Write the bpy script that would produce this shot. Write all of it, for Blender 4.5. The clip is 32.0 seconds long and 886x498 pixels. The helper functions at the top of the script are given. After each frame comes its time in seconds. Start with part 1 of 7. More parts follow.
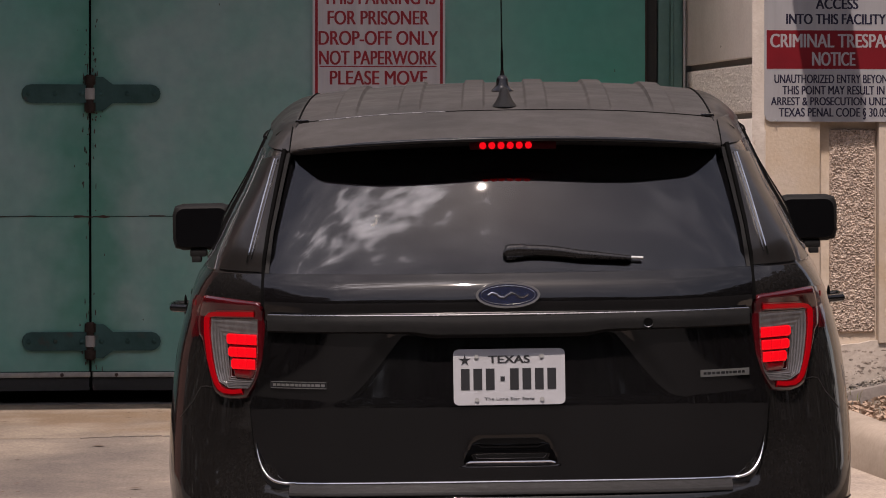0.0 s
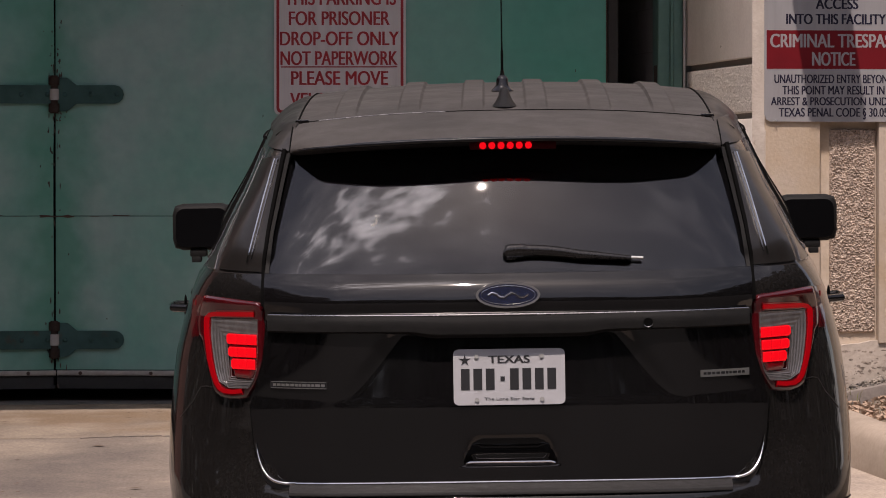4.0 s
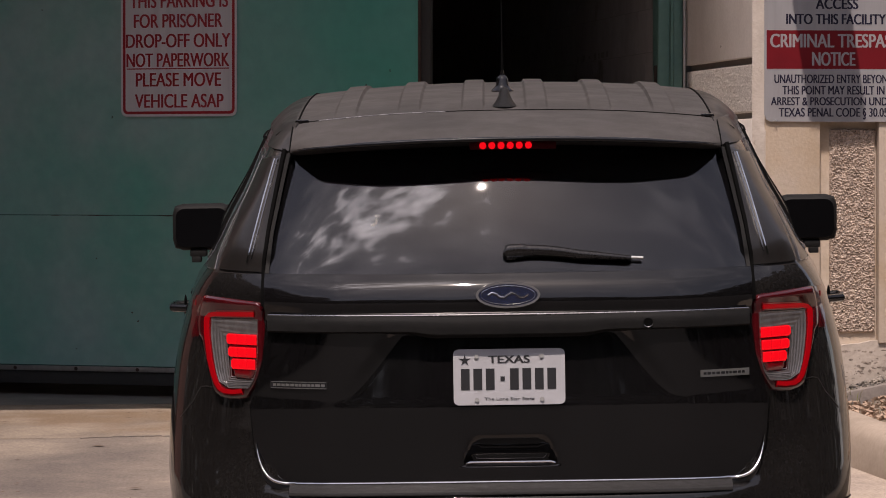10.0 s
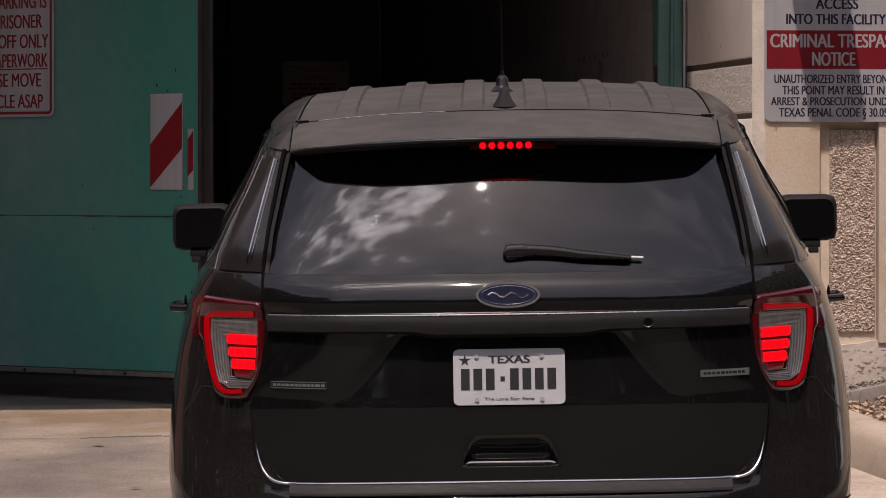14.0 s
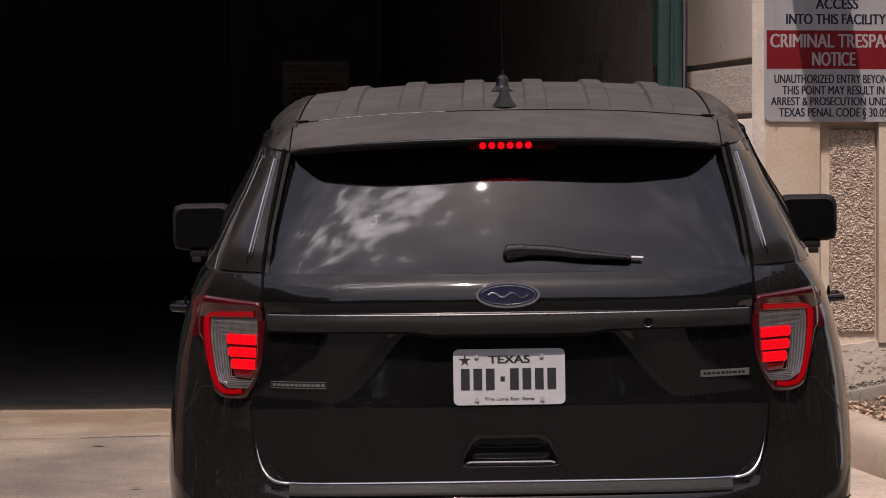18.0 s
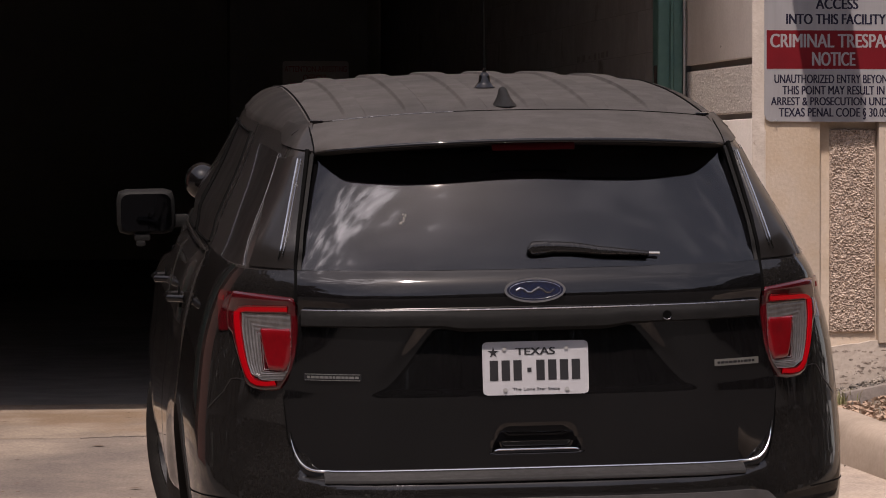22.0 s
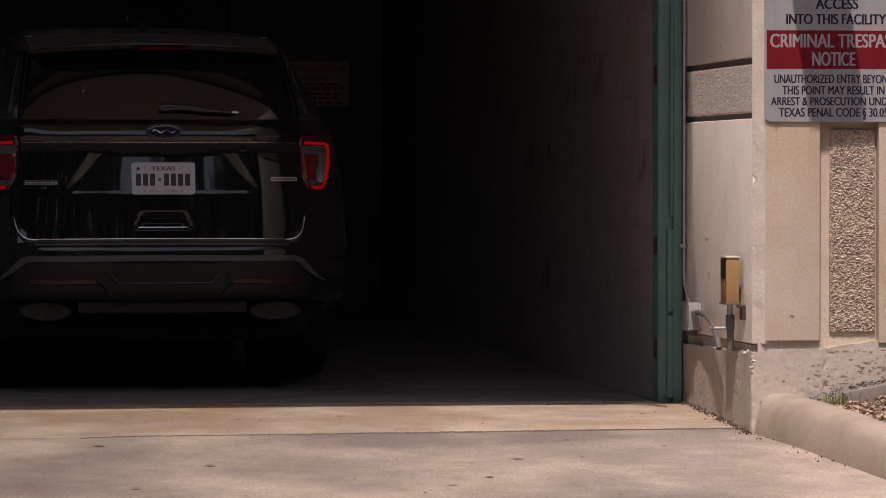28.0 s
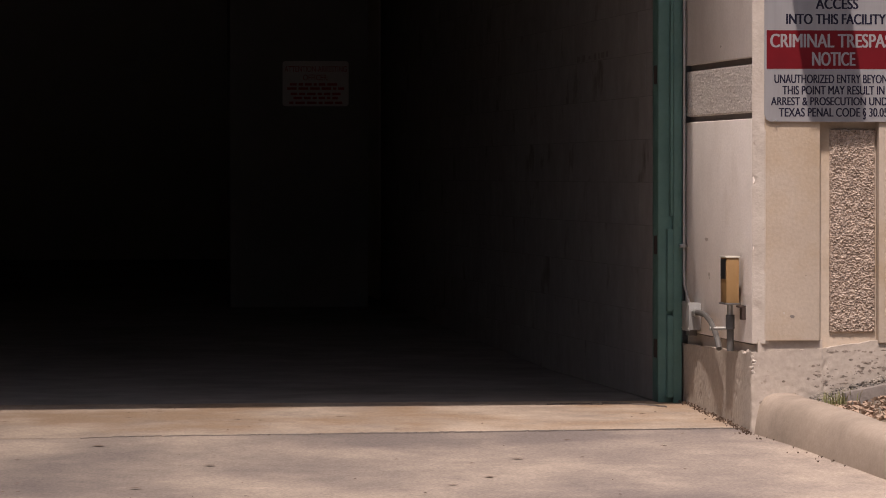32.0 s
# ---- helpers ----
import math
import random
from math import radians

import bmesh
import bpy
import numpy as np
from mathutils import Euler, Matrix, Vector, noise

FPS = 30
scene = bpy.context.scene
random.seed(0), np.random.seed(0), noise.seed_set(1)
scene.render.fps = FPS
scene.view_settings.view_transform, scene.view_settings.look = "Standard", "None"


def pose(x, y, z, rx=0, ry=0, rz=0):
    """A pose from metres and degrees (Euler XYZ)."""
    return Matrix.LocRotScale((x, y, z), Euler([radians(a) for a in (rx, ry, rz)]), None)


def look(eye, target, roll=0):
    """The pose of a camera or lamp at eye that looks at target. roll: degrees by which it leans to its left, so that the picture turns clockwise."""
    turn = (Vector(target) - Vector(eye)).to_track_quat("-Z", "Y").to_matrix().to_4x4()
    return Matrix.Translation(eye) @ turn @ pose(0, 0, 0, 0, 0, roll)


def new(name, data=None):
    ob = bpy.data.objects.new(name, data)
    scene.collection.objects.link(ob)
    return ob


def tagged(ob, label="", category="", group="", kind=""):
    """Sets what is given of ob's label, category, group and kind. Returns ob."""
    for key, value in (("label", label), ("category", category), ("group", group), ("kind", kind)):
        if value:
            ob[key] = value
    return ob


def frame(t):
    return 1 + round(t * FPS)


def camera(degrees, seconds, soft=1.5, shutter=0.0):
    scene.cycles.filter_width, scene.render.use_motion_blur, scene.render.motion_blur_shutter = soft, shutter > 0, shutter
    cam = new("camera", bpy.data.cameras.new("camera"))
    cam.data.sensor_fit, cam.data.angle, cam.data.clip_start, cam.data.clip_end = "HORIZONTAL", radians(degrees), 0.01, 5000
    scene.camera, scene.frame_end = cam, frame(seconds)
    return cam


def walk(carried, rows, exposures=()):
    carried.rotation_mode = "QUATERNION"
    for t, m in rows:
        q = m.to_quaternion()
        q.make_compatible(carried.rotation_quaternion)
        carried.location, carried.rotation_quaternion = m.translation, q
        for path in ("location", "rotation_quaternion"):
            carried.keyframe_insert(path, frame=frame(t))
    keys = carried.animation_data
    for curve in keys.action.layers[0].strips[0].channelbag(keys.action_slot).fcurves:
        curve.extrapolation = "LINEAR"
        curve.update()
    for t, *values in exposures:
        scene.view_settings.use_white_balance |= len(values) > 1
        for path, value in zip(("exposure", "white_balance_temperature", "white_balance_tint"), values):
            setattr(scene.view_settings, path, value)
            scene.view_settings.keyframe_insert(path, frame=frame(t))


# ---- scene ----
cam = camera(11.01, 32.0, soft=1.0)
EYE = pose(0, 0, 1.05, 90 - 0.923, 0, 0)
walk(cam, [(0, EYE), (32, EYE)], exposures=[(0, -0.05, 6850, 21), (32, -0.05, 6850, 21)])

# ---- light: high summer sun from behind the camera, a little to the left ----
SUN = Vector((-0.0770, -0.4600, 0.8846)).normalized()
world = bpy.data.worlds.new("sky")
scene.world = world
world.use_nodes = True
wn, wl = world.node_tree.nodes, world.node_tree.links
wn.clear()
sky = wn.new("ShaderNodeTexSky")
sky.sky_type, sky.sun_disc = "NISHITA", False
sky.sun_elevation = math.asin(SUN.z)
sky.sun_rotation = math.atan2(SUN.x, SUN.y)
sky.air_density, sky.dust_density = 1.0, 1.4
tc = wn.new("ShaderNodeTexCoord")
mp = wn.new("ShaderNodeMapping")
mp.inputs["Location"].default_value = (0.35, 0.1, 0.0)
cl = wn.new("ShaderNodeTexNoise")
cl.inputs["Scale"].default_value, cl.inputs["Detail"].default_value, cl.inputs["Roughness"].default_value = 9.0, 10, 0.62
near = wn.new("ShaderNodeVectorMath")
near.operation = "DISTANCE"
near.inputs[1].default_value = (-0.26, -0.44, 0.86)
lift = wn.new("ShaderNodeMapRange")
lift.inputs["From Min"].default_value, lift.inputs["From Max"].default_value = 0.0, 0.42
lift.inputs["To Min"].default_value, lift.inputs["To Max"].default_value = 0.19, -0.13
addc = wn.new("ShaderNodeMath")
ramp = wn.new("ShaderNodeValToRGB")
ramp.color_ramp.elements[0].position, ramp.color_ramp.elements[1].position = 0.36, 0.78
ramp.color_ramp.elements[0].color = (0.034, 0.034, 0.035, 1)
haze = ramp.color_ramp.elements.new(0.58)
haze.color = (0.09, 0.09, 0.09, 1)
mixc = wn.new("ShaderNodeMix")
mixc.data_type = "RGBA"
mixc.inputs[7].default_value = (92.0, 91.0, 93.0, 1)
bg = wn.new("ShaderNodeBackground")
bg.inputs["Strength"].default_value = 0.087
wo = wn.new("ShaderNodeOutputWorld")
wl.new(tc.outputs["Generated"], mp.inputs["Vector"])
wl.new(mp.outputs["Vector"], cl.inputs["Vector"])
wl.new(tc.outputs["Generated"], near.inputs[0])
wl.new(near.outputs["Value"], lift.inputs["Value"])
wl.new(cl.outputs["Fac"], addc.inputs[0])
wl.new(lift.outputs["Result"], addc.inputs[1])
wl.new(addc.outputs["Value"], ramp.inputs["Fac"])
wl.new(ramp.outputs["Color"], mixc.inputs[0])
wl.new(sky.outputs["Color"], mixc.inputs[6])
wl.new(mixc.outputs[2], bg.inputs["Color"])
wl.new(bg.outputs["Background"], wo.inputs["Surface"])

sun = new("sun", bpy.data.lights.new("sun", "SUN"))
sun.data.energy, sun.data.angle, sun.data.color = 4.5, radians(0.53), (1.0, 0.925, 0.83)
sun.matrix_world = look(SUN * 50, (0, 0, 0))


# ---- materials ----
def surface(name, a, b=None, scale=6.0, rough=0.6, rough2=None, metal=0.0, bump=0.0, bscale=60.0, coat=0.0, detail=6.0,
            stain=None, sscale=1.2, slo=0.5, shi=0.7, stretch=(1, 1, 1), island=False, spec=0.5, fine=0.0, fscale=70.0, graded=None, fade=None, halo=None):
    """A painted, cast or worn surface: two tones of grain, larger stains, varied gloss and fine relief."""
    m = bpy.data.materials.new(name)
    m.use_nodes = True
    n, l = m.node_tree.nodes, m.node_tree.links
    p = n["Principled BSDF"]
    b = b or tuple(c * 0.8 for c in a)
    t = n.new("ShaderNodeTexCoord")
    mpp = n.new("ShaderNodeMapping")
    mpp.inputs["Scale"].default_value = stretch
    l.new(t.outputs["Object"], mpp.inputs["Vector"])
    if island:
        # each piece takes its own stretch of the pattern
        rnd_in = n.new("ShaderNodeObjectInfo")
        rnd_mul = n.new("ShaderNodeVectorMath")
        rnd_mul.operation = "SCALE"
        rnd_mul.inputs[0].default_value = (37.0, 23.0, 11.0)
        l.new(rnd_in.outputs["Random"], rnd_mul.inputs["Scale"])
        l.new(rnd_mul.outputs["Vector"], mpp.inputs["Location"])
    v = mpp.outputs["Vector"]
    no = n.new("ShaderNodeTexNoise")
    no.inputs["Scale"].default_value, no.inputs["Detail"].default_value = scale, detail
    no.inputs["Roughness"].default_value = 0.65
    l.new(v, no.inputs["Vector"])
    mx = n.new("ShaderNodeMix")
    mx.data_type = "RGBA"
    mx.inputs[6].default_value, mx.inputs[7].default_value = (*a, 1), (*b, 1)
    r = n.new("ShaderNodeMapRange")
    r.inputs["From Min"].default_value, r.inputs["From Max"].default_value = 0.35, 0.65
    l.new(no.outputs["Fac"], r.inputs["Value"])
    l.new(r.outputs["Result"], mx.inputs[0])
    col = mx.outputs[2]
    if stain:
        s = n.new("ShaderNodeTexNoise")
        s.inputs["Scale"].default_value, s.inputs["Detail"].default_value = sscale, 8
        s.inputs["Roughness"].default_value = 0.6
        l.new(v, s.inputs["Vector"])
        sr = n.new("ShaderNodeMapRange")
        sr.inputs["From Min"].default_value, sr.inputs["From Max"].default_value = slo, shi
        l.new(s.outputs["Fac"], sr.inputs["Value"])
        m2 = n.new("ShaderNodeMix")
        m2.data_type = "RGBA"
        m2.inputs[7].default_value = (*stain, 1)
        amount = sr.outputs["Result"]
        if fade:
            # the stain thins out towards one end
            fx = n.new("ShaderNodeSeparateXYZ")
            l.new(t.outputs["Object"], fx.inputs["Vector"])
            fm = n.new("ShaderNodeMapRange")
            fm.inputs["From Min"].default_value, fm.inputs["From Max"].default_value = fade
            fm.inputs["To Min"].default_value, fm.inputs["To Max"].default_value = 1.0, 0.0
            l.new(fx.outputs["X"], fm.inputs["Value"])
            ml = n.new("ShaderNodeMath")
            ml.operation = "MULTIPLY"
            l.new(fm.outputs["Result"], ml.inputs[0])
            l.new(amount, ml.inputs[1])
            amount = ml.outputs["Value"]
        l.new(amount, m2.inputs[0])
        l.new(col, m2.inputs[6])
        col = m2.outputs[2]
    if halo:
        # fresher paint in an uneven band along a joint at x
        x0, reach, tone = halo
        hx = n.new("ShaderNodeSeparateXYZ")
        l.new(t.outputs["Object"], hx.inputs["Vector"])
        hd = n.new("ShaderNodeMath")
        hd.operation = "SUBTRACT"
        hd.inputs[1].default_value = x0
        l.new(hx.outputs["X"], hd.inputs[0])
        ha = n.new("ShaderNodeMath")
        ha.operation = "ABSOLUTE"
        l.new(hd.outputs["Value"], ha.inputs[0])
        hn = n.new("ShaderNodeTexNoise")
        hn.inputs["Scale"].default_value, hn.inputs["Detail"].default_value = 5.0, 5
        l.new(v, hn.inputs["Vector"])
        hs0 = n.new("ShaderNodeMath")
        hs0.operation = "MULTIPLY_ADD"
        hs0.inputs[1].default_value, hs0.inputs[2].default_value = -2.2 * reach, 1.1 * reach
        l.new(hn.outputs["Fac"], hs0.inputs[0])
        hsum = n.new("ShaderNodeMath")
        l.new(ha.outputs["Value"], hsum.inputs[0])
        l.new(hs0.outputs["Value"], hsum.inputs[1])
        hr = n.new("ShaderNodeMapRange")
        hr.inputs["From Min"].default_value, hr.inputs["From Max"].default_value = 0.0, reach
        hr.inputs["To Min"].default_value, hr.inputs["To Max"].default_value = 0.85, 0.0
        l.new(hsum.outputs["Value"], hr.inputs["Value"])
        hm = n.new("ShaderNodeMix")
        hm.data_type = "RGBA"
        hm.inputs[7].default_value = (*tone, 1)
        l.new(hr.outputs["Result"], hm.inputs[0])
        l.new(col, hm.inputs[6])
        col = hm.outputs[2]
    if graded:
        # scales the colour along x, to put soft shade on one side
        sx = n.new("ShaderNodeSeparateXYZ")
        l.new(t.outputs["Object"], sx.inputs["Vector"])
        wr = n.new("ShaderNodeMapRange")
        for key, val in zip(("From Min", "From Max", "To Min", "To Max"), graded):
            wr.inputs[key].default_value = val
        l.new(sx.outputs["X"], wr.inputs["Value"])
        wh = n.new("ShaderNodeHueSaturation")
        l.new(wr.outputs["Result"], wh.inputs["Value"])
        l.new(col, wh.inputs["Color"])
        col = wh.outputs["Color"]
    if fine:
        fn = n.new("ShaderNodeTexNoise")
        fn.inputs["Scale"].default_value, fn.inputs["Detail"].default_value = fscale, 4
        l.new(t.outputs["Object"], fn.inputs["Vector"])
        fr = n.new("ShaderNodeMapRange")
        fr.inputs["From Min"].default_value, fr.inputs["From Max"].default_value = 0.3, 0.7
        fr.inputs["To Min"].default_value, fr.inputs["To Max"].default_value = 1 - fine, 1 + fine
        l.new(fn.outputs["Fac"], fr.inputs["Value"])
        fh = n.new("ShaderNodeHueSaturation")
        l.new(fr.outputs["Result"], fh.inputs["Value"])
        l.new(col, fh.inputs["Color"])
        col = fh.outputs["Color"]
    if island:
        oi = n.new("ShaderNodeObjectInfo")
        hs = n.new("ShaderNodeHueSaturation")
        rr = n.new("ShaderNodeMapRange")
        rr.inputs["To Min"].default_value, rr.inputs["To Max"].default_value = 0.96, 1.04
        l.new(oi.outputs["Random"], rr.inputs["Value"])
        l.new(rr.outputs["Result"], hs.inputs["Value"])
        l.new(col, hs.inputs["Color"])
        col = hs.outputs["Color"]
    l.new(col, p.inputs["Base Color"])
    rg = n.new("ShaderNodeMapRange")
    rg.inputs["To Min"].default_value, rg.inputs["To Max"].default_value = rough, rough if rough2 is None else rough2
    rg.inputs["From Min"].default_value, rg.inputs["From Max"].default_value = 0.35, 0.65
    l.new(no.outputs["Fac"], rg.inputs["Value"])
    l.new(rg.outputs["Result"], p.inputs["Roughness"])
    p.inputs["Metallic"].default_value = metal
    p.inputs["Specular IOR Level"].default_value = spec
    p.inputs["Coat Weight"].default_value = coat
    p.inputs["Coat Roughness"].default_value = 0.04
    if bump:
        bn = n.new("ShaderNodeTexNoise")
        bn.inputs["Scale"].default_value, bn.inputs["Detail"].default_value = bscale, 5
        l.new(v, bn.inputs["Vector"])
        bp = n.new("ShaderNodeBump")
        bp.inputs["Strength"].default_value, bp.inputs["Distance"].default_value = bump, 0.01
        l.new(bn.outputs["Fac"], bp.inputs["Height"])
        l.new(bp.outputs["Normal"], p.inputs["Normal"])
    return m


def glow(name, color, strength):
    m = bpy.data.materials.new(name)
    m.use_nodes = True
    p = m.node_tree.nodes["Principled BSDF"]
    p.inputs["Base Color"].default_value = (*[c * 0.12 for c in color], 1)
    p.inputs["Emission Color"].default_value = (*color, 1)
    p.inputs["Emission Strength"].default_value = strength
    p.inputs["Specular IOR Level"].default_value = 0.15
    p.inputs["Roughness"].default_value = 0.25
    return m


def clear(name, color, rough=0.02, weight=1.0):
    m = bpy.data.materials.new(name)
    m.use_nodes = True
    p = m.node_tree.nodes["Principled BSDF"]
    p.inputs["Base Color"].default_value = (*color, 1)
    p.inputs["Roughness"].default_value = rough
    p.inputs["Transmission Weight"].default_value = weight
    p.inputs["IOR"].default_value = 1.62
    return m


# Both slabs darken to the left: soft shade in the colour, besides real stains.
CONCRETE = surface("driveway_concrete", (0.365, 0.298, 0.238), (0.215, 0.177, 0.150), 1.9, 0.85, 0.95, bump=0.25, bscale=90,
                   stain=(0.150, 0.124, 0.112), sscale=0.8, slo=0.42, shi=0.62, fine=0.20, fscale=75, graded=(-2.2, 1.6, 0.62, 1.28))
APRON = surface("apron_concrete", (0.36, 0.29, 0.225), (0.20, 0.160, 0.130), 2.0, 0.85, 0.95, bump=0.3, bscale=90,
                stain=(0.23, 0.160, 0.105), sscale=1.3, slo=0.44, shi=0.60, fine=0.20, fscale=75, graded=(-2.2, 1.4, 0.68, 1.30))
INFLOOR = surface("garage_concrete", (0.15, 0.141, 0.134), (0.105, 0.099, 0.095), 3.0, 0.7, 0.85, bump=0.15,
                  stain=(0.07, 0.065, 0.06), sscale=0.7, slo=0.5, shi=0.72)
GROUND = surface("soil_ground", (0.20, 0.16, 0.12), (0.13, 0.105, 0.08), 1.5, 0.95, bump=0.5, bscale=25)
# Door side lightened, front darkened: the balance of sunlight is put into the paint.
PAINTED = surface("lightened_pale_paint", (0.83, 0.765, 0.715), (0.76, 0.695, 0.645), 4.0, 0.8, 0.9, bump=0.15, bscale=70,
                  stain=(0.60, 0.52, 0.445), sscale=1.6, slo=0.58, shi=0.82, fine=0.05)
FRONTPAINT = surface("darkened_weathered_tan_paint", (0.52, 0.437, 0.358), (0.47, 0.388, 0.312), 4.0, 0.8, 0.9, bump=0.15, bscale=70,
                     stain=(0.43, 0.312, 0.195), sscale=1.3, slo=0.52, shi=0.70, fine=0.06)
PLINTH = surface("worn_plinth", (0.47, 0.405, 0.345), (0.37, 0.315, 0.268), 3.0, 0.9, bump=0.2, bscale=45,
                 stain=(0.24, 0.19, 0.15), sscale=7.0, slo=0.66, shi=0.72, fine=0.07, fscale=60)
CHIPPED = surface("chipped_edge", (0.56, 0.50, 0.445), (0.45, 0.39, 0.34), 9, 0.9, bump=0.25, bscale=60, stain=(0.28, 0.22, 0.175), sscale=20, slo=0.64, shi=0.70)
BARE = surface("bare_spalled_concrete", (0.36, 0.30, 0.25), (0.12, 0.096, 0.078), 45, 0.95, bump=0.6, bscale=120)
AGGREGATE = surface("exposed_aggregate", (0.62, 0.50, 0.41), (0.22, 0.165, 0.13), 70, 0.9, bump=0.8, bscale=160)
# Lighter copy of the aggregate: sunlight on the band is put into its colour.
BANDSTONE = surface("lightened_aggregate", (0.88, 0.82, 0.77), (0.42, 0.365, 0.33), 110, 0.9, bump=0.6, bscale=200)
GROOVE = surface("joint_shadow_concrete", (0.22, 0.19, 0.17), None, 8, 0.9, bump=0.3)
BLOCK = surface("painted_block", (0.27, 0.247, 0.234), (0.23, 0.21, 0.20), 5, 0.75, 0.9, bump=0.2, bscale=60,
                stain=(0.13, 0.105, 0.092), sscale=2.2, slo=0.60, shi=0.70, island=True)
OLDINK = surface("faded_ink", (0.15, 0.125, 0.112), (0.20, 0.18, 0.168), 60, 0.9)
MORTAR = surface("mortar", (0.21, 0.192, 0.182), None, 20, 0.95, bump=0.5)
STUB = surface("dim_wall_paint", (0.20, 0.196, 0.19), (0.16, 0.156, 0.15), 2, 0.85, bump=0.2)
NOTICE = surface("notice_board", (0.64, 0.61, 0.61), (0.57, 0.54, 0.54), 5, 0.5)
INWALL = surface("garage_wall", (0.80, 0.78, 0.76), (0.72, 0.70, 0.68), 2, 0.85, bump=0.2)
TEAL = surface("teal_door_paint", (0.056, 0.280, 0.220), (0.088, 0.290, 0.244), 1.1, 0.30, 0.45, bump=0.06, bscale=12,
               stain=(0.218, 0.334, 0.317), sscale=0.75, slo=0.33, shi=0.55, fine=0.05, fscale=18, fade=(-1.25, -0.35), halo=(-2.57, 0.28, (0.050, 0.215, 0.165)))
TEALWORN = surface("chalky_teal_door_paint", (0.085, 0.290, 0.236), (0.135, 0.300, 0.268), 1.1, 0.30, 0.45, bump=0.06, bscale=12,
                   stain=(0.205, 0.322, 0.306), sscale=0.75, slo=0.36, shi=0.58, fine=0.05, fscale=18, halo=(0.0, 0.28, (0.050, 0.215, 0.165)))
TEALOLD = surface("teal_steel_jamb", (0.100, 0.215, 0.19), (0.078, 0.170, 0.152), 5, 0.5, 0.7, bump=0.15,
                  stain=(0.11, 0.06, 0.045), sscale=4, slo=0.64, shi=0.78)
TEALDARK = surface("teal_iron_hinge", (0.034, 0.084, 0.080), (0.024, 0.060, 0.057), 8, 0.6, 0.8, bump=0.2, spec=0.2,
                   stain=(0.075, 0.042, 0.032), sscale=9, slo=0.6, shi=0.75)
RUST = surface("rusty_iron", (0.065, 0.036, 0.028), (0.03, 0.022, 0.02), 14, 0.85, bump=0.4)
GRIME = surface("greasy_iron", (0.024, 0.013, 0.010), (0.040, 0.030, 0.025), 25, 0.65, 0.85, bump=0.4, spec=0.2)
RUBBER = surface("black_rubber", (0.018, 0.018, 0.018), (0.03, 0.03, 0.028), 10, 0.75, 0.9, bump=0.2)
ALU = surface("grey_aluminium_strip", (0.42, 0.41, 0.39), (0.30, 0.29, 0.28), 12, 0.4, 0.55, metal=0.8)
SIGNWHITE = surface("sign_white", (0.50, 0.49, 0.505), (0.43, 0.42, 0.435), 3, 0.35, 0.5, bump=0.03, bscale=8, stretch=(6, 1, 0.4))
SIGNRED = surface("sign_red", (0.30, 0.013, 0.020), (0.25, 0.011, 0.017), 4, 0.35, 0.45)
NOTICERED = surface("faded_red_ink", (0.46, 0.030, 0.034), (0.36, 0.022, 0.026), 12, 0.5)
# Darkened copies of the sign white and red: the notice's shading is painted in.
SIGNWHITEDIM = surface("darkened_sign_white", (0.27, 0.264, 0.272), (0.225, 0.22, 0.228), 3, 0.35, 0.5, bump=0.03, bscale=8, stretch=(6, 1, 0.4))
SIGNREDDIM = surface("darkened_sign_red", (0.14, 0.004, 0.008), (0.115, 0.003, 0.007), 4, 0.55, 0.65, spec=0.2)
SIGNNAVY = surface("sign_navy", (0.010, 0.009, 0.026), None, 5, 0.6, spec=0.2)
KERB = surface("kerb_concrete", (0.37, 0.300, 0.242), (0.295, 0.239, 0.19), 3.2, 0.85, bump=0.12, bscale=120,
               stain=(0.235, 0.19, 0.154), sscale=2.6, slo=0.52, shi=0.74, fine=0.07, fscale=60)
MULCH = surface("leaf_litter", (0.48, 0.36, 0.27), (0.22, 0.14, 0.095), 25, 0.9, bump=0.6, island=True)
DRYLEAF = surface("dry_brown_leaf", (0.15, 0.10, 0.07), (0.07, 0.048, 0.036), 25, 0.9, bump=0.4)
DARKSTONE = surface("dark_gravel", (0.30, 0.26, 0.22), (0.06, 0.053, 0.047), 20, 0.9, bump=0.8, island=True)
GRASS = surface("dry_grass", (0.13, 0.15, 0.05), (0.22, 0.19, 0.09), 20, 0.8)
GREYBOX = surface("grey_enamel", (0.30, 0.30, 0.295), (0.25, 0.25, 0.245), 10, 0.45)
GREYPIPE = surface("grey_pvc", (0.30, 0.29, 0.28), (0.24, 0.235, 0.23), 10, 0.5)
WHITEPIPE = surface("white_pvc", (0.44, 0.425, 0.40), (0.36, 0.345, 0.325), 10, 0.5)
DARKPIPE = surface("dark_conduit", (0.13, 0.125, 0.12), (0.09, 0.085, 0.08), 10, 0.5)
TAN = surface("tan_enamel", (0.30, 0.18, 0.075), (0.26, 0.15, 0.06), 6, 0.45, 0.55)
CREAM = surface("pale_enamel", (0.62, 0.58, 0.50), None, 6, 0.5)
STEEL = surface("bright_steel", (0.6, 0.6, 0.58), None, 8, 0.3, 0.45, metal=1.0)
PAINT = surface("black_car_paint", (0.0034, 0.0030, 0.0034), (0.0046, 0.0041, 0.0044), 3, 0.35, 0.5, coat=1.0, spec=0.05, fine=0.22, fscale=160,
                stain=(0.0036, 0.0035, 0.0037), sscale=2.0, slo=0.45, shi=0.65)
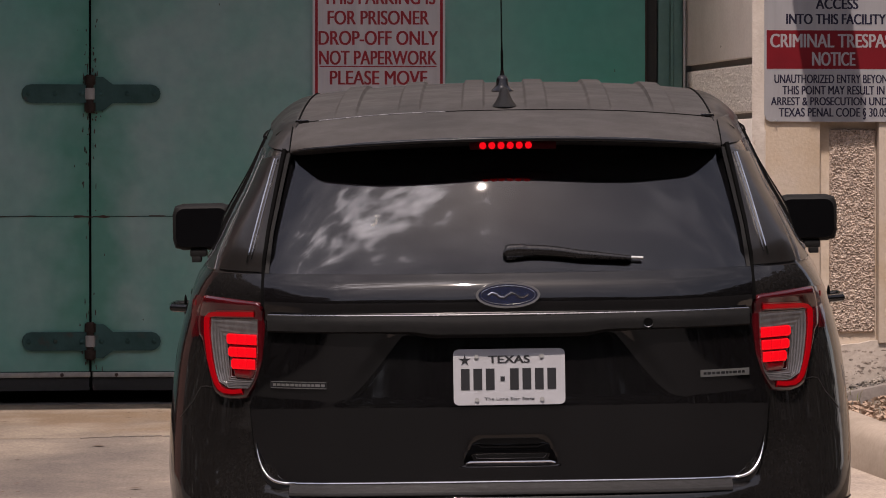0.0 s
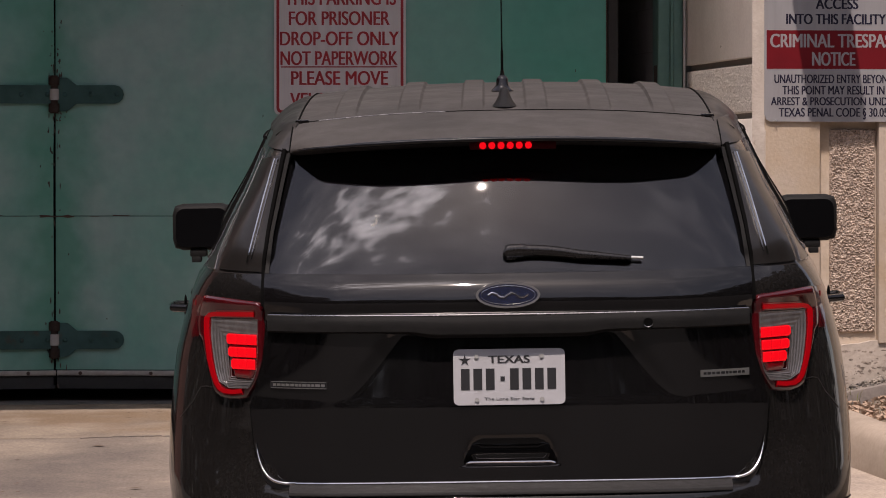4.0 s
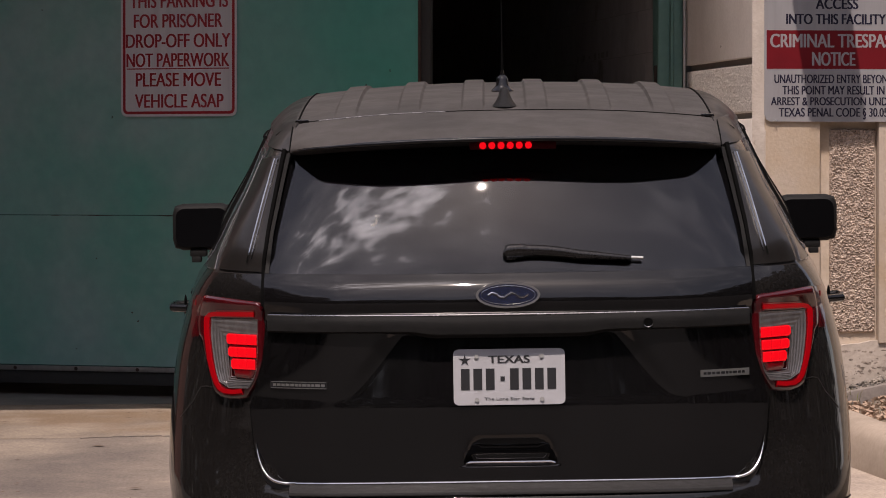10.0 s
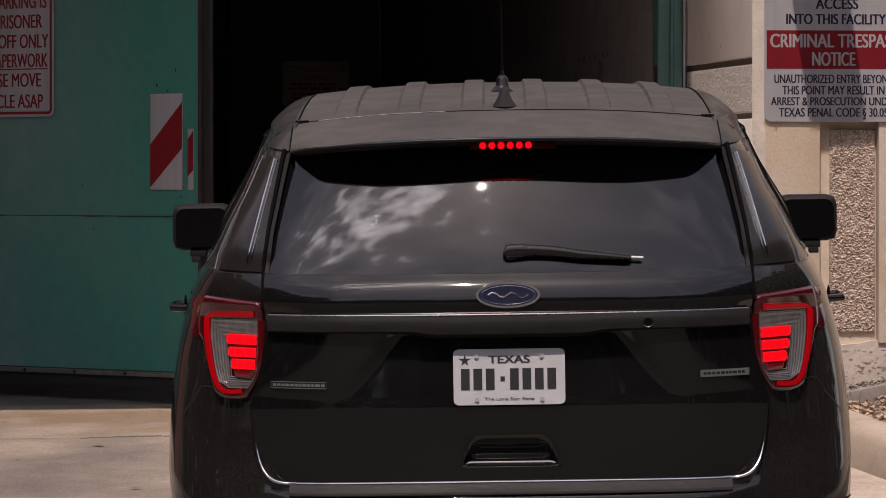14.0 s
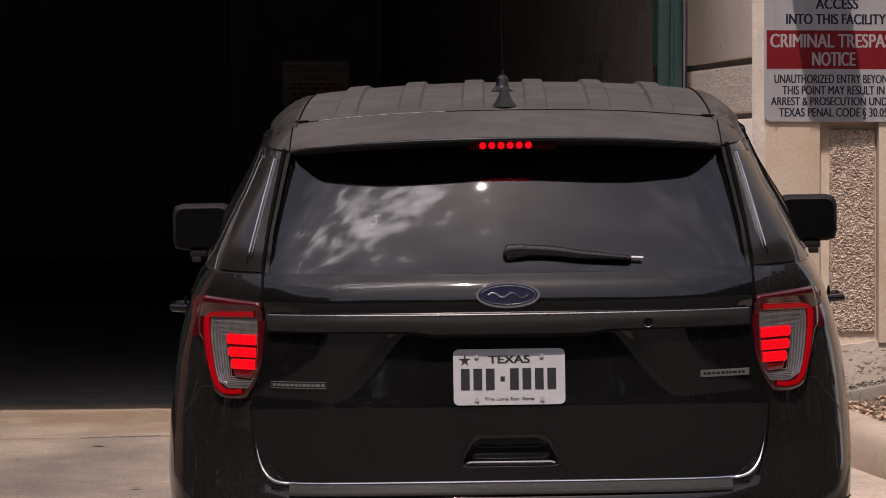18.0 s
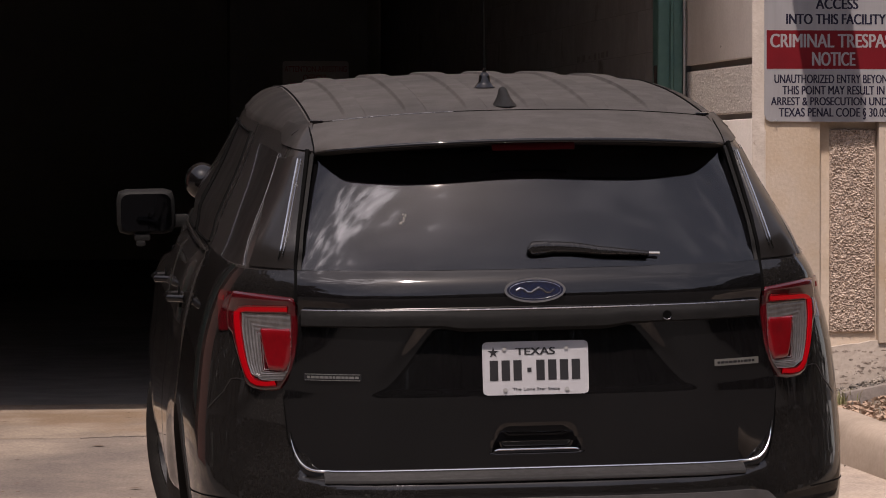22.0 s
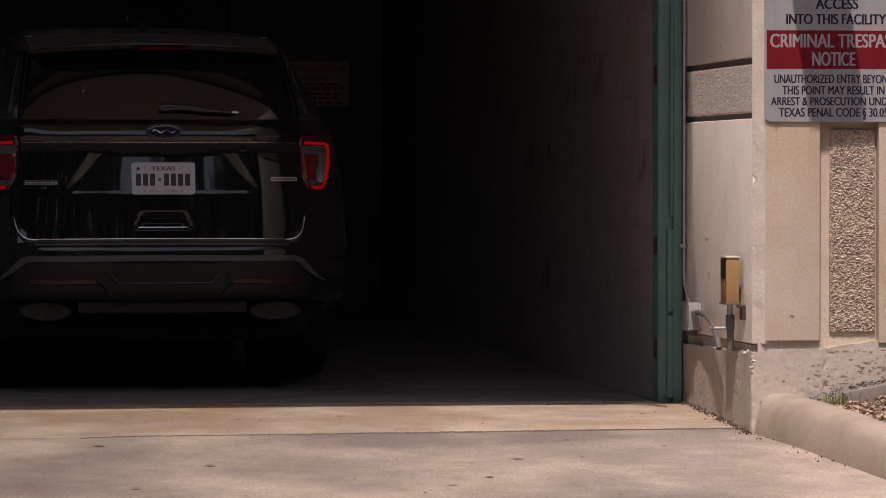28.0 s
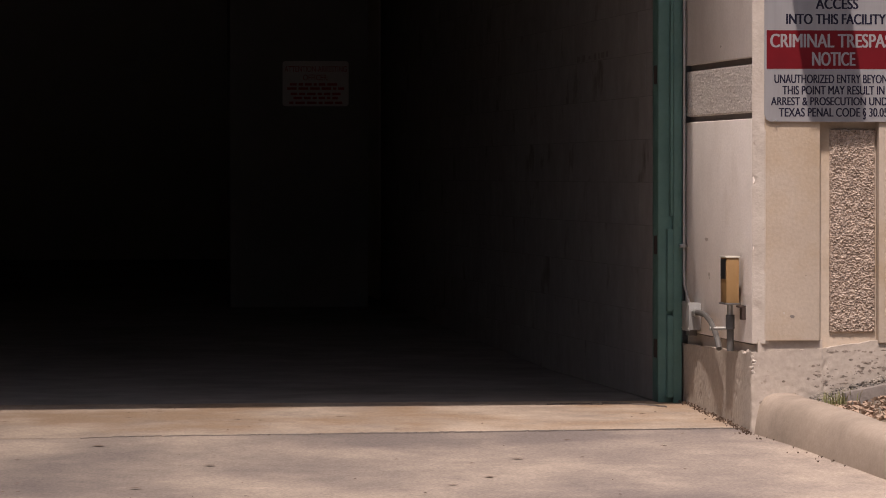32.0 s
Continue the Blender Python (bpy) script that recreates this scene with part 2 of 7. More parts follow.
BODYPAINT = surface("dusted_black_paint", (0.0090, 0.0082, 0.0080), (0.0120, 0.0109, 0.0104), 2.2, 0.4, 0.55, coat=1.0, spec=0.05,
                    stain=(0.0058, 0.0054, 0.0053), sscale=1.4, slo=0.45, shi=0.65, fine=0.22, fscale=120)
DOORPAINT = surface("dust_coated_door_paint", (0.044, 0.0388, 0.0362), (0.032, 0.0284, 0.0268), 4, 0.5, 0.65, coat=1.0, spec=0.1,
                    stain=(0.016, 0.0145, 0.0138), sscale=2.2, slo=0.42, shi=0.66, fine=0.16, fscale=90)
FRAMEPAINT = surface("dust_filmed_pillar_paint", (0.030, 0.0266, 0.0250), (0.022, 0.0197, 0.0187), 4, 0.5, 0.65, coat=0.7, spec=0.1,
                     stain=(0.014, 0.0128, 0.012), sscale=2.2, slo=0.45, shi=0.7, fine=0.16, fscale=90)
SIDEGLASS = surface("dusty_side_glass", (0.016, 0.0142, 0.0134), (0.0125, 0.0112, 0.0107), 5, 0.3, 0.42, coat=0.35, spec=0.25, fine=0.12, fscale=120)
ROOFSIDE = surface("dusty_roof_side", (0.0300, 0.0267, 0.0248), (0.0220, 0.0196, 0.0183), 5, 0.5, 0.65, coat=0.25, spec=0.15,
                   stain=(0.0155, 0.014, 0.0132), sscale=2.5, slo=0.45, shi=0.7, fine=0.12, fscale=60)
DUSTY = surface("dusty_black_paint", (0.064, 0.0585, 0.056), (0.050, 0.0455, 0.043), 9, 0.72, 0.85, bump=0.05, bscale=300, spec=0.2,
                stain=(0.041, 0.038, 0.0365), sscale=2.5, slo=0.45, shi=0.7, fine=0.16, fscale=220)
TRIM = surface("black_trim", (0.010, 0.010, 0.010), (0.014, 0.0135, 0.0135), 30, 0.55, 0.68, bump=0.1, bscale=400, spec=0.12)
FASCIA = surface("grained_plastic", (0.0145, 0.0138, 0.0136), (0.0195, 0.0184, 0.0180), 30, 0.5, 0.62, bump=0.2, bscale=400, spec=0.2)
GAP = surface("panel_gap", (0.004, 0.004, 0.004), None, 8, 0.9, spec=0.03)
STEP = surface("grey_step_pad", (0.030, 0.029, 0.029), (0.023, 0.022, 0.022), 40, 0.30, 0.42, bump=0.1, spec=0.4)
# Lighter than the fascia: the sun's highlight on its edges is put into colour.
SATIN = surface("lightened_satin_plastic", (0.066, 0.064, 0.066), (0.052, 0.050, 0.052), 30, 0.32, 0.45, bump=0.05, bscale=300, spec=0.4)
# For bright mouldings, and for highlights drawn as lines on ledge, seam and lock.
GLEAM = surface("polished_trim_and_glint", (0.34, 0.335, 0.34), None, 20, 0.22, 0.3, metal=1.0)
REDWALL = surface("red_brown_unseen_wall", (0.15, 0.062, 0.05), (0.10, 0.045, 0.038), 3, 0.85)
CHROME = surface("chrome", (0.75, 0.75, 0.76), None, 5, 0.10, 0.16, metal=1.0)
DIMCHROME = surface("lamp_reflector", (0.21, 0.198, 0.198), (0.13, 0.122, 0.122), 30, 0.28, 0.4, metal=0.6)
TYRE = surface("tyre_rubber", (0.012, 0.0115, 0.011), (0.019, 0.018, 0.017), 20, 0.8, 0.9, bump=0.2, spec=0.12)
RIM = surface("black_steel_wheel", (0.03, 0.03, 0.03), (0.022, 0.021, 0.021), 20, 0.22, 0.35, metal=0.5)
PRIVACY = clear("privacy_glass", (0.012, 0.012, 0.014), 0.015, 0.75)
LENSRED = surface("red_lamp_lens", (0.17, 0.004, 0.007), (0.13, 0.003, 0.005), 20, 0.12, coat=1.0)
LENSDARK = surface("dark_red_lens", (0.060, 0.003, 0.005), (0.046, 0.0025, 0.004), 20, 0.10, coat=0.6)
HIGHLENS = surface("shaded_red_lens", (0.055, 0.003, 0.005), (0.042, 0.0025, 0.004), 20, 0.45, spec=0.06)
REFLEX = surface("dull_red_reflex", (0.034, 0.003, 0.005), (0.026, 0.003, 0.004), 30, 0.3)
RUNLIGHT = glow("running_light", (1.0, 0.006, 0.014), 0.21)
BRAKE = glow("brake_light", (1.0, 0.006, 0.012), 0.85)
PLATE = surface("plate_white", (0.40, 0.40, 0.42), (0.36, 0.36, 0.38), 10, 0.4)
INK = surface("plate_black", (0.012, 0.012, 0.014), None, 10, 0.5)
NAVY = surface("emblem_blue", (0.006, 0.011, 0.042), (0.005, 0.009, 0.034), 30, 0.15, coat=1.0)
CABIN = surface("cabin_trim", (0.02, 0.02, 0.02), None, 5, 0.9)
SOOT = surface("sooty_steel", (0.032, 0.028, 0.025), (0.018, 0.016, 0.014), 12, 0.6, 0.75, metal=0.2)
DUSTYTIP = surface("dusty_exhaust_steel", (0.036, 0.030, 0.025), (0.017, 0.0148, 0.013), 14, 0.6, 0.8, spec=0.2)
MIRROR = surface("mirror_glass", (0.022, 0.022, 0.025), None, 3, 0.03, metal=1.0)


# ---- mesh helpers ----
def part(name, bm, material, parent, label="", smooth=35.0):
    """Links a bmesh as one mesh object under a thing or a part (or at top level)."""
    me = bpy.data.meshes.new(name)
    bmesh.ops.recalc_face_normals(bm, faces=bm.faces[:])
    bm.to_mesh(me)
    bm.free()
    me.materials.append(material)
    if smooth:
        for f in me.polygons:
            f.use_smooth = True
        me.set_sharp_from_angle(angle=radians(smooth))
    ob = new(name, me)
    if parent:
        ob.parent = parent
    if label:
        ob["label"] = label
    return ob


def box(bm, x0, x1, y0, y1, z0, z1, bevel=0.0, m=None):
    r = bmesh.ops.create_cube(bm, size=1.0)
    vs = r["verts"]
    for v in vs:
        v.co = Vector((x0 + (v.co.x + 0.5) * (x1 - x0), y0 + (v.co.y + 0.5) * (y1 - y0), z0 + (v.co.z + 0.5) * (z1 - z0)))
    if bevel:
        es = list({e for v in vs for e in v.link_edges})
        r = bmesh.ops.bevel(bm, geom=es, offset=bevel, segments=2, affect="EDGES", profile=0.6)
        vs = list({v for f in r["faces"] for v in f.verts} | {v for v in vs if v.is_valid})
    if m is not None:
        bmesh.ops.transform(bm, matrix=m, verts=vs)
    return vs


def grid(bm, fn, nu, nv):
    """A sheet of quads: fn(u, v) for u, v from 0 to 1."""
    rows = [[bm.verts.new(fn(i / nu, j / nv)) for j in range(nv + 1)] for i in range(nu + 1)]
    for i in range(nu):
        for j in range(nv):
            bm.faces.new((rows[i][j], rows[i + 1][j], rows[i + 1][j + 1], rows[i][j + 1]))
    return rows


def shell(bm, fn, nu, nv, back):
    """A sheet with thickness: its back lies at the offset `back`."""
    a = grid(bm, fn, nu, nv)
    bk = Vector(back)
    b = grid(bm, lambda u, v: Vector(fn(u, v)) + bk, nu, nv)
    ring = [(i, 0) for i in range(nu)] + [(nu, j) for j in range(nv)] + [(i, nv) for i in range(nu, 0, -1)] + [(0, j) for j in range(nv, 0, -1)]
    for k in range(len(ring)):
        (i, j), (p, q) = ring[k], ring[(k + 1) % len(ring)]
        bm.faces.new((a[i][j], a[p][q], b[p][q], b[i][j]))


def shell2(bm, fn, nu, nv):
    """A sheet with thickness: fn(u, v, 0) is its front, fn(u, v, 1) its back."""
    a = grid(bm, lambda u, v: fn(u, v, 0), nu, nv)
    b = grid(bm, lambda u, v: fn(u, v, 1), nu, nv)
    ring = [(i, 0) for i in range(nu)] + [(nu, j) for j in range(nv)] + [(i, nv) for i in range(nu, 0, -1)] + [(0, j) for j in range(nv, 0, -1)]
    for k in range(len(ring)):
        (i, j), (p, q) = ring[k], ring[(k + 1) % len(ring)]
        bm.faces.new((a[i][j], a[p][q], b[p][q], b[i][j]))


def tube(bm, pts, radius, seg=10, cap=True):
    """A round bar along points; radius is one number or one for each point."""
    pts = [Vector(p) for p in pts]
    rings = []
    for k, p in enumerate(pts):
        d = (pts[min(k + 1, len(pts) - 1)] - pts[max(k - 1, 0)]).normalized()
        side = d.orthogonal().normalized() if k == 0 else (rings_side - d * rings_side.dot(d)).normalized()
        rings_side = side
        up = d.cross(side)
        rr = radius[k] if isinstance(radius, (list, tuple)) else radius
        rings.append([bm.verts.new(p + (side * math.cos(a) + up * math.sin(a)) * rr) for a in [2 * math.pi * i / seg for i in range(seg)]])
    for a, b in zip(rings, rings[1:]):
        for i in range(seg):
            bm.faces.new((a[i], a[(i + 1) % seg], b[(i + 1) % seg], b[i]))
    if cap:
        bm.faces.new(rings[0][::-1])
        bm.faces.new(rings[-1])


def spline(pts, n):
    """A smooth line through points of the plane, n steps from each to the next."""
    out = []
    for k in range(len(pts) - 1):
        a, b, c, d = (Vector(pts[min(max(k + i, 0), len(pts) - 1)]) for i in (-1, 0, 1, 2))
        for i in range(n):
            t = i / n
            q = 0.5 * (2 * b + (c - a) * t + (2 * a - 5 * b + 4 * c - d) * t * t + (3 * b - a - 3 * c + d) * t ** 3)
            out.append((q.x, q.y))
    return out + [tuple(pts[-1])]


def prism(bm, outline, y0, y1, m=None):
    """A flat plate: outline in x, z, from y0 to y1."""
    a = [bm.verts.new((x, y0, z)) for x, z in outline]
    b = [bm.verts.new((x, y1, z)) for x, z in outline]
    bm.faces.new(a)
    bm.faces.new(b[::-1])
    n = len(a)
    for i in range(n):
        bm.faces.new((a[i], b[i], b[(i + 1) % n], a[(i + 1) % n]))
    if m is not None:
        bmesh.ops.transform(bm, matrix=m, verts=a + b)


def lettering(text, width, height, cx, z, y, material, parent, depth=0.0003, name="lettering", bold=0.0):
    """One line of raised writing facing -y: centred on cx, its foot at z, stretched to the given width and cap height."""
    cu = bpy.data.curves.new(name, "FONT")
    cu.body, cu.align_x, cu.size, cu.extrude = text, "CENTER", 1.0, 0.0
    tmp = bpy.data.objects.new(name, cu)
    scene.collection.objects.link(tmp)
    me = bpy.data.meshes.new_from_object(tmp.evaluated_get(bpy.context.evaluated_depsgraph_get()))
    bpy.data.objects.remove(tmp)
    bpy.data.curves.remove(cu)
    co = np.empty(len(me.vertices) * 3)
    me.vertices.foreach_get("co", co)
    co = co.reshape(-1, 3)
    lo, hi = co.min(0), co.max(0)
    out = np.empty_like(co)
    out[:, 0] = cx + ((co[:, 0] - lo[0]) / (hi[0] - lo[0]) - 0.5) * width
    out[:, 1] = y
    out[:, 2] = z + co[:, 1] / 0.73 * height
    me.vertices.foreach_set("co", out.ravel())
    me.materials.clear()
    me.materials.append(material)
    bm = bmesh.new()
    bm.from_mesh(me)
    r = bmesh.ops.extrude_face_region(bm, geom=bm.faces[:])
    for e in r["geom"]:
        if isinstance(e, bmesh.types.BMVert):
            e.co.y -= depth
    if bold:
        # heavier strokes: the same letters again, a little to each side
        r = bmesh.ops.duplicate(bm, geom=bm.verts[:] + bm.edges[:] + bm.faces[:])
        twin = {e for e in r["geom"] if isinstance(e, bmesh.types.BMVert)}
        for v in bm.verts:
            v.co += Vector((bold, -0.0002, 0)) if v in twin else Vector((-bold, 0, 0))
    bpy.data.meshes.remove(me)
    return part(name, bm, material, parent, smooth=0)


def thing(name, m, label, category, group="", kind=""):
    ob = new(name)
    ob.empty_display_size = 0.1
    ob.matrix_world = m
    return tagged(ob, label, category, group, kind)


# ---- the lie of the land ----
PROFILE = [(-20, -0.56), (9, -0.50), (13.67, -0.457), (14.3, -0.438), (15.5, -0.391), (16.2, -0.33), (17, -0.255), (18.3, -0.153),
           (19.2, -0.08), (19.8, -0.045), (21, -0.005), (22, 0.0), (24.5, 0.0), (36, 0.20), (48, 0.30)]
PY, PZ = [p[0] for p in PROFILE], [p[1] for p in PROFILE]


def land(x, y):
    """Height of the driveway: it climbs to the door, and its right side lies a little higher."""
    z = float(np.interp(y, PY, PZ))
    lean = 0.016 * min(1.0, max(0.0, (19.5 - y) / 4.0))
    return z + lean * max(-4.0, min(4.0, x - 0.2))


TURN = 7.0
B = pose(1.121, 21.3, 0, 0, 0, TURN)


def at(u, v, z=0.0):
    return B @ Vector((u, v, z))


def ground_sheet():
    xs = [-900, -200, -60, -20, -8, -4, -2, 0, 1, 2, 3, 4, 8, 20, 60, 200, 900]
    ys = [-900, -200, -60, -20, 0, 6, 9, 11, 12.5, 13.67, 14.3, 15, 15.5, 16.2, 17, 17.7, 18.3, 19.2, 19.8, 21, 22, 24.5, 30, 36, 48, 60, 120, 300, 900]
    bm = bmesh.new()
    vs = [[bm.verts.new((x, y, land(x, y) - 0.13)) for y in ys] for x in xs]
    for i in range(len(xs) - 1):
        for j in range(len(ys) - 1):
            bm.faces.new((vs[i][j], vs[i + 1][j], vs[i + 1][j + 1], vs[i][j + 1]))
    tagged(part("ground", bm, ASPHALT, None), "dark worn asphalt ground around the building", "ground", kind="structure")


ASPHALT = surface("worn_asphalt", (0.052, 0.049, 0.047), (0.038, 0.036, 0.035), 8, 0.85, bump=0.5, bscale=120)


def slab(parent, name, u0, u1, v0, v1, material, nu, nv):
    bm = bmesh.new()

    def f(a, b):
        p = at(u0 + (u1 - u0) * a, v0 + (v1 - v0) * b)
        wob = 0.004 * noise.noise(Vector((p.x * 0.8, p.y * 0.8, 1.0)))
        return Vector((p.x, p.y, land(p.x, p.y) + wob))
    shell(bm, f, nu, nv, (0, 0, -0.12))
    return part(name, bm, material, parent)


def driveway():
    d = thing("driveway", Matrix(), "sunlit stained concrete driveway rising to the door", "driveway", kind="structure")
    slab(d, "concrete_slab", -9.0, 2.6, -9.6, -1.508, CONCRETE, 24, 40)
    slab(d, "concrete_slab", -9.0, 0.8, -1.496, 0.15, APRON, 24, 10)
    # the open joint between the slabs, cracks and dark chips

    def crack(pts, width):
        bm = bmesh.new()
        rows = []
        rk = random.Random(len(pts))
        fine = []
        for a, b in zip(pts, pts[1:]):
            fine += [(a[0] + (b[0] - a[0]) * k / 6 + rk.uniform(-0.008, 0.008), a[1] + (b[1] - a[1]) * k / 6 + rk.uniform(-0.008, 0.008)) for k in range(6)]
        for u, v in fine:
            p = at(u, v)
            w = width * rk.uniform(0.3, 1.0)
            z = land(p.x, p.y) + 0.006
            rows.append([bm.verts.new((p.x, p.y - w, z)), bm.verts.new((p.x, p.y + w, z)), bm.verts.new((p.x, p.y, z - 0.02))])
        for a, b in zip(rows, rows[1:]):
            for i in range(3):
                bm.faces.new((a[i], a[(i + 1) % 3], b[(i + 1) % 3], b[i]))
        part("crack", bm, GROOVE, d, "dark crack in the concrete")
    crack([(-2.86, -1.53), (-2.74, -1.515), (-2.6, -1.49), (-2.5, -1.485)], 0.006)
    crack([(-2.5 + 0.1 * i, -1.50 + 0.004 * math.sin(i * 1.7)) for i in range(28)], 0.0014)
    crack([(-0.9, -1.50), (-0.7, -1.497), (-0.5, -1.50), (-0.3, -1.503)], 0.005)
    crack([(-0.45, -0.06), (-0.33, -0.08), (-0.2, -0.25), (-0.14, -0.40)], 0.005)
    crack([(-0.66, -0.12), (-0.56, -0.10), (-0.46, -0.12), (-0.40, -0.16)], 0.008)
    rnd = random.Random(4)
    bm = bmesh.new()
    for _ in range(55):
        u, v = rnd.uniform(-3.4, 0.4), rnd.uniform(-3.6, 0.05)
        p = at(u, v)
        if p.x > 1.2:
            continue
        s, a = rnd.uniform(0.004, 0.017), rnd.uniform(0, 3.1)
        z = land(p.x, p.y) + 0.004
        pts = [(math.cos(a + k) * s * (1 if i % 2 else 0.45), math.sin(a + k) * s * (1 if i % 2 else 0.45)) for i, k in enumerate((0, 1.5, 3.1, 4.7))]
        lo = [bm.verts.new((p.x + q[0], p.y + q[1], z)) for q in pts]
        top = bm.verts.new((p.x, p.y, z + 0.003))
        for i in range(4):
            bm.faces.new((lo[i], lo[(i + 1) % 4], top))
        bm.faces.new(lo[::-1])
    for _ in range(16):
        # larger dry leaves and twigs lying flat
        p = at(rnd.uniform(-3.2, 0.3), rnd.uniform(-4.6, -0.1))
        if p.x > 1.25:
            continue
        s, a = rnd.uniform(0.012, 0.034), rnd.uniform(-0.5, 0.5)
        z = land(p.x, p.y) + 0.005
        lo = [bm.verts.new((p.x + math.cos(a) * q * s - math.sin(a) * w * s, p.y + math.sin(a) * q * s + math.cos(a) * w * s, z)) for q, w in ((-1.0, 0.1), (0.1, -0.45), (1.1, 0.0), (0.0, 0.5))]
        top = bm.verts.new((p.x, p.y, z + 0.0025))
        for i in range(4):
            bm.faces.new((lo[i], lo[(i + 1) % 4], top))
        bm.faces.new(lo[::-1])
    tagged(part("fallen_leaf_bits", bm, DRYLEAF, None), "scattered dry leaf bits on the concrete", "leaves", kind="stuff")
    # drifted leaves along the foot of the wall and the kerb
    bm = bmesh.new()
    for _ in range(300):
        if rnd.random() < 0.93:
            p = at(-0.014 - abs(rnd.gauss(0, 0.022)), -1.75 * rnd.random() ** 0.8)
        else:
            k = rnd.random() ** 2
            p = Vector((1.31 + 0.42 * k - abs(rnd.gauss(0, 0.05)), 19.62 - 1.45 * k, 0))
        s, a = rnd.uniform(0.002, 0.0075), rnd.uniform(0, 6.3)
        z = land(p.x, p.y) + rnd.uniform(0.004, 0.012)
        q = [bm.verts.new((p.x + math.cos(a + t) * s, p.y + math.sin(a + t) * s * 0.8, z + rnd.uniform(-0.003, 0.006))) for t in (0, 2.0, 4.1)]
        w = bm.verts.new((p.x, p.y, z - 0.006))
        bm.faces.new(q)
        for i in range(3):
            bm.faces.new((q[i], w, q[(i + 1) % 3]))
    tagged(part("leaf_drift", bm, DRYLEAF, None), "brown dry leaves drifted along the wall foot", "leaves", kind="stuff")


KERB_LINE = [(1.328, 19.63), (1.375, 19.45), (1.45, 19.2), (1.535, 18.92), (1.65, 18.53), (1.77, 18.12), (2.03, 17.2), (2.4, 16.0), (3.0, 14.5), (4.0, 12.6), (5.5, 10.5)]


def kerb():
    bm = bmesh.new()
    prof = [(0.0, -0.10), (0.0, 0.0), (0.008, 0.06), (0.022, 0.12), (0.045, 0.155), (0.08, 0.172), (0.12, 0.176), (0.17, 0.172), (0.20, 0.155), (0.21, -0.10)]
    line = [Vector((x, y, 0)) for x, y in KERB_LINE]
    fine = []
    for a, b in zip(line, line[1:]):
        n = max(2, int((b - a).length / 0.12))
        fine += [a.lerp(b, i / n) for i in range(n)]
    fine.append(line[-1])
    rows = []
    for i, p in enumerate(fine):
        d = (fine[min(i + 1, len(fine) - 1)] - fine[max(i - 1, 0)]).normalized()
        side = Vector((-d.y, d.x, 0))
        side = side if side.x > 0 else -side
        h = 1.0
        row = []
        for s, z in prof:
            q = p + side * s
            wob = 0.005 * noise.noise(Vector((q.x * 3, q.y * 3, z * 5)))
            row.append(bm.verts.new((q.x + wob, q.y, land(p.x, p.y) + z * h + wob)))
        rows.append(row)
    for a, b in zip(rows, rows[1:]):
        for i in range(len(prof) - 1):
            bm.faces.new((a[i], b[i], b[i + 1], a[i + 1]))
    bm.faces.new(rows[0])
    bm.faces.new(rows[-1][::-1])
    tagged(part("kerb", bm, KERB, None, smooth=50), "rounded sun-bleached concrete kerb beside the driveway", "kerb", kind="structure")


def bed_z(x, y):
    rise = 0.22 * max(0.0, min(0.9, x - 1.52)) * max(0.0, min(1.0, (y - 18.4) / 0.9))
    return max(land(x, y) + 0.06, 0.03) + 0.05 * max(0, min(1, (y - 18.2) / 1.6)) + rise - 0.030 * max(0.0, min(1.0, (y - 18.3) / 0.5))


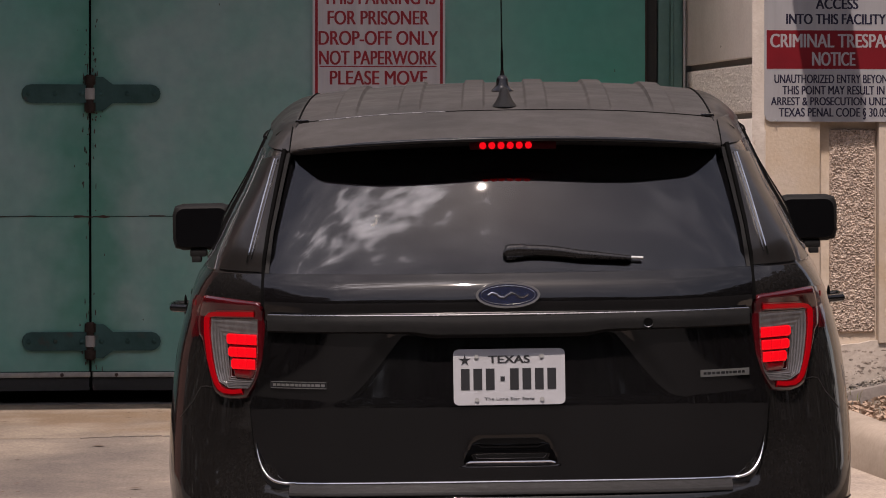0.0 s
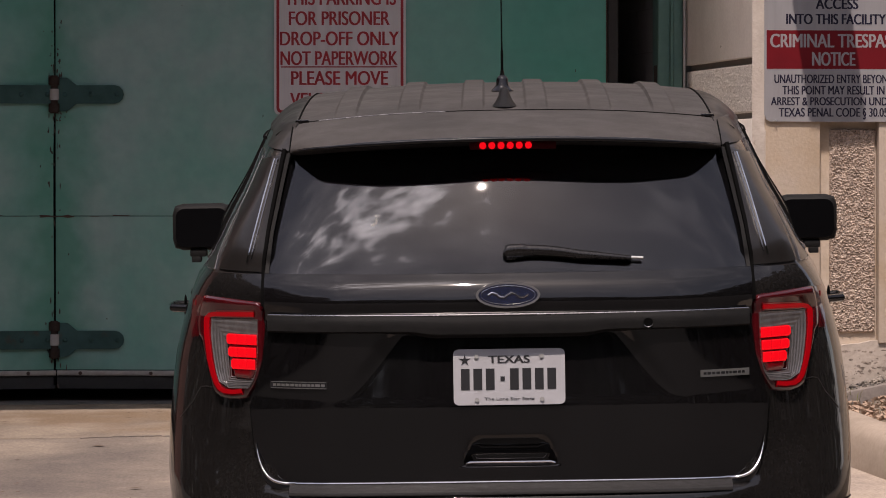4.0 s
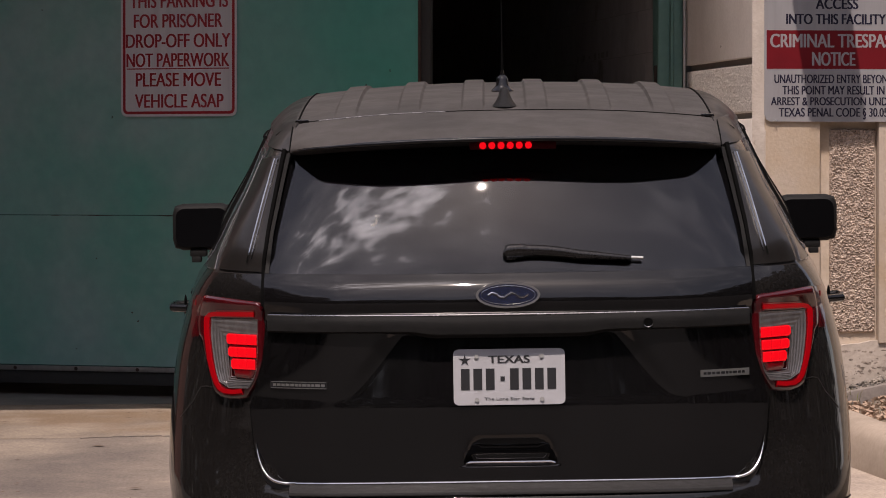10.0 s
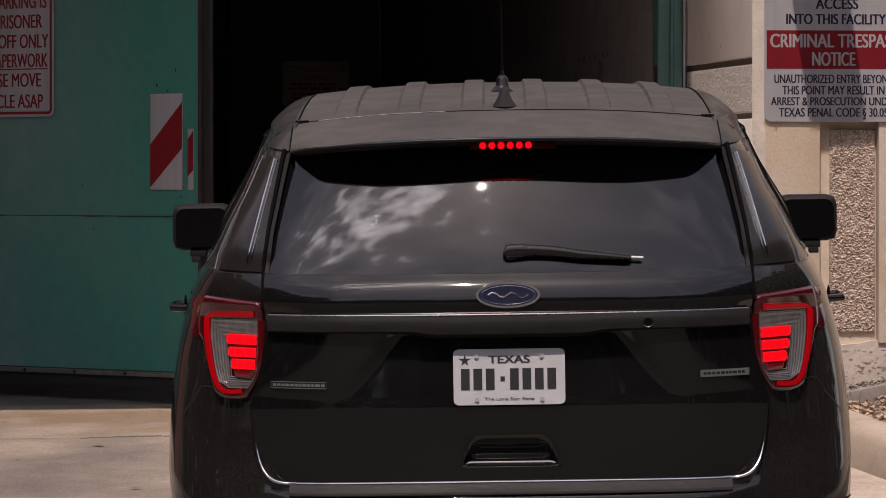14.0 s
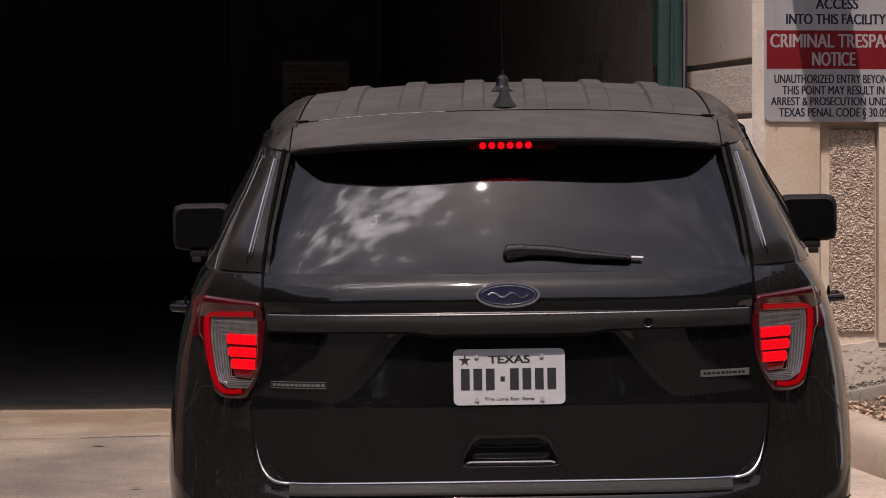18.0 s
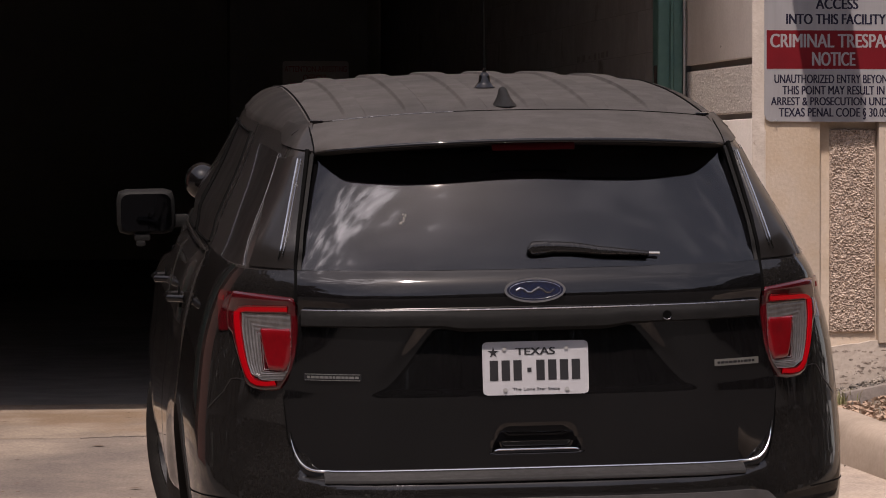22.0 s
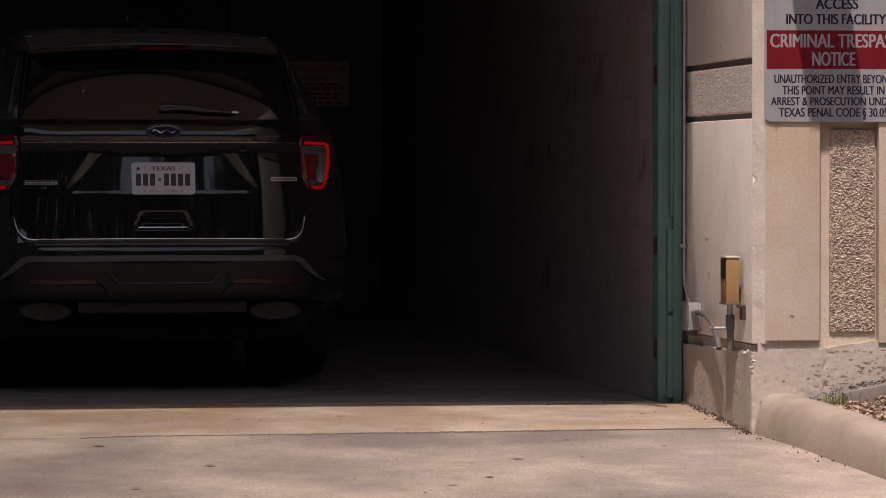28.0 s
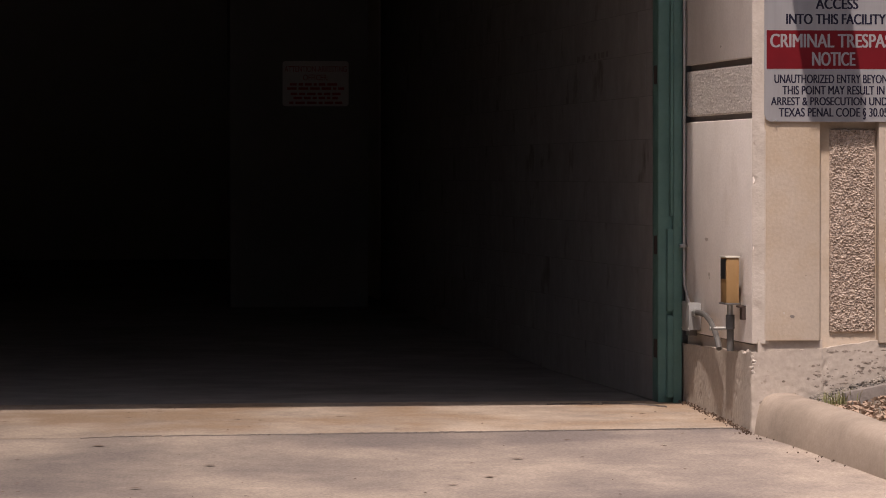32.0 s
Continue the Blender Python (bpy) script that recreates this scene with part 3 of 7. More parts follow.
def planting_bed():
    bm = bmesh.new()

    def left(y):
        ys = [p[1] for p in KERB_LINE][::-1]
        xs = [p[0] for p in KERB_LINE][::-1]
        return float(np.interp(y, ys, xs)) + 0.2

    def f(a, b):
        y = 13.0 + 7.4 * b
        x = left(y) + (7.0 - left(y)) * a ** 2
        return Vector((x, y, bed_z(x, y) + 0.012 * noise.noise(Vector((x * 9, y * 9, 0)))))
    shell(bm, f, 40, 60, (0, 0, -0.15))
    tagged(part("planting_bed", bm, GROUND, None), "bare soil of a narrow planting bed", "planting bed", kind="structure")
    rnd = random.Random(11)
    # pale leaf litter
    bm = bmesh.new()
    for _ in range(3200):
        y = rnd.uniform(17.4, 19.75)
        x = left(y) + rnd.random() ** 1.3 * 1.2 + 0.01
        s, a = rnd.uniform(0.008, 0.024), rnd.uniform(0, 6.3)
        z = bed_z(x, y) + rnd.uniform(0.004, 0.02)
        q = [bm.verts.new((x + math.cos(a + t) * s * r, y + math.sin(a + t) * s * r, z + rnd.uniform(-0.006, 0.012))) for t, r in ((0, 1.0), (1.6, 0.5), (3.1, 1.0), (4.7, 0.5))]
        w = bm.verts.new((x, y, z - 0.014))
        bm.faces.new(q)
        for i in range(4):
            bm.faces.new((q[i], w, q[(i + 1) % 4]))
    tagged(part("leaf_litter", bm, MULCH, None), "pale brown dry leaf litter on the bed", "leaves", kind="stuff")
    # dark gravel against the wall
    bm = bmesh.new()
    for _ in range(800):
        u = rnd.uniform(0.14, 1.3)
        gap_to_wall = rnd.random() ** 1.2 * 0.22
        p = at(u, -1.72 - gap_to_wall)
        s = rnd.uniform(0.006, 0.017)
        r = bmesh.ops.create_icosphere(bm, subdivisions=1, radius=s)
        for v in r["verts"]:
            v.co = Vector((v.co.x * rnd.uniform(0.8, 1.4), v.co.y, v.co.z * 0.7)) + Vector((p.x, p.y, bed_z(p.x, p.y) + 0.010 + (0.10 + 0.30 * u) * max(0.0, 0.20 - gap_to_wall)))
    tagged(part("wall_gravel", bm, DARKSTONE, None), "dark broken stone against the wall foot", "gravel", kind="stuff")
    # a low concrete edging strip
    bm = bmesh.new()
    box(bm, 0.0, 1.9, -0.03, 0.03, -0.06, 0.05, 0.008)
    e = part("bed_edging", bm, GROOVE, None)
    p = at(0.33, -2.02)
    e.matrix_world = pose(p.x, p.y, bed_z(p.x, p.y) + 0.012, 0, -11.0, 10)
    tagged(e, "low weathered edging strip in the planting bed", "edging")
    # grass tuft
    bm = bmesh.new()
    for _ in range(150):
        p = at(rnd.gauss(0.29, 0.05), -2.0 + rnd.gauss(0, 0.04))
        h, a, w = rnd.uniform(0.03, 0.085), rnd.uniform(0, 6.3), 0.0022
        b0 = Vector((p.x, p.y, bed_z(p.x, p.y)))
        lean = Vector((math.cos(a), math.sin(a), 0)) * h * rnd.uniform(0.2, 0.7)
        sd = Vector((-math.sin(a), math.cos(a), 0)) * w
        q = [bm.verts.new(b0 - sd), bm.verts.new(b0 + sd), bm.verts.new(b0 + lean * 0.4 + Vector((0, 0, h * 0.6)) + sd * 0.7), bm.verts.new(b0 + lean * 0.4 + Vector((0, 0, h * 0.6)) - sd * 0.7)]
        t = bm.verts.new(b0 + lean + Vector((0, 0, h)))
        bm.faces.new(q)
        bm.faces.new((q[3], q[2], t))
    tagged(part("grass_tuft", bm, GRASS, None, smooth=0), "small tuft of dry grass behind the kerb", "grass", kind="stuff")


# ---- the building ----
def wall_box(name, u0, u1, v0, v1, z0, z1, material, label, bevel=0.0, parent=None, kind="structure"):
    bm = bmesh.new()
    box(bm, u0, u1, v0, v1, z0, z1, bevel)
    ob = part(name, bm, material, parent)
    if parent is None:
        ob.matrix_world = B.copy()
        tagged(ob, label, "wall", kind=kind)
    return ob


def pebbled(bm, fn, nu, nv, normal, depth, scale):
    nrm = Vector(normal)

    def f(a, b):
        p = Vector(fn(a, b))
        d, _ = noise.voronoi(p * scale)
        h = max(0.0, 1.0 - d[0] * 1.5)
        e = min(a, 1 - a, b, 1 - b)
        return p + nrm * (depth * h if e > 0.001 else -depth)
    grid(bm, f, nu, nv)


def facade():
    w = thing("wall_pier", B, "pale painted concrete pier with a rough aggregate band", "wall", kind="structure")
    # lower panel, upper panel, core behind the band and the joints
    bm = bmesh.new()
    box(bm, 0.002, 0.285, -1.655, 0.0, 0.326, 1.292, 0.006)
    part("smooth_panel", bm, PAINTED, w)
    bm = bmesh.new()
    box(bm, 0.002, 0.285, -1.655, 0.0, 1.555, 5.4, 0.006)
    part("smooth_panel", bm, PAINTED, w)
    bm = bmesh.new()
    box(bm, 0.028, 0.285, -1.62, 0.0, -0.1, 5.4)
    part("core", bm, GROOVE, w)
    bm = bmesh.new()
    box(bm, 0.014, 0.2, -1.64, 0.0, 1.318, 1.528, 0.004)
    pebbled(bm, lambda a, b: (0.008, -1.64 + 1.64 * a, 1.32 + 0.206 * b), 420, 60, (-1, 0, 0), 0.004, 110)
    part("aggregate_band", bm, BANDSTONE, w, "rough exposed-aggregate band", smooth=60)
    # front face of the pier with a chipped, chamfered corner
    bm = bmesh.new()
    box(bm, 0.045, 0.285, -1.70, -1.6, 0.342, 5.4, 0.004)
    part("front_panel", bm, FRONTPAINT, w)
    bm = bmesh.new()

    def chip(a, b):
        z = 0.330 + 2.2 * b
        n = 0.0012 * noise.noise(Vector((a * 2, z * 7, 0))) + 0.0004 * noise.noise(Vector((a * 4, z * 60, 3)))
        pit = noise.noise(Vector((a * 1.6, z * 17, 7)))
        n += 0.012 * max(0.0, pit - 0.34)
        k = abs(a - 0.5) * 2
        return Vector((0.0 + 0.048 * a + n * (1 - k * 0.4), -1.652 - 0.049 * a + abs(n), z))
    shell(bm, chip, 5, 320, (0.02, 0.02, 0))
    part("chipped_corner", bm, CHIPPED, w, "chipped and broken concrete corner", smooth=60)
    # plinth, its top edge broken
    bm = bmesh.new()
    box(bm, 0.0, 0.3, -1.676, 0.02, -0.2, 0.25)
    part("plinth_core", bm, PLINTH, w)
    bm = bmesh.new()

    def plinth(a, b):
        # round the corner from the door side to the front, the edges spalled
        s = a * 1.7 + (2.012 - 1.7) * max(0.0, (a - 0.8) / 0.2) if a < 0.8 else 1.36 + (2.022 - 1.36) * (a - 0.8) / 0.2
        z = -0.2 + (0.470 + 0.024 * min(1.0, s / 1.71) + 0.05 * max(0.0, s - 1.71)) * b
        d = abs(s - 1.71)
        n1, n2 = noise.noise(Vector((s * 9, z * 16, 2))), noise.noise(Vector((s * 40, z * 45, 8)))
        chip = max(0.0, 0.5 + 0.9 * n1 + 0.5 * n2) * 0.013 * max(0.0, 1 - d / 0.022)
        top = max(0.0, 0.3 + 0.8 * n1 + 0.6 * n2) * 0.008 * max(0.0, 1 - (1 - b) / 0.03)
        pit = 0.010 * max(0.0, n1 + 0.5 * n2 - 0.42) + 0.0015 * n2
        inset = chip + pit
        if s < 1.71:
            return Vector((-0.012 + inset, 0.02 - s, z - top))
        return Vector((-0.012 + (s - 1.71) + chip * 0.3, -1.69 + inset, z - top))
    shell(bm, plinth, 260, 70, (0.012, 0.012, 0))
    part("plinth", bm, PLINTH, w, "rough worn concrete plinth", smooth=50)
    bm = bmesh.new()
    box(bm, 0.014, 0.29, -1.645, 0.0, 0.24, 0.32)
    box(bm, 0.02, 0.30, -1.681, -1.60, 0.24, 0.345)
    part("joint", bm, PLINTH, w)
    rnd = random.Random(5)
    bm = bmesh.new()
    for i in range(36):
        if i < 14:
            u, v, z = rnd.uniform(-0.010, 0.01), rnd.uniform(-1.68, -1.5), 0.288 + rnd.uniform(-0.006, 0.004)
        else:
            u, v, z = rnd.uniform(-0.008, 0.03), -1.685 + rnd.uniform(-0.002, 0.006), 0.294 - 0.09 * rnd.random() ** 1.6
        r = bmesh.ops.create_icosphere(bm, subdivisions=1, radius=rnd.uniform(0.004, 0.013))
        for q in r["verts"]:
            q.co = Vector((q.co.x * rnd.uniform(0.4, 1.9), q.co.y * rnd.uniform(0.25, 0.6), q.co.z * rnd.uniform(0.2, 0.9))) + Vector((u, v, z))
    part("spalled_edge", bm, CHIPPED, w, "spalled white plinth edge", smooth=20)
    # scuffs and chips on the paint
    for face, a0, z0, w0, h0, m in (("front", 0.165, 0.445, 0.030, 0.022, GROOVE), ("front", 0.13, 0.46, 0.012, 0.016, CHIPPED), ("front", 0.225, 0.62, 0.008, 0.006, GROOVE),
                                    ("side", -0.55, 0.76, 0.10, 0.022, PLINTH), ("side", -0.62, 0.60, 0.05, 0.05, PLINTH), ("side", -0.9, 1.62, 0.03, 0.012, PLINTH)):
        bm = bmesh.new()
        n = 18
        ring0 = []
        for k in range(n):
            t = 2 * math.pi * k / n
            q = 0.5 * (0.7 + 0.6 * noise.noise(Vector((math.cos(t) * 2, math.sin(t) * 2, z0 * 9))))
            da, dz = w0 * q * math.cos(t), h0 * q * math.sin(t)
            ring0.append((a0 + da, z0 + dz))
        vs = [bm.verts.new((x, -1.701, z) if face == "front" else (0.001, x, z)) for x, z in ring0]
        ws = [bm.verts.new((x, -1.698, z) if face == "front" else (0.004, x, z)) for x, z in ring0]
        bm.faces.new(vs)
        bm.faces.new(ws[::-1])
        for k in range(n):
            bm.faces.new((vs[k], vs[(k + 1) % n], ws[(k + 1) % n], ws[k]))
        part("scuff_mark", bm, m, w)
    # recessed bay with rough aggregate panel
    y = thing("wall_bay", B, "recessed concrete bay with a rough aggregate panel", "wall", kind="structure")
    bm = bmesh.new()
    box(bm, 0.286, 0.54, -1.650, 0.0, 0.30, 5.4)
    part("recess", bm, FRONTPAINT, y)
    bm = bmesh.new()
    box(bm, 0.335, 0.534, -1.660, -1.64, 0.376, 1.246, 0.003)
    pebbled(bm, lambda a, b: (0.337 + 0.195 * a, -1.662, 0.378 + 0.866 * b), 130, 560, (0, -1, 0), 0.010, 125)
    part("aggregate_panel", bm, AGGREGATE, y, "coarse exposed-aggregate panel", smooth=60)
    bm = bmesh.new()
    box(bm, 0.541, 6.0, -1.70, 0.0, 0.33, 5.4, 0.006)
    part("smooth_panel", bm, FRONTPAINT, y)
    bm = bmesh.new()

    def foot(a, b):
        # its top climbs a little along the wall, the edge broken
        u = 0.301 + 5.7 * a ** 3
        n1, n2 = noise.noise(Vector((u * 9, b * 8, 2))), noise.noise(Vector((u * 40, b * 22, 8)))
        top = (0.310 + 0.14 * min(0.5, u - 0.301)) - max(0.0, 0.3 + 0.8 * n1 + 0.6 * n2) * 0.010 * max(0.0, 1 - (1 - b) / 0.04)
        return Vector((u, -1.688 + 0.012 * max(0.0, n1 + 0.5 * n2 - 0.35) + 0.0015 * n2, -0.2 + (top + 0.2) * b))
    shell(bm, foot, 220, 60, (0, 1.6, 0))
    part("plinth", bm, PLINTH, y, "rough worn concrete plinth", smooth=50)
    bm = bmesh.new()
    spots = [(0.29, 0.20), (0.33, 0.15), (0.42, 0.19), (0.50, 0.23), (0.15, 0.10), (0.62, 0.22)]
    for i in range(190):
        c = spots[rnd.randrange(6)]
        u, z = rnd.gauss(c[0], 0.035), rnd.gauss(c[1], 0.022)
        if rnd.random() < 0.3:
            u, z = rnd.uniform(0.31, 1.0), 0.296 + rnd.uniform(-0.006, 0.004)
        r = bmesh.ops.create_icosphere(bm, subdivisions=1, radius=rnd.uniform(0.0015, 0.0068))
        sx, sz = rnd.uniform(0.6, 2.2), rnd.uniform(0.4, 1.3)
        for q in r["verts"]:
            q.co = Vector((q.co.x * sx * 1.3, q.co.y * 0.22, q.co.z * sz)) + Vector((u, -1.688 if u > 0.301 else -1.690, z))
    part("spalled_patch", bm, BARE, y, "spalled paint patches", smooth=20)
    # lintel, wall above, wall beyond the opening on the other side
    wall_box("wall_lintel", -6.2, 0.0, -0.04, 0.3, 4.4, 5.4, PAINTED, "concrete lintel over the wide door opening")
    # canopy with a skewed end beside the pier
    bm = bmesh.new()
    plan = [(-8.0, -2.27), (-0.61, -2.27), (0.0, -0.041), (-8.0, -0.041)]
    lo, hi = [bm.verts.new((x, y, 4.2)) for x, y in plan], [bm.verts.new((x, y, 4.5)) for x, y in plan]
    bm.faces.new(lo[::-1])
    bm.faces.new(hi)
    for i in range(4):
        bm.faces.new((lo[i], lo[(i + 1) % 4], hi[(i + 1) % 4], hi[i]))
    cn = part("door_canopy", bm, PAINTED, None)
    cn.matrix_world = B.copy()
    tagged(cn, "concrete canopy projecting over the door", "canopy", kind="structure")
    # unseen box arm added high on the wall, its shadow falls over the notice
    fl = thing("wall_lamp", B, "unseen grey box arm added high on the wall to shade the notice", "lamp")
    bm = bmesh.new()
    box(bm, 0.03, 0.27, -2.42, -1.70, 2.66, 2.74, 0.01)
    part("lamp_housing", bm, GREYBOX, fl)
    bm = bmesh.new()
    box(bm, 0.01, 0.29, -1.73, -1.70, 2.58, 2.82, 0.006)
    part("wall_plate", bm, GREYBOX, fl)
    # Out of view; its red-brown is chosen for the reflection in the car.
    wall_box("wall_far_pier", -8.4, -5.55, -1.7, 0.3, -0.1, 5.4, REDWALL, "unseen wall beside the opening, coloured red-brown for the car's reflection")
    # steel jamb
    j = thing("door_jamb", B, "teal painted steel door jamb with rust streaks", "door jamb", kind="structure")
    bm = bmesh.new()
    box(bm, -0.062, -0.022, -0.045, 0.0, -0.01, 4.4, 0.004)
    part("front_flange", bm, TEALOLD, j)
    bm = bmesh.new()
    box(bm, -0.125, -0.01, 0.002, 0.16, -0.01, 4.4, 0.004)
    part("inner_channel", bm, TEALOLD, j)
    bm = bmesh.new()
    for z in (0.02, 0.42):
        box(bm, -0.088, -0.062, -0.04, 0.0, z, z + 0.38, 0.003)
    box(bm, -0.074, -0.062, -0.04, 0.0, 0.86, 4.4, 0.003)
    part("guide_strip", bm, TEALOLD, j)
    bm = bmesh.new()
    for z in (0.2, 0.68, 1.47, 1.9):
        box(bm, -0.128, -0.116, 0.03, 0.12, z, z + 0.09, 0.01)
    part("rust_streak", bm, RUST, j, "rusty guide bracket")


def wall_services():
    # vertical grey pipe beside the jamb, junction box, flexible conduit, card reader on its post
    c = thing("conduit", B, "grey electrical conduit running down the wall", "conduit")
    bm = bmesh.new()
    tube(bm, [(-0.013, -0.055, 4.4), (-0.013, -0.055, 0.62), (-0.018, -0.10, 0.54), (-0.022, -0.22, 0.475), (-0.024, -0.27, 0.455)], 0.006, 10)
    part("pipe", bm, WHITEPIPE, c)
    for z in (0.715, 1.9):
        bm = bmesh.new()
        box(bm, -0.035, 0.0, -0.075, -0.035, z, z + 0.015, 0.002)
        part("clamp", bm, STEEL, c)
    bm = bmesh.new()
    tube(bm, [(-0.03, -0.43, 0.425), (-0.033, -0.56, 0.428), (-0.038, -0.74, 0.424), (-0.046, -0.92, 0.40), (-0.052, -1.06, 0.36), (-0.054, -1.14, 0.318), (-0.054, -1.17, 0.288)], 0.0125, 10)
    part("flexible_elbow", bm, DARKPIPE, c)
    for p, q, r in (((-0.030, -0.425, 0.425), (-0.030, -0.50, 0.423), 0.018), ((-0.066, -1.00, 0.372), (-0.006, -1.00, 0.372), 0.009), ((-0.070, -1.12, 0.376), (-0.012, -1.12, 0.376), 0.007)):
        bm = bmesh.new()
        tube(bm, [p, q], r, 10)
        part("fitting", bm, STEEL, c, "bright conduit fitting")
    b = thing("junction_box", B, "small grey junction box on the wall", "junction box")
    bm = bmesh.new()
    box(bm, -0.052, 0.0, -0.43, -0.25, 0.345, 0.468, 0.004)
    part("body", bm, GREYBOX, b)
    bm = bmesh.new()
    box(bm, -0.057, -0.052, -0.434, -0.246, 0.34, 0.474, 0.002)
    part("cover", bm, GREYBOX, b)
    for vv, z in ((-0.42, 0.352), (-0.26, 0.352), (-0.42, 0.462), (-0.26, 0.462)):
        bm = bmesh.new()
        tube(bm, [(-0.057, vv, z), (-0.060, vv, z)], 0.004, 8)
        part("screw", bm, STEEL, b)
    bm = bmesh.new()
    box(bm, -0.048, -0.012, -0.39, -0.31, 0.318, 0.345, 0.003)
    part("cable_entry", bm, DARKPIPE, b)
    r = thing("card_reader", B, "tan metal card reader on a short conduit post", "card reader")
    bm = bmesh.new()
    box(bm, -0.078, -0.022, -1.47, -1.33, 0.497, 0.692, 0.004)
    part("housing", bm, TAN, r)
    bm = bmesh.new()
    box(bm, -0.082, -0.018, -1.475, -1.325, 0.692, 0.699, 0.002)
    part("cap", bm, CREAM, r, "pale top cap")
    bm = bmesh.new()
    box(bm, -0.0805, -0.078, -1.455, -1.345, 0.60, 0.685, 0.001)
    part("slot_face", bm, INK, r, "black reader face")
    bm = bmesh.new()
    box(bm, -0.084, -0.016, -1.48, -1.32, 0.490, 0.497, 0.002)
    part("base_plate", bm, DARKPIPE, r)
    bm = bmesh.new()
    tube(bm, [(-0.048, -1.40, 0.49), (-0.048, -1.40, 0.44)], 0.014, 12)
    part("nipple", bm, STEEL, r)
    bm = bmesh.new()
    tube(bm, [(-0.048, -1.40, 0.445), (-0.048, -1.40, 0.385), (-0.046, -1.39, 0.38), (-0.044, -1.38, 0.288)], [0.0195, 0.0195, 0.0155, 0.0155], 12)
    part("post", bm, DARKPIPE, r, "dark conduit post")
    bm = bmesh.new()
    box(bm, -0.03, 0.004, -1.50, -1.44, 0.478, 0.486, 0.001)
    box(bm, -0.014, 0.004, -1.50, -1.44, 0.425, 0.486, 0.001)
    part("bracket", bm, RUST, r, "rusty wall bracket")


def rounded(w, h, r, seg=5):
    pts = []
    for cx, cz, a0 in ((w / 2 - r, h / 2 - r, 0), (-w / 2 + r, h / 2 - r, 90), (-w / 2 + r, -h / 2 + r, 180), (w / 2 - r, -h / 2 + r, 270)):
        for i in range(seg + 1):
            a = radians(a0 + 90 * i / seg)
            pts.append((cx + r * math.cos(a), cz + r * math.sin(a)))
    return pts


def bowed_plate(bm, w, h, r, x0, z0, y, thick, bow):
    """A thin sheet-metal plate with a slight bow, rounded corners."""
    n, k = 24, 30

    def f(a, b):
        x = (a - 0.5) * w
        z = (b - 0.5) * h
        ex, ez = max(0, abs(x) - (w / 2 - r)), max(0, abs(z) - (h / 2 - r))
        if ex > 0 and ez > 0:
            d = math.hypot(ex, ez)
            if d > r:
                x -= math.copysign(ex * (1 - r / d), x)
                z -= math.copysign(ez * (1 - r / d), z)
        return Vector((x0 + x, y + bow * math.sin(a * 6.0 + b * 1.3) * 0.5, z0 + z))
    shell(bm, f, n, k, (0, thick, 0))


def trespass_sign():
    U = lambda px: (px - 1335.5) / 406.5
    Z = lambda py: 1.05 + (310 - py) / 413.2
    s = thing("trespass_sign", B, "white metal trespass notice with a red band on the wall", "sign")
    bm = bmesh.new()
    z0, z1 = Z(216), Z(216) + 0.92
    bowed_plate(bm, U(1596) - U(1352), z1 - z0, 0.03, (U(1352) + U(1596)) / 2, (z0 + z1) / 2, -1.712, 0.003, 0.0)
    part("plate", bm, SIGNWHITEDIM, s)
    bm = bmesh.new()
    shell(bm, lambda a, b: Vector((U(1356) + (U(1592) - U(1356)) * a, -1.7125, Z(123) + (Z(55) - Z(123)) * b)), 2, 2, (0, 0.002, 0))
    part("red_band", bm, SIGNREDDIM, s, "dark red band")
    for t, x0, x1, b, top, m in (("ACCESS", 1443, 1517, 17, -2, SIGNNAVY), ("INTO THIS FACILITY", 1391, 1566, 44, 25, SIGNNAVY),
                                 ("CRIMINAL TRESPASS", 1363, 1587, 85, 60, SIGNWHITEDIM), ("NOTICE", 1437, 1512, 117, 92, SIGNWHITEDIM),
                                 ("UNAUTHORIZED ENTRY BEYOND", 1370, 1580, 148, 132, SIGNNAVY), ("THIS POINT MAY RESULT IN", 1384, 1564, 168, 152, SIGNNAVY),
                                 ("ARREST & PROSECUTION UNDER", 1364, 1586, 187, 172, SIGNNAVY), ("TEXAS PENAL CODE \u00a7 30.05", 1378, 1570, 207, 191, SIGNNAVY)):
        lettering(t, U(x1) - U(x0), Z(top) - Z(b), (U(x0) + U(x1)) / 2, Z(b), -1.7126, m, s, bold=0.0011 if b > 120 else 0.0020)
    for px in (1372, 1576):
        bm = bmesh.new()
        tube(bm, [(U(px), -1.722, z0 + 0.004), (U(px), -1.70, z0 + 0.004)], 0.004, 8)
        part("bolt", bm, STEEL, s)
    return s


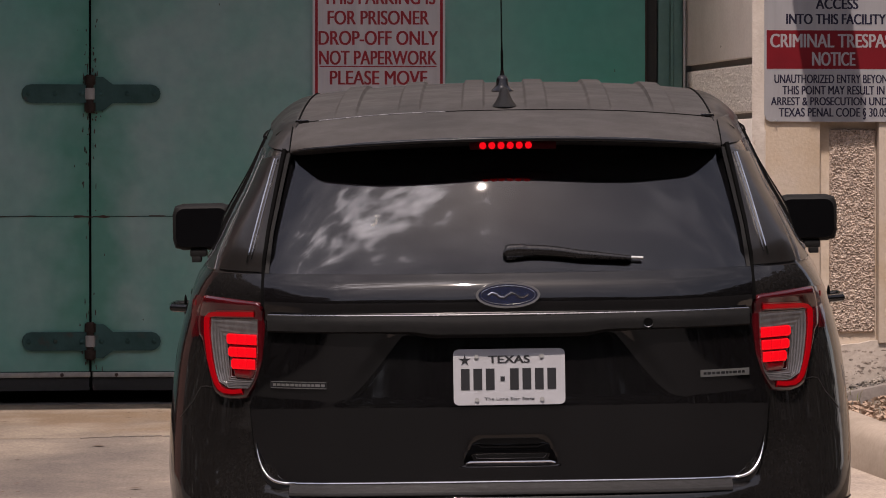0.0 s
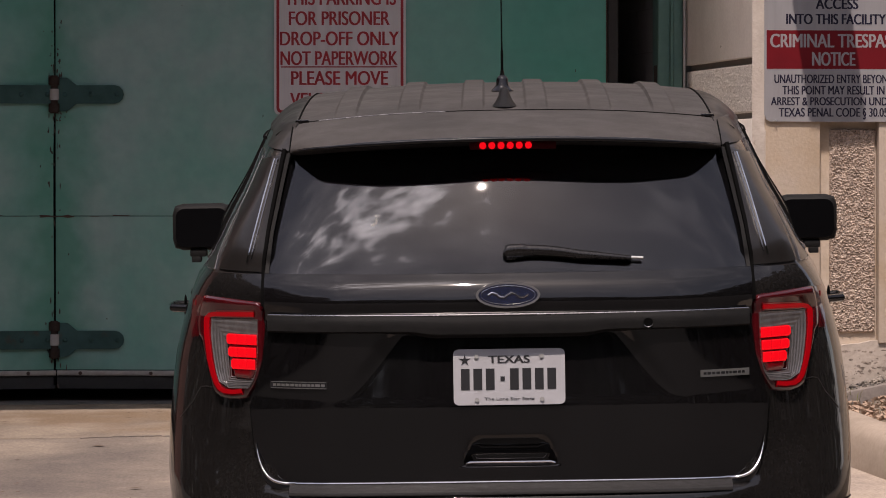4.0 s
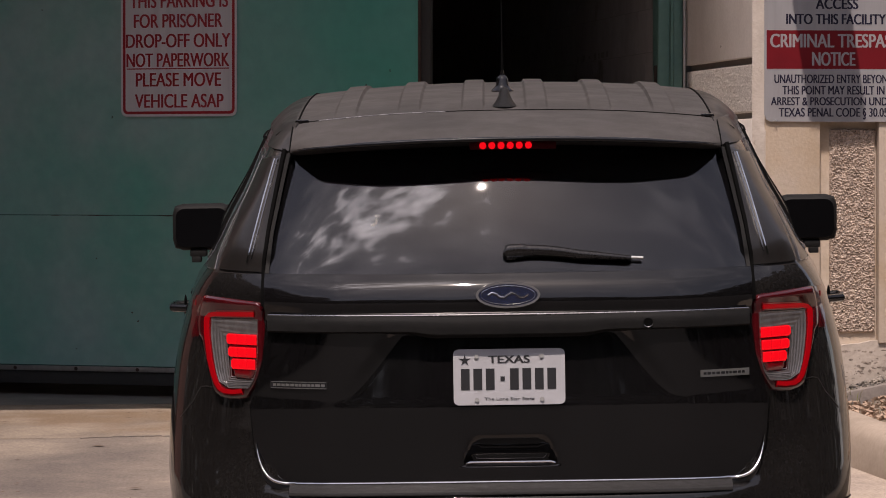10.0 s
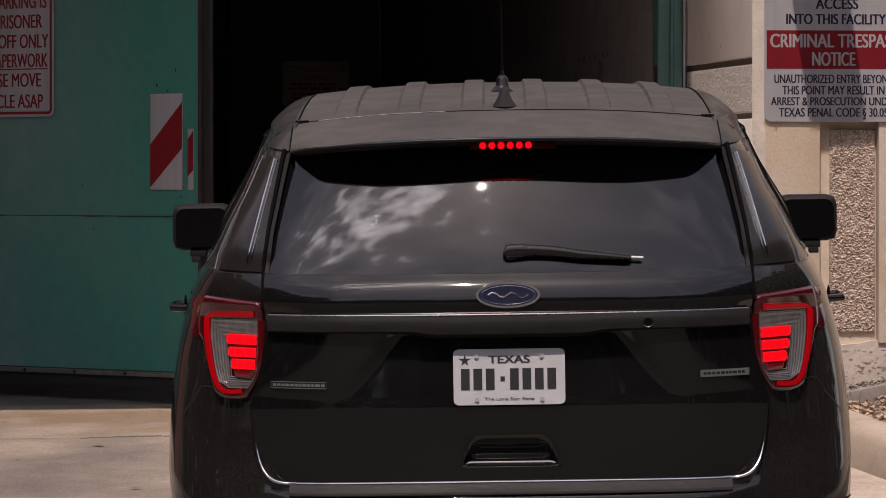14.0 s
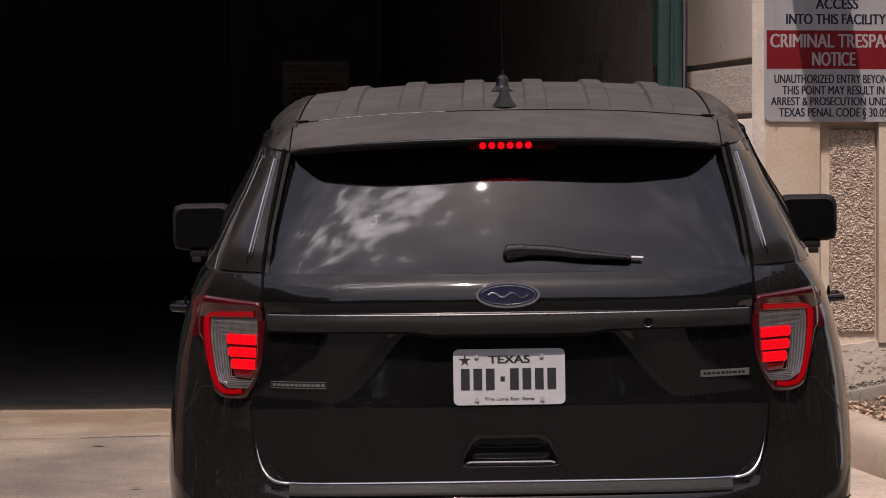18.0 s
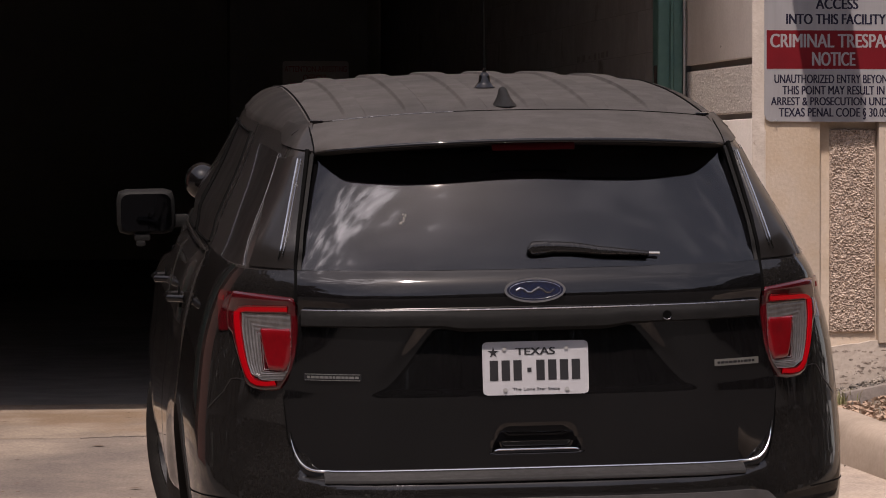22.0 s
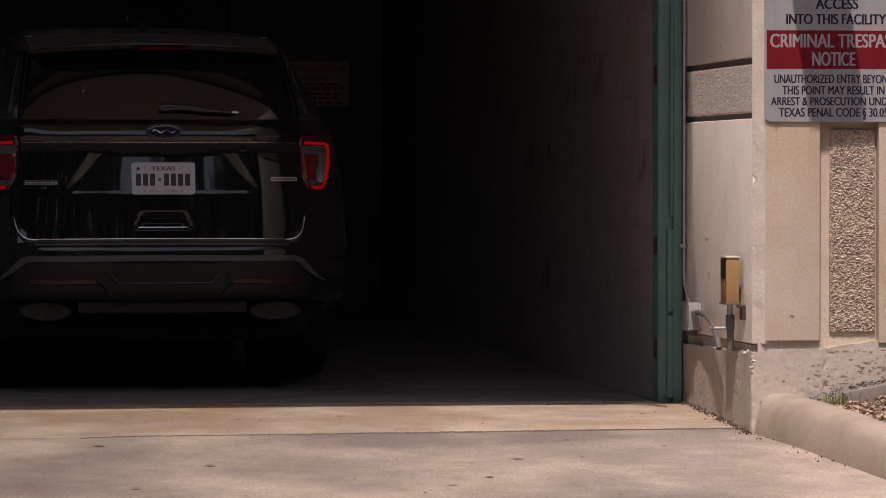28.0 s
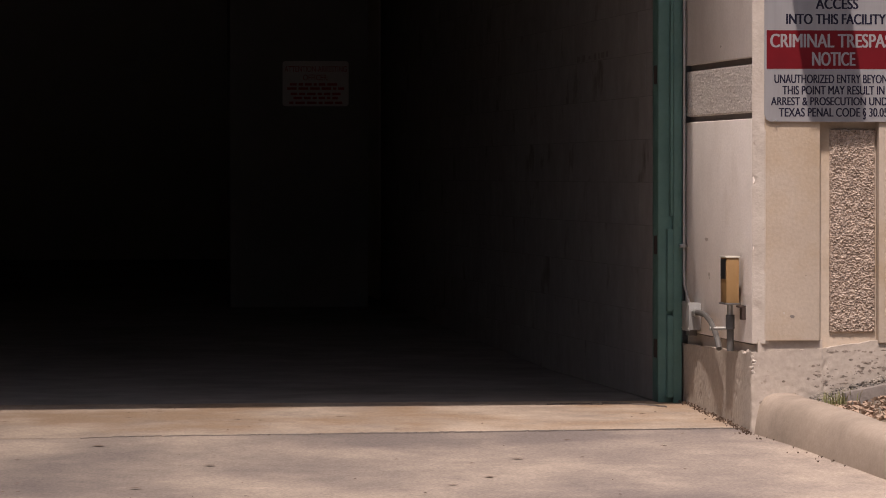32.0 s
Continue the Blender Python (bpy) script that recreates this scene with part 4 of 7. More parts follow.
# ---- added out of view behind the camera ----
def woods():
    """A belt of trees added out of view, to darken what the car's paint reflects."""
    rnd = random.Random(21)
    vs, fs = [], []
    for _ in range(30000):
        k = rnd.random()
        if k < 0.6:
            # across the yard behind
            x, d = rnd.uniform(-75, 75), rnd.random()
            y, a = -24 - 9 * d + 0.004 * x * x, x
        else:
            # down both sides of the yard
            y, d = rnd.uniform(-14, 34), rnd.random()
            a = y + (300 if k < 0.8 else 500)
            x = (-21 - 6 * d) if k < 0.8 else (24 + 6 * d)
        top = 16.0 + 4.5 * noise.noise(Vector((a * 0.12, 0, 0))) + 2.0 * noise.noise(Vector((a * 0.5, 3, 0)))
        z = -0.6 + rnd.random() ** 0.8 * top
        s = rnd.uniform(0.7, 1.5)
        n = len(vs)
        for _ in range(4):
            vs.append((x + rnd.uniform(-s, s), y + rnd.uniform(-s, s), z + rnd.uniform(-s, s)))
        fs += [(n, n + 1, n + 2), (n, n + 2, n + 3)]
    me = bpy.data.meshes.new("woods")
    me.from_pydata(vs, [], fs)
    me.materials.append(LEAVES)
    tagged(new("woods", me), "unseen green trees added around the yard for dark reflections", "trees", kind="stuff")


LEAVES = surface("tree_leaves", (0.050, 0.056, 0.036), (0.034, 0.038, 0.025), 0.8, 0.7)


# ---- the garage behind the door ----
def garage():
    floor = thing("floor", Matrix(), "dark stained garage floor", "floor", kind="structure")
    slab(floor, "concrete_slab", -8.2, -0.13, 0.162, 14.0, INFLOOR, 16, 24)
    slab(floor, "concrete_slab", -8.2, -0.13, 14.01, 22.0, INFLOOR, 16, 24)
    wall_box("wall_left", -8.4, -8.2, 0.301, 22.0, -0.2, 5.2, INWALL, "dim painted garage wall")
    wall_box("wall_back", -8.4, 0.12, 22.001, 22.3, -0.2, 5.2, INWALL, "dim back wall of the garage")
    wall_box("ceiling", -8.4, 0.6, 0.301, 22.3, 5.2, 5.4, INWALL, "dim concrete garage ceiling")
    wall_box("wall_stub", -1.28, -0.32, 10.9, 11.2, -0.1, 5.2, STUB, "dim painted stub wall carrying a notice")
    wall_box("wall_right_rear", -0.13, 0.12, 11.902, 22.0, -0.2, 5.2, INWALL, "dim painted garage wall")
    n = thing("officer_notice", B, "white wall notice with small red and dark writing", "sign")
    bm = bmesh.new()
    bowed_plate(bm, 0.462, 0.315, 0.02, -0.686, 1.686, 10.89, 0.003, 0.0)
    part("plate", bm, NOTICE, n)
    lettering("ATTENTION-ARRESTING", 0.435, 0.042, -0.686, 1.768, 10.888, NOTICERED, n)
    lettering("OFFICER:", 0.175, 0.042, -0.686, 1.709, 10.888, NOTICERED, n)
    for z, w in ((1.672, 0.36), (1.643, 0.40), (1.606, 0.35), (1.577, 0.31), (1.544, 0.37)):
        x = -0.686 - w / 2
        rnd = random.Random(int(z * 1000))
        while x < -0.686 + w / 2 - 0.02:
            d = rnd.uniform(0.02, 0.07)
            bm = bmesh.new()
            box(bm, x, min(x + d, -0.686 + w / 2), 10.8865, 10.888, z, z + 0.017)
            part("writing_bar", bm, NOTICERED, n)
            x += d + 0.014


def block_wall():
    """Right-hand garage wall in painted concrete blocks."""
    w = thing("wall_right", B, "painted concrete block wall inside the garage", "wall", kind="structure")
    bm = bmesh.new()
    box(bm, -0.1203, 0.12, 0.17, 11.9, -0.2, 5.2)
    part("mortar_core", bm, MORTAR, w)
    L, H, J = 0.406, 0.203, 0.003
    bm = bmesh.new()
    box(bm, -0.121, -0.10, J / 2, L - J / 2, J / 2, H - J / 2)
    first = part("block", bm, BLOCK, w)
    bm = bmesh.new()
    box(bm, -0.121, -0.10, J / 2, L / 2 - J / 2, J / 2, H - J / 2)
    half = part("block", bm, BLOCK, w)
    count = 0
    rest = bmesh.new()
    used = [False, False]
    for k in range(16):
        v = 0.18
        if k % 2:
            ob = half if not used[1] else half.copy()
            if used[1]:
                scene.collection.objects.link(ob)
                ob.parent = w
            used[1] = True
            ob.location = (0, v, k * H)
            v += L / 2
            count += 1
        while v + L < 11.9:
            if count < 300 and k < 12 and v < 10.6:
                ob = first if not used[0] else first.copy()
                if used[0]:
                    scene.collection.objects.link(ob)
                    ob.parent = w
                used[0] = True
                ob.location = (0, v, k * H)
                count += 1
            else:
                box(rest, -0.121, -0.10, v + J / 2, v + L - J / 2, k * H + J / 2, (k + 1) * H - J / 2)
            v += L
    tagged(part("far_blocks", rest, BLOCK, w), kind="stuff")
    # faded writing that can no longer be read
    rnd = random.Random(17)
    v = 1.5
    while v < 2.45:
        d = rnd.uniform(0.03, 0.09)
        bm = bmesh.new()
        box(bm, -0.1225, -0.1205, v, v + d, 1.632 + rnd.uniform(-0.004, 0.004), 1.632 + rnd.uniform(0.022, 0.034))
        part("writing_bar", bm, OLDINK, w, "faded dark writing")
        v += d + rnd.uniform(0.05, 0.14)


# ---- the folding door ----
PANEL = 2.57


def hinge_leaf(bm, x0, x1, z, flare):
    """A strap of a heavy hinge in x, z: round at its free end, flared at the knuckle."""
    s = 1 if x1 > x0 else -1
    r = 0.043
    pts = [(x0, z - r - flare), (x0 + s * 0.04, z - r - flare), (x0 + s * 0.085, z - r)]
    for i in range(7):
        a = radians(-90 + 180 * i / 6)
        pts.append((x1 - s * r + s * r * math.cos(a), z + r * math.sin(a)))
    pts += [(x0 + s * 0.085, z + r), (x0 + s * 0.04, z + r + flare), (x0, z + r + flare)]
    prism(bm, pts if s > 0 else pts[::-1], -0.052, -0.034)


def door_panel(name, label, sign):
    d = thing(name, Matrix(), label, "door", kind="structure")
    bm = bmesh.new()

    def skin(a, b):
        x, z = -PANEL + 0.004 + (PANEL - 0.007) * a, 0.145 + 0.712 * b
        return Vector((x, -0.034 + 0.003 * noise.noise(Vector((x * 1.3, z * 1.6, 5))), z))
    shell(bm, skin, 20, 8, (0, 0.06, 0))
    part("lower_sheet", bm, TEAL if sign else TEALWORN, d)
    bm = bmesh.new()

    def skin2(a, b):
        x, z = -PANEL + 0.004 + (PANEL - 0.007) * a, 0.861 + 3.4 * b
        return Vector((x, -0.034 + 0.004 * noise.noise(Vector((x * 1.3, z * 1.6, 9))), z))
    shell(bm, skin2, 20, 24, (0, 0.06, 0))
    part("upper_sheet", bm, TEAL if sign else TEALWORN, d)
    bm = bmesh.new()
    box(bm, -PANEL + 0.012, -0.01, -0.030, 0.02, 0.13, 4.26)
    part("core", bm, TEALDARK, d)
    bm = bmesh.new()
    box(bm, -PANEL + 0.01, -0.008, -0.042, -0.03, 0.117, 0.14, 0.002)
    part("bottom_strip", bm, ALU, d, "grey metal bottom strip")
    for i in range(8):
        bm = bmesh.new()
        x = -PANEL + 0.12 + i * 0.33
        tube(bm, [(x, -0.045, 0.128), (x, -0.04, 0.128)], 0.009, 8)
        part("screw", bm, RUST, d)
    bm = bmesh.new()
    box(bm, -PANEL + 0.01, -0.008, -0.03, 0.0, 0.055, 0.117, 0.004)
    part("bottom_seal", bm, RUBBER, d, "black rubber bottom seal")
    rnd = random.Random(8 if sign else 9)
    bm = bmesh.new()

    def fleck(x, z, w, h):
        n = 9
        rr = [rnd.uniform(0.35, 1.0) for _ in range(n)]
        prism(bm, [(x + w * 0.5 * rr[k] * math.cos(2 * math.pi * k / n), z + h * 0.5 * rr[k] * math.sin(2 * math.pi * k / n)) for k in range(n)], -0.0385, -0.032)
    for _ in range(16):
        fleck(rnd.uniform(-PANEL + 0.03, -0.04), rnd.uniform(0.2, 1.9), rnd.uniform(0.004, 0.011), rnd.uniform(0.006, 0.018))
    for _ in range(14):
        fleck(rnd.uniform(-PANEL + 0.12, -0.12), 0.858, rnd.uniform(0.05, 0.24), rnd.uniform(0.003, 0.008))
    # thick along the joint between the panels
    xj, dr = (-PANEL, 1) if sign else (0.0, -1)
    for _ in range(70):
        z = rnd.choice((1.424, 0.283, 1.424)) + rnd.gauss(0, 0.13) if rnd.random() < 0.75 else rnd.uniform(0.15, 2.2)
        fleck(xj + dr * (0.010 + abs(rnd.gauss(0, 0.020))), z, rnd.uniform(0.003, 0.011), rnd.uniform(0.006, 0.040))
    fleck(xj + dr * 0.05, 0.858, 0.14, 0.016)
    fleck(xj + dr * 0.30, 0.860, 0.12, 0.010)
    part("rust_chip", bm, RUST, d, "rust along the sheet joint")
    if sign:
        # leading edge
        bm = bmesh.new()
        box(bm, -0.007, 0.0, -0.0385, 0.036, 0.1, 4.27, 0.002)
        part("edge_channel", bm, RUST, d, "red-brown leading edge channel")
        bm = bmesh.new()
        box(bm, 0.0, 0.05, -0.02, 0.01, 0.1, 4.27, 0.01)
        part("edge_seal", bm, RUBBER, d, "black rubber edge seal")
        parking_sign(d)
        stripe_board(d, -0.306, -0.104, 0.982, 1.424)
        stripe_board(d, -0.068, -0.033, 0.982, 1.262)
    for z in (1.424, 0.283, 2.6, 3.8):
        x0, x1 = (-PANEL + 0.02, -PANEL + 0.325) if sign else (-0.02, -0.325)
        bm = bmesh.new()
        hinge_leaf(bm, x0, x1, z, 0.035 if sign else 0.0)
        h = part("hinge_strap", bm, TEALDARK, d, "heavy painted iron hinge strap")
        for i in range(3):
            x = x0 + (x1 - x0) * (0.1 + 0.4 * i)
            bm = bmesh.new()
            r = bmesh.ops.create_uvsphere(bm, u_segments=10, v_segments=6, radius=0.012)
            for q in r["verts"]:
                q.co = Vector((x + q.co.x, -0.052 + q.co.y * 0.7, z + q.co.z))
            part("rivet", bm, TEALDARK, h)
        if sign:
            bm = bmesh.new()
            tube(bm, [(-PANEL, -0.050, z - 0.088), (-PANEL, -0.050, z + 0.088)], 0.018, 12)
            for q in (-0.062, 0.062):
                tube(bm, [(-PANEL, -0.050, z + q - 0.020), (-PANEL, -0.050, z + q + 0.020)], 0.026, 14)
            kn = part("knuckle", bm, GRIME, d, "grimy hinge knuckle")
            bm = bmesh.new()
            tube(bm, [(-PANEL, -0.050, z - 0.026), (-PANEL, -0.050, z + 0.026)], 0.023, 14)
            part("bush", bm, GREYPIPE, kn, "worn grey hinge bush")
    if sign:
        bm = bmesh.new()
        box(bm, -PANEL - 0.0055, -PANEL + 0.0055, -0.0375, 0.02, 0.07, 4.26)
        part("joint_seal", bm, GAP, d, "black rubber joint seal")
    return d


def parking_sign(d):
    X = lambda px: -1.238 + (px - 672) / 382.5
    Z = lambda py: 1.05 + (310 - py) / 384.6
    bm = bmesh.new()
    w, z0, z1 = X(789) - X(555), Z(204), Z(204) + 0.66
    bowed_plate(bm, w, z1 - z0, 0.03, X(672), (z0 + z1) / 2, -0.046, 0.003, 0.0)
    s = part("notice_plate", bm, SIGNWHITE, d, "white notice with red border and red writing")
    bm = bmesh.new()
    zc, h = (z0 + z1) / 2, z1 - z0
    o, i = rounded(w - 0.022, h - 0.022, 0.024), rounded(w - 0.048, h - 0.048, 0.014)
    vo = [bm.verts.new((X(672) + x, -0.0475, zc + z)) for x, z in o]
    vi = [bm.verts.new((X(672) + x, -0.0475, zc + z)) for x, z in i]
    n = len(vo)
    fs = [bm.faces.new((vo[k], vo[(k + 1) % n], vi[(k + 1) % n], vi[k])) for k in range(n)]
    r = bmesh.ops.extrude_face_region(bm, geom=fs)
    for e in r["geom"]:
        if isinstance(e, bmesh.types.BMVert):
            e.co.y += 0.001
    part("red_border", bm, SIGNRED, s)
    for t, x0, x1, b, top in (("THIS PARKING IS", 574, 771, 7, -20), ("FOR PRISONER", 582, 760, 43, 17), ("DROP-OFF ONLY", 566, 776, 79, 53),
                              ("NOT PAPERWORK", 567, 774, 114, 88), ("PLEASE MOVE", 586, 757, 149.5, 123.5), ("VEHICLE ASAP", 584, 762, 188, 162)):
        lettering(t, X(x1) - X(x0), Z(top) - Z(b), X((x0 + x1) / 2), Z(b), -0.0468, SIGNRED, s, bold=0.0021)
    bm = bmesh.new()
    box(bm, X(567), X(774), -0.048, -0.0468, Z(118.5), Z(116.5))
    part("underline", bm, SIGNRED, s)
    return s


def stripe_board(d, x0, x1, z0, z1):
    bm = bmesh.new()
    box(bm, x0, x1, -0.0405, -0.036, z0, z1, 0.001)
    b = part("warning_board", bm, SIGNWHITE, d, "white reflective board with a red diagonal stripe")
    w, h = x1 - x0, z1 - z0
    bm = bmesh.new()
    if w > 0.1:
        prism(bm, [(x0, z0 + 0.01), (x1, z0 + 0.43 * h), (x1, z1 - 0.09 * h), (x0, z0 + 0.47 * h)], -0.042, -0.040)
    else:
        prism(bm, [(x0, z0 + 0.06), (x1, z0 + 0.09), (x1, z1 - 0.01), (x0, z1 - 0.05)], -0.042, -0.040)
    part("red_stripe", bm, SIGNRED, b)


# ---- the police car: x to its right, y forward from the number plate, z up from the road ----
ZW = [(0.22, 0.90), (0.34, 0.955), (0.45, 0.967), (0.60, 0.981), (0.75, 0.990), (0.90, 0.979), (1.00, 0.968), (1.14, 0.937), (1.22, 0.908), (1.275, 0.878),
      (1.30, 0.858), (1.40, 0.803), (1.50, 0.748), (1.60, 0.702), (1.66, 0.672), (1.70, 0.640), (1.715, 0.60)]
ZR = [(0.22, 0.46), (0.30, 0.38), (0.36, 0.28), (0.395, 0.14), (0.412, 0.03), (0.44, -0.035), (0.52, -0.06), (0.62, -0.075), (0.675, -0.068), (0.690, -0.05), (0.698, 0.003), (0.76, 0.0), (1.10, 0.0),
      (1.20, 0.0), (1.24, 0.012), (1.275, 0.04), (1.285, 0.048), (1.34, 0.076), (1.40, 0.108), (1.46, 0.143), (1.52, 0.181), (1.56, 0.208), (1.60, 0.237), (1.64, 0.31), (1.70, 0.50), (1.715, 0.58)]
ZF = [(0.22, 4.70), (0.34, 4.86), (0.60, 4.90), (0.90, 4.86), (1.00, 4.70), (1.06, 4.35), (1.10, 3.95), (1.14, 3.74), (1.22, 3.64), (1.40, 3.48), (1.60, 3.24), (1.70, 3.06), (1.715, 2.98)]
LOWER = [(0.0, 0.0), (0.1, 0.001), (0.2, 0.004), (0.38, 0.018), (0.5, 0.036), (0.58, 0.062), (0.66, 0.097), (0.72, 0.128), (0.79, 0.177), (0.86, 0.242), (0.91, 0.305), (0.955, 0.395), (0.985, 0.57), (1.0, 1.0)]
UPPER = [(0.0, 0.0), (0.1, 0.0015), (0.2, 0.006), (0.3, 0.013), (0.38, 0.021), (0.5, 0.036), (0.62, 0.055), (0.72, 0.074), (0.80, 0.094), (0.87, 0.122), (0.92, 0.165), (0.95, 0.225), (0.975, 0.36), (0.99, 0.60), (1.0, 1.0)]


GAPLINE = [(1.28, 0.671), (1.40, 0.657), (1.62, 0.612)]
DENSE = {}


def lut(table, z):
    """A smooth curve through the table's points that never overshoots them."""
    key = id(table)
    if key not in DENSE:
        x, y = np.array([p[0] for p in table]), np.array([p[1] for p in table])
        h, d = np.diff(x), np.diff(y) / np.diff(x)
        m = np.zeros(len(x))
        for i in range(1, len(x) - 1):
            if d[i - 1] * d[i] > 0:
                w1, w2 = 2 * h[i] + h[i - 1], h[i] + 2 * h[i - 1]
                m[i] = (w1 + w2) / (w1 / d[i - 1] + w2 / d[i])
        m[0], m[-1] = d[0], d[-1]
        xs = np.linspace(x[0], x[-1], 900)
        k = np.clip(np.searchsorted(x, xs, side="right") - 1, 0, len(x) - 2)
        t = (xs - x[k]) / h[k]
        ys = y[k] * (1 + 2 * t) * (1 - t) ** 2 + m[k] * h[k] * t * (1 - t) ** 2 + y[k + 1] * t * t * (3 - 2 * t) + m[k + 1] * h[k] * t * t * (t - 1)
        DENSE[key] = (xs, ys, table)
    xs, ys, _ = DENSE[key]
    return float(np.interp(z, xs, ys))


def bowed(xn, z):
    """How far the back of the body lies forward of its middle, at the fraction xn of the half width."""
    k = max(0.0, min(1.0, (z - 1.16) / 0.18))
    xn = min(1.0, abs(xn))
    return lut(LOWER, xn) * (1 - k) + lut(UPPER, xn) * k


def flare(y, z):
    """The cabin is wider amidships than at the back."""
    k = max(0.0, min(1.0, (y - 0.7) / 1.2))
    return 1.0 + 0.065 * k * k * (3 - 2 * k) * max(0.0, min(1.0, (z - 1.24) / 0.12))


def back(x, z):
    """How far forward the back of the body starts: the bumper's step runs out beside the gate."""
    r = lut(ZR, z)
    if 0.50 < z < 0.80:
        k = max(0.0, min(1.0, (abs(x) - 0.60) / 0.08))
        r += (float(np.interp(z, [0.50, 0.60, 0.66, 0.80], [-0.0545, -0.060, -0.045, 0.0])) - r) * k * k * (3 - 2 * k)
    return r


def rear(x, z):
    return back(x, z) + bowed(x / lut(ZW, z), z)


def side(y, z):
    """Half width of the body at y, z."""
    w, r = lut(ZW, z), back(1.0, z)
    lo, hi = 0.0, 1.0
    if y - r >= bowed(1.0, z):
        f = lut(ZF, z)
        return w * flare(y, z) * (1.0 if y < f - 1.2 else float(np.interp(f - y, [0, 0.07, 0.25, 0.6, 1.2], [0.0, 0.62, 0.86, 0.96, 1.0])))
    for _ in range(22):
        mid = (lo + hi) / 2
        if bowed(mid, z) < y - r:
            lo = mid
        else:
            hi = mid
    return w * lo * flare(y, z)


def dent(x, z):
    """The body lies back behind the tailgate."""
    f = lambda t: max(0.0, min(1.0, t))
    return 0.11 * f((0.60 - abs(x)) / 0.05) * f((z - 0.72) / 0.04) * f((1.262 - z) / 0.03) + 0.035 * f((0.668 - 0.174 * (z - 1.29) - 0.003 - abs(x)) / 0.012) * f((z - 1.284) / 0.015) * f((1.612 - z) / 0.03)


def ring(z):
    w, f = lut(ZW, z), lut(ZF, z)
    half = [(xn * w, back(xn * w, z) + bowed(xn, z) + dent(xn * w, z)) for xn in [0.05 * i for i in range(10)] + [0.5 + 0.02 * i for i in range(18)] + [0.86 + 0.01 * i for i in range(12)] + [0.98, 0.988, 0.995, 1.0]]
    y0 = half[-1][1]
    half += [(w, y0 + (f - 1.2 - y0) * k) for k in (0.2, 0.4, 0.6, 0.8, 1.0)]
    half += [(0.985 * w, f - 0.9), (0.96 * w, f - 0.6), (0.92 * w, f - 0.4), (0.86 * w, f - 0.25), (0.76 * w, f - 0.14), (0.62 * w, f - 0.07), (0.3 * w, f - 0.02), (0.0, f)]
    half = [(x * flare(y, z), y) for x, y in half]
    return half + [(-x, y) for x, y in half[-2:0:-1]]


def car_shell(zs, cut):
    bm = bmesh.new()
    rows = [[bm.verts.new((x, y, z)) for x, y in ring(z)] for z in zs]
    n = len(rows[0])
    for a, b in zip(rows, rows[1:]):
        for i in range(n):
            bm.faces.new((a[i], a[(i + 1) % n], b[(i + 1) % n], b[i]))
    bm.faces.new(rows[0][::-1])
    bm.faces.new(rows[-1])
    return bm


def cut_by(bm, cutter):
    """The solid bm less the solid cutter."""
    bmesh.ops.recalc_face_normals(bm, faces=bm.faces[:])
    bmesh.ops.recalc_face_normals(cutter, faces=cutter.faces[:])
    ma, mb = bpy.data.meshes.new("a"), bpy.data.meshes.new("b")
    bm.to_mesh(ma)
    cutter.to_mesh(mb)
    bm.free()
    cutter.free()
    oa, ob = new("a", ma), new("b", mb)
    mod = oa.modifiers.new("cut", "BOOLEAN")
    mod.operation, mod.object, mod.solver = "DIFFERENCE", ob, "EXACT"
    me = bpy.data.meshes.new_from_object(oa.evaluated_get(bpy.context.evaluated_depsgraph_get()))
    out = bmesh.new()
    out.from_mesh(me)
    for o in (oa, ob):
        bpy.data.objects.remove(o)
    for m in (ma, mb, me):
        bpy.data.meshes.remove(m)
    return out


def coons(poly4, u, v):
    """A point of the four-sided patch whose sides are polylines: bottom, right, top, left (bottom and top run left to right, left and right upwards)."""
    def on(line, t):
        n = len(line) - 1
        k = min(n - 1, int(t * n))
        f = t * n - k
        return Vector(line[k]).lerp(Vector(line[k + 1]), f)
    b, r, t, l = poly4
    c = [Vector(b[0]), Vector(b[-1]), Vector(t[0]), Vector(t[-1])]
    return on(b, u) * (1 - v) + on(t, u) * v + on(l, v) * (1 - u) + on(r, v) * u - (c[0] * (1 - u) * (1 - v) + c[1] * u * (1 - v) + c[2] * (1 - u) * v + c[3] * u * v)


def rear_patch(bm, poly4, nu, nv, proud, thick, extra=None, base=rear):
    """A panel on the back of the body, proud of it: sides given in x, z."""
    def f(u, v, k):
        p = coons(poly4, u, v)
        e = extra(p.x, p.y) if extra else 0.0
        return Vector((p.x, base(p.x, p.y), p.y)) + rear_normal(p.x, p.y, base) * (proud - e - thick * k)
    shell2(bm, f, nu, nv)


def gate_back(x, z):
    """The tailgate's own surface, which does not follow the bumper's step."""
    return lut(ZR, max(z, 0.76)) + bowed(x / lut(ZW, z), z)


def rear_normal(x, z, base=rear):
    e = 0.006
    dx = (base(x + e, z) - base(x - e, z)) / (2 * e)
    dz = (base(x, z + e) - base(x, z - e)) / (2 * e)
    return Vector((max(-6, min(6, dx)), -1.0, max(-0.2, min(1.2, dz)))).normalized()


def side_patch(bm, poly4, nu, nv, proud, thick, s):
    """A panel on the flank (s = -1: left): sides given in y, z."""
    def f(u, v):
        p = coons(poly4, u, v)
        return Vector((s * (side(p.x, p.y) + proud), p.x, p.y))
    shell(bm, f, nu, nv, (-s * thick, 0, 0))


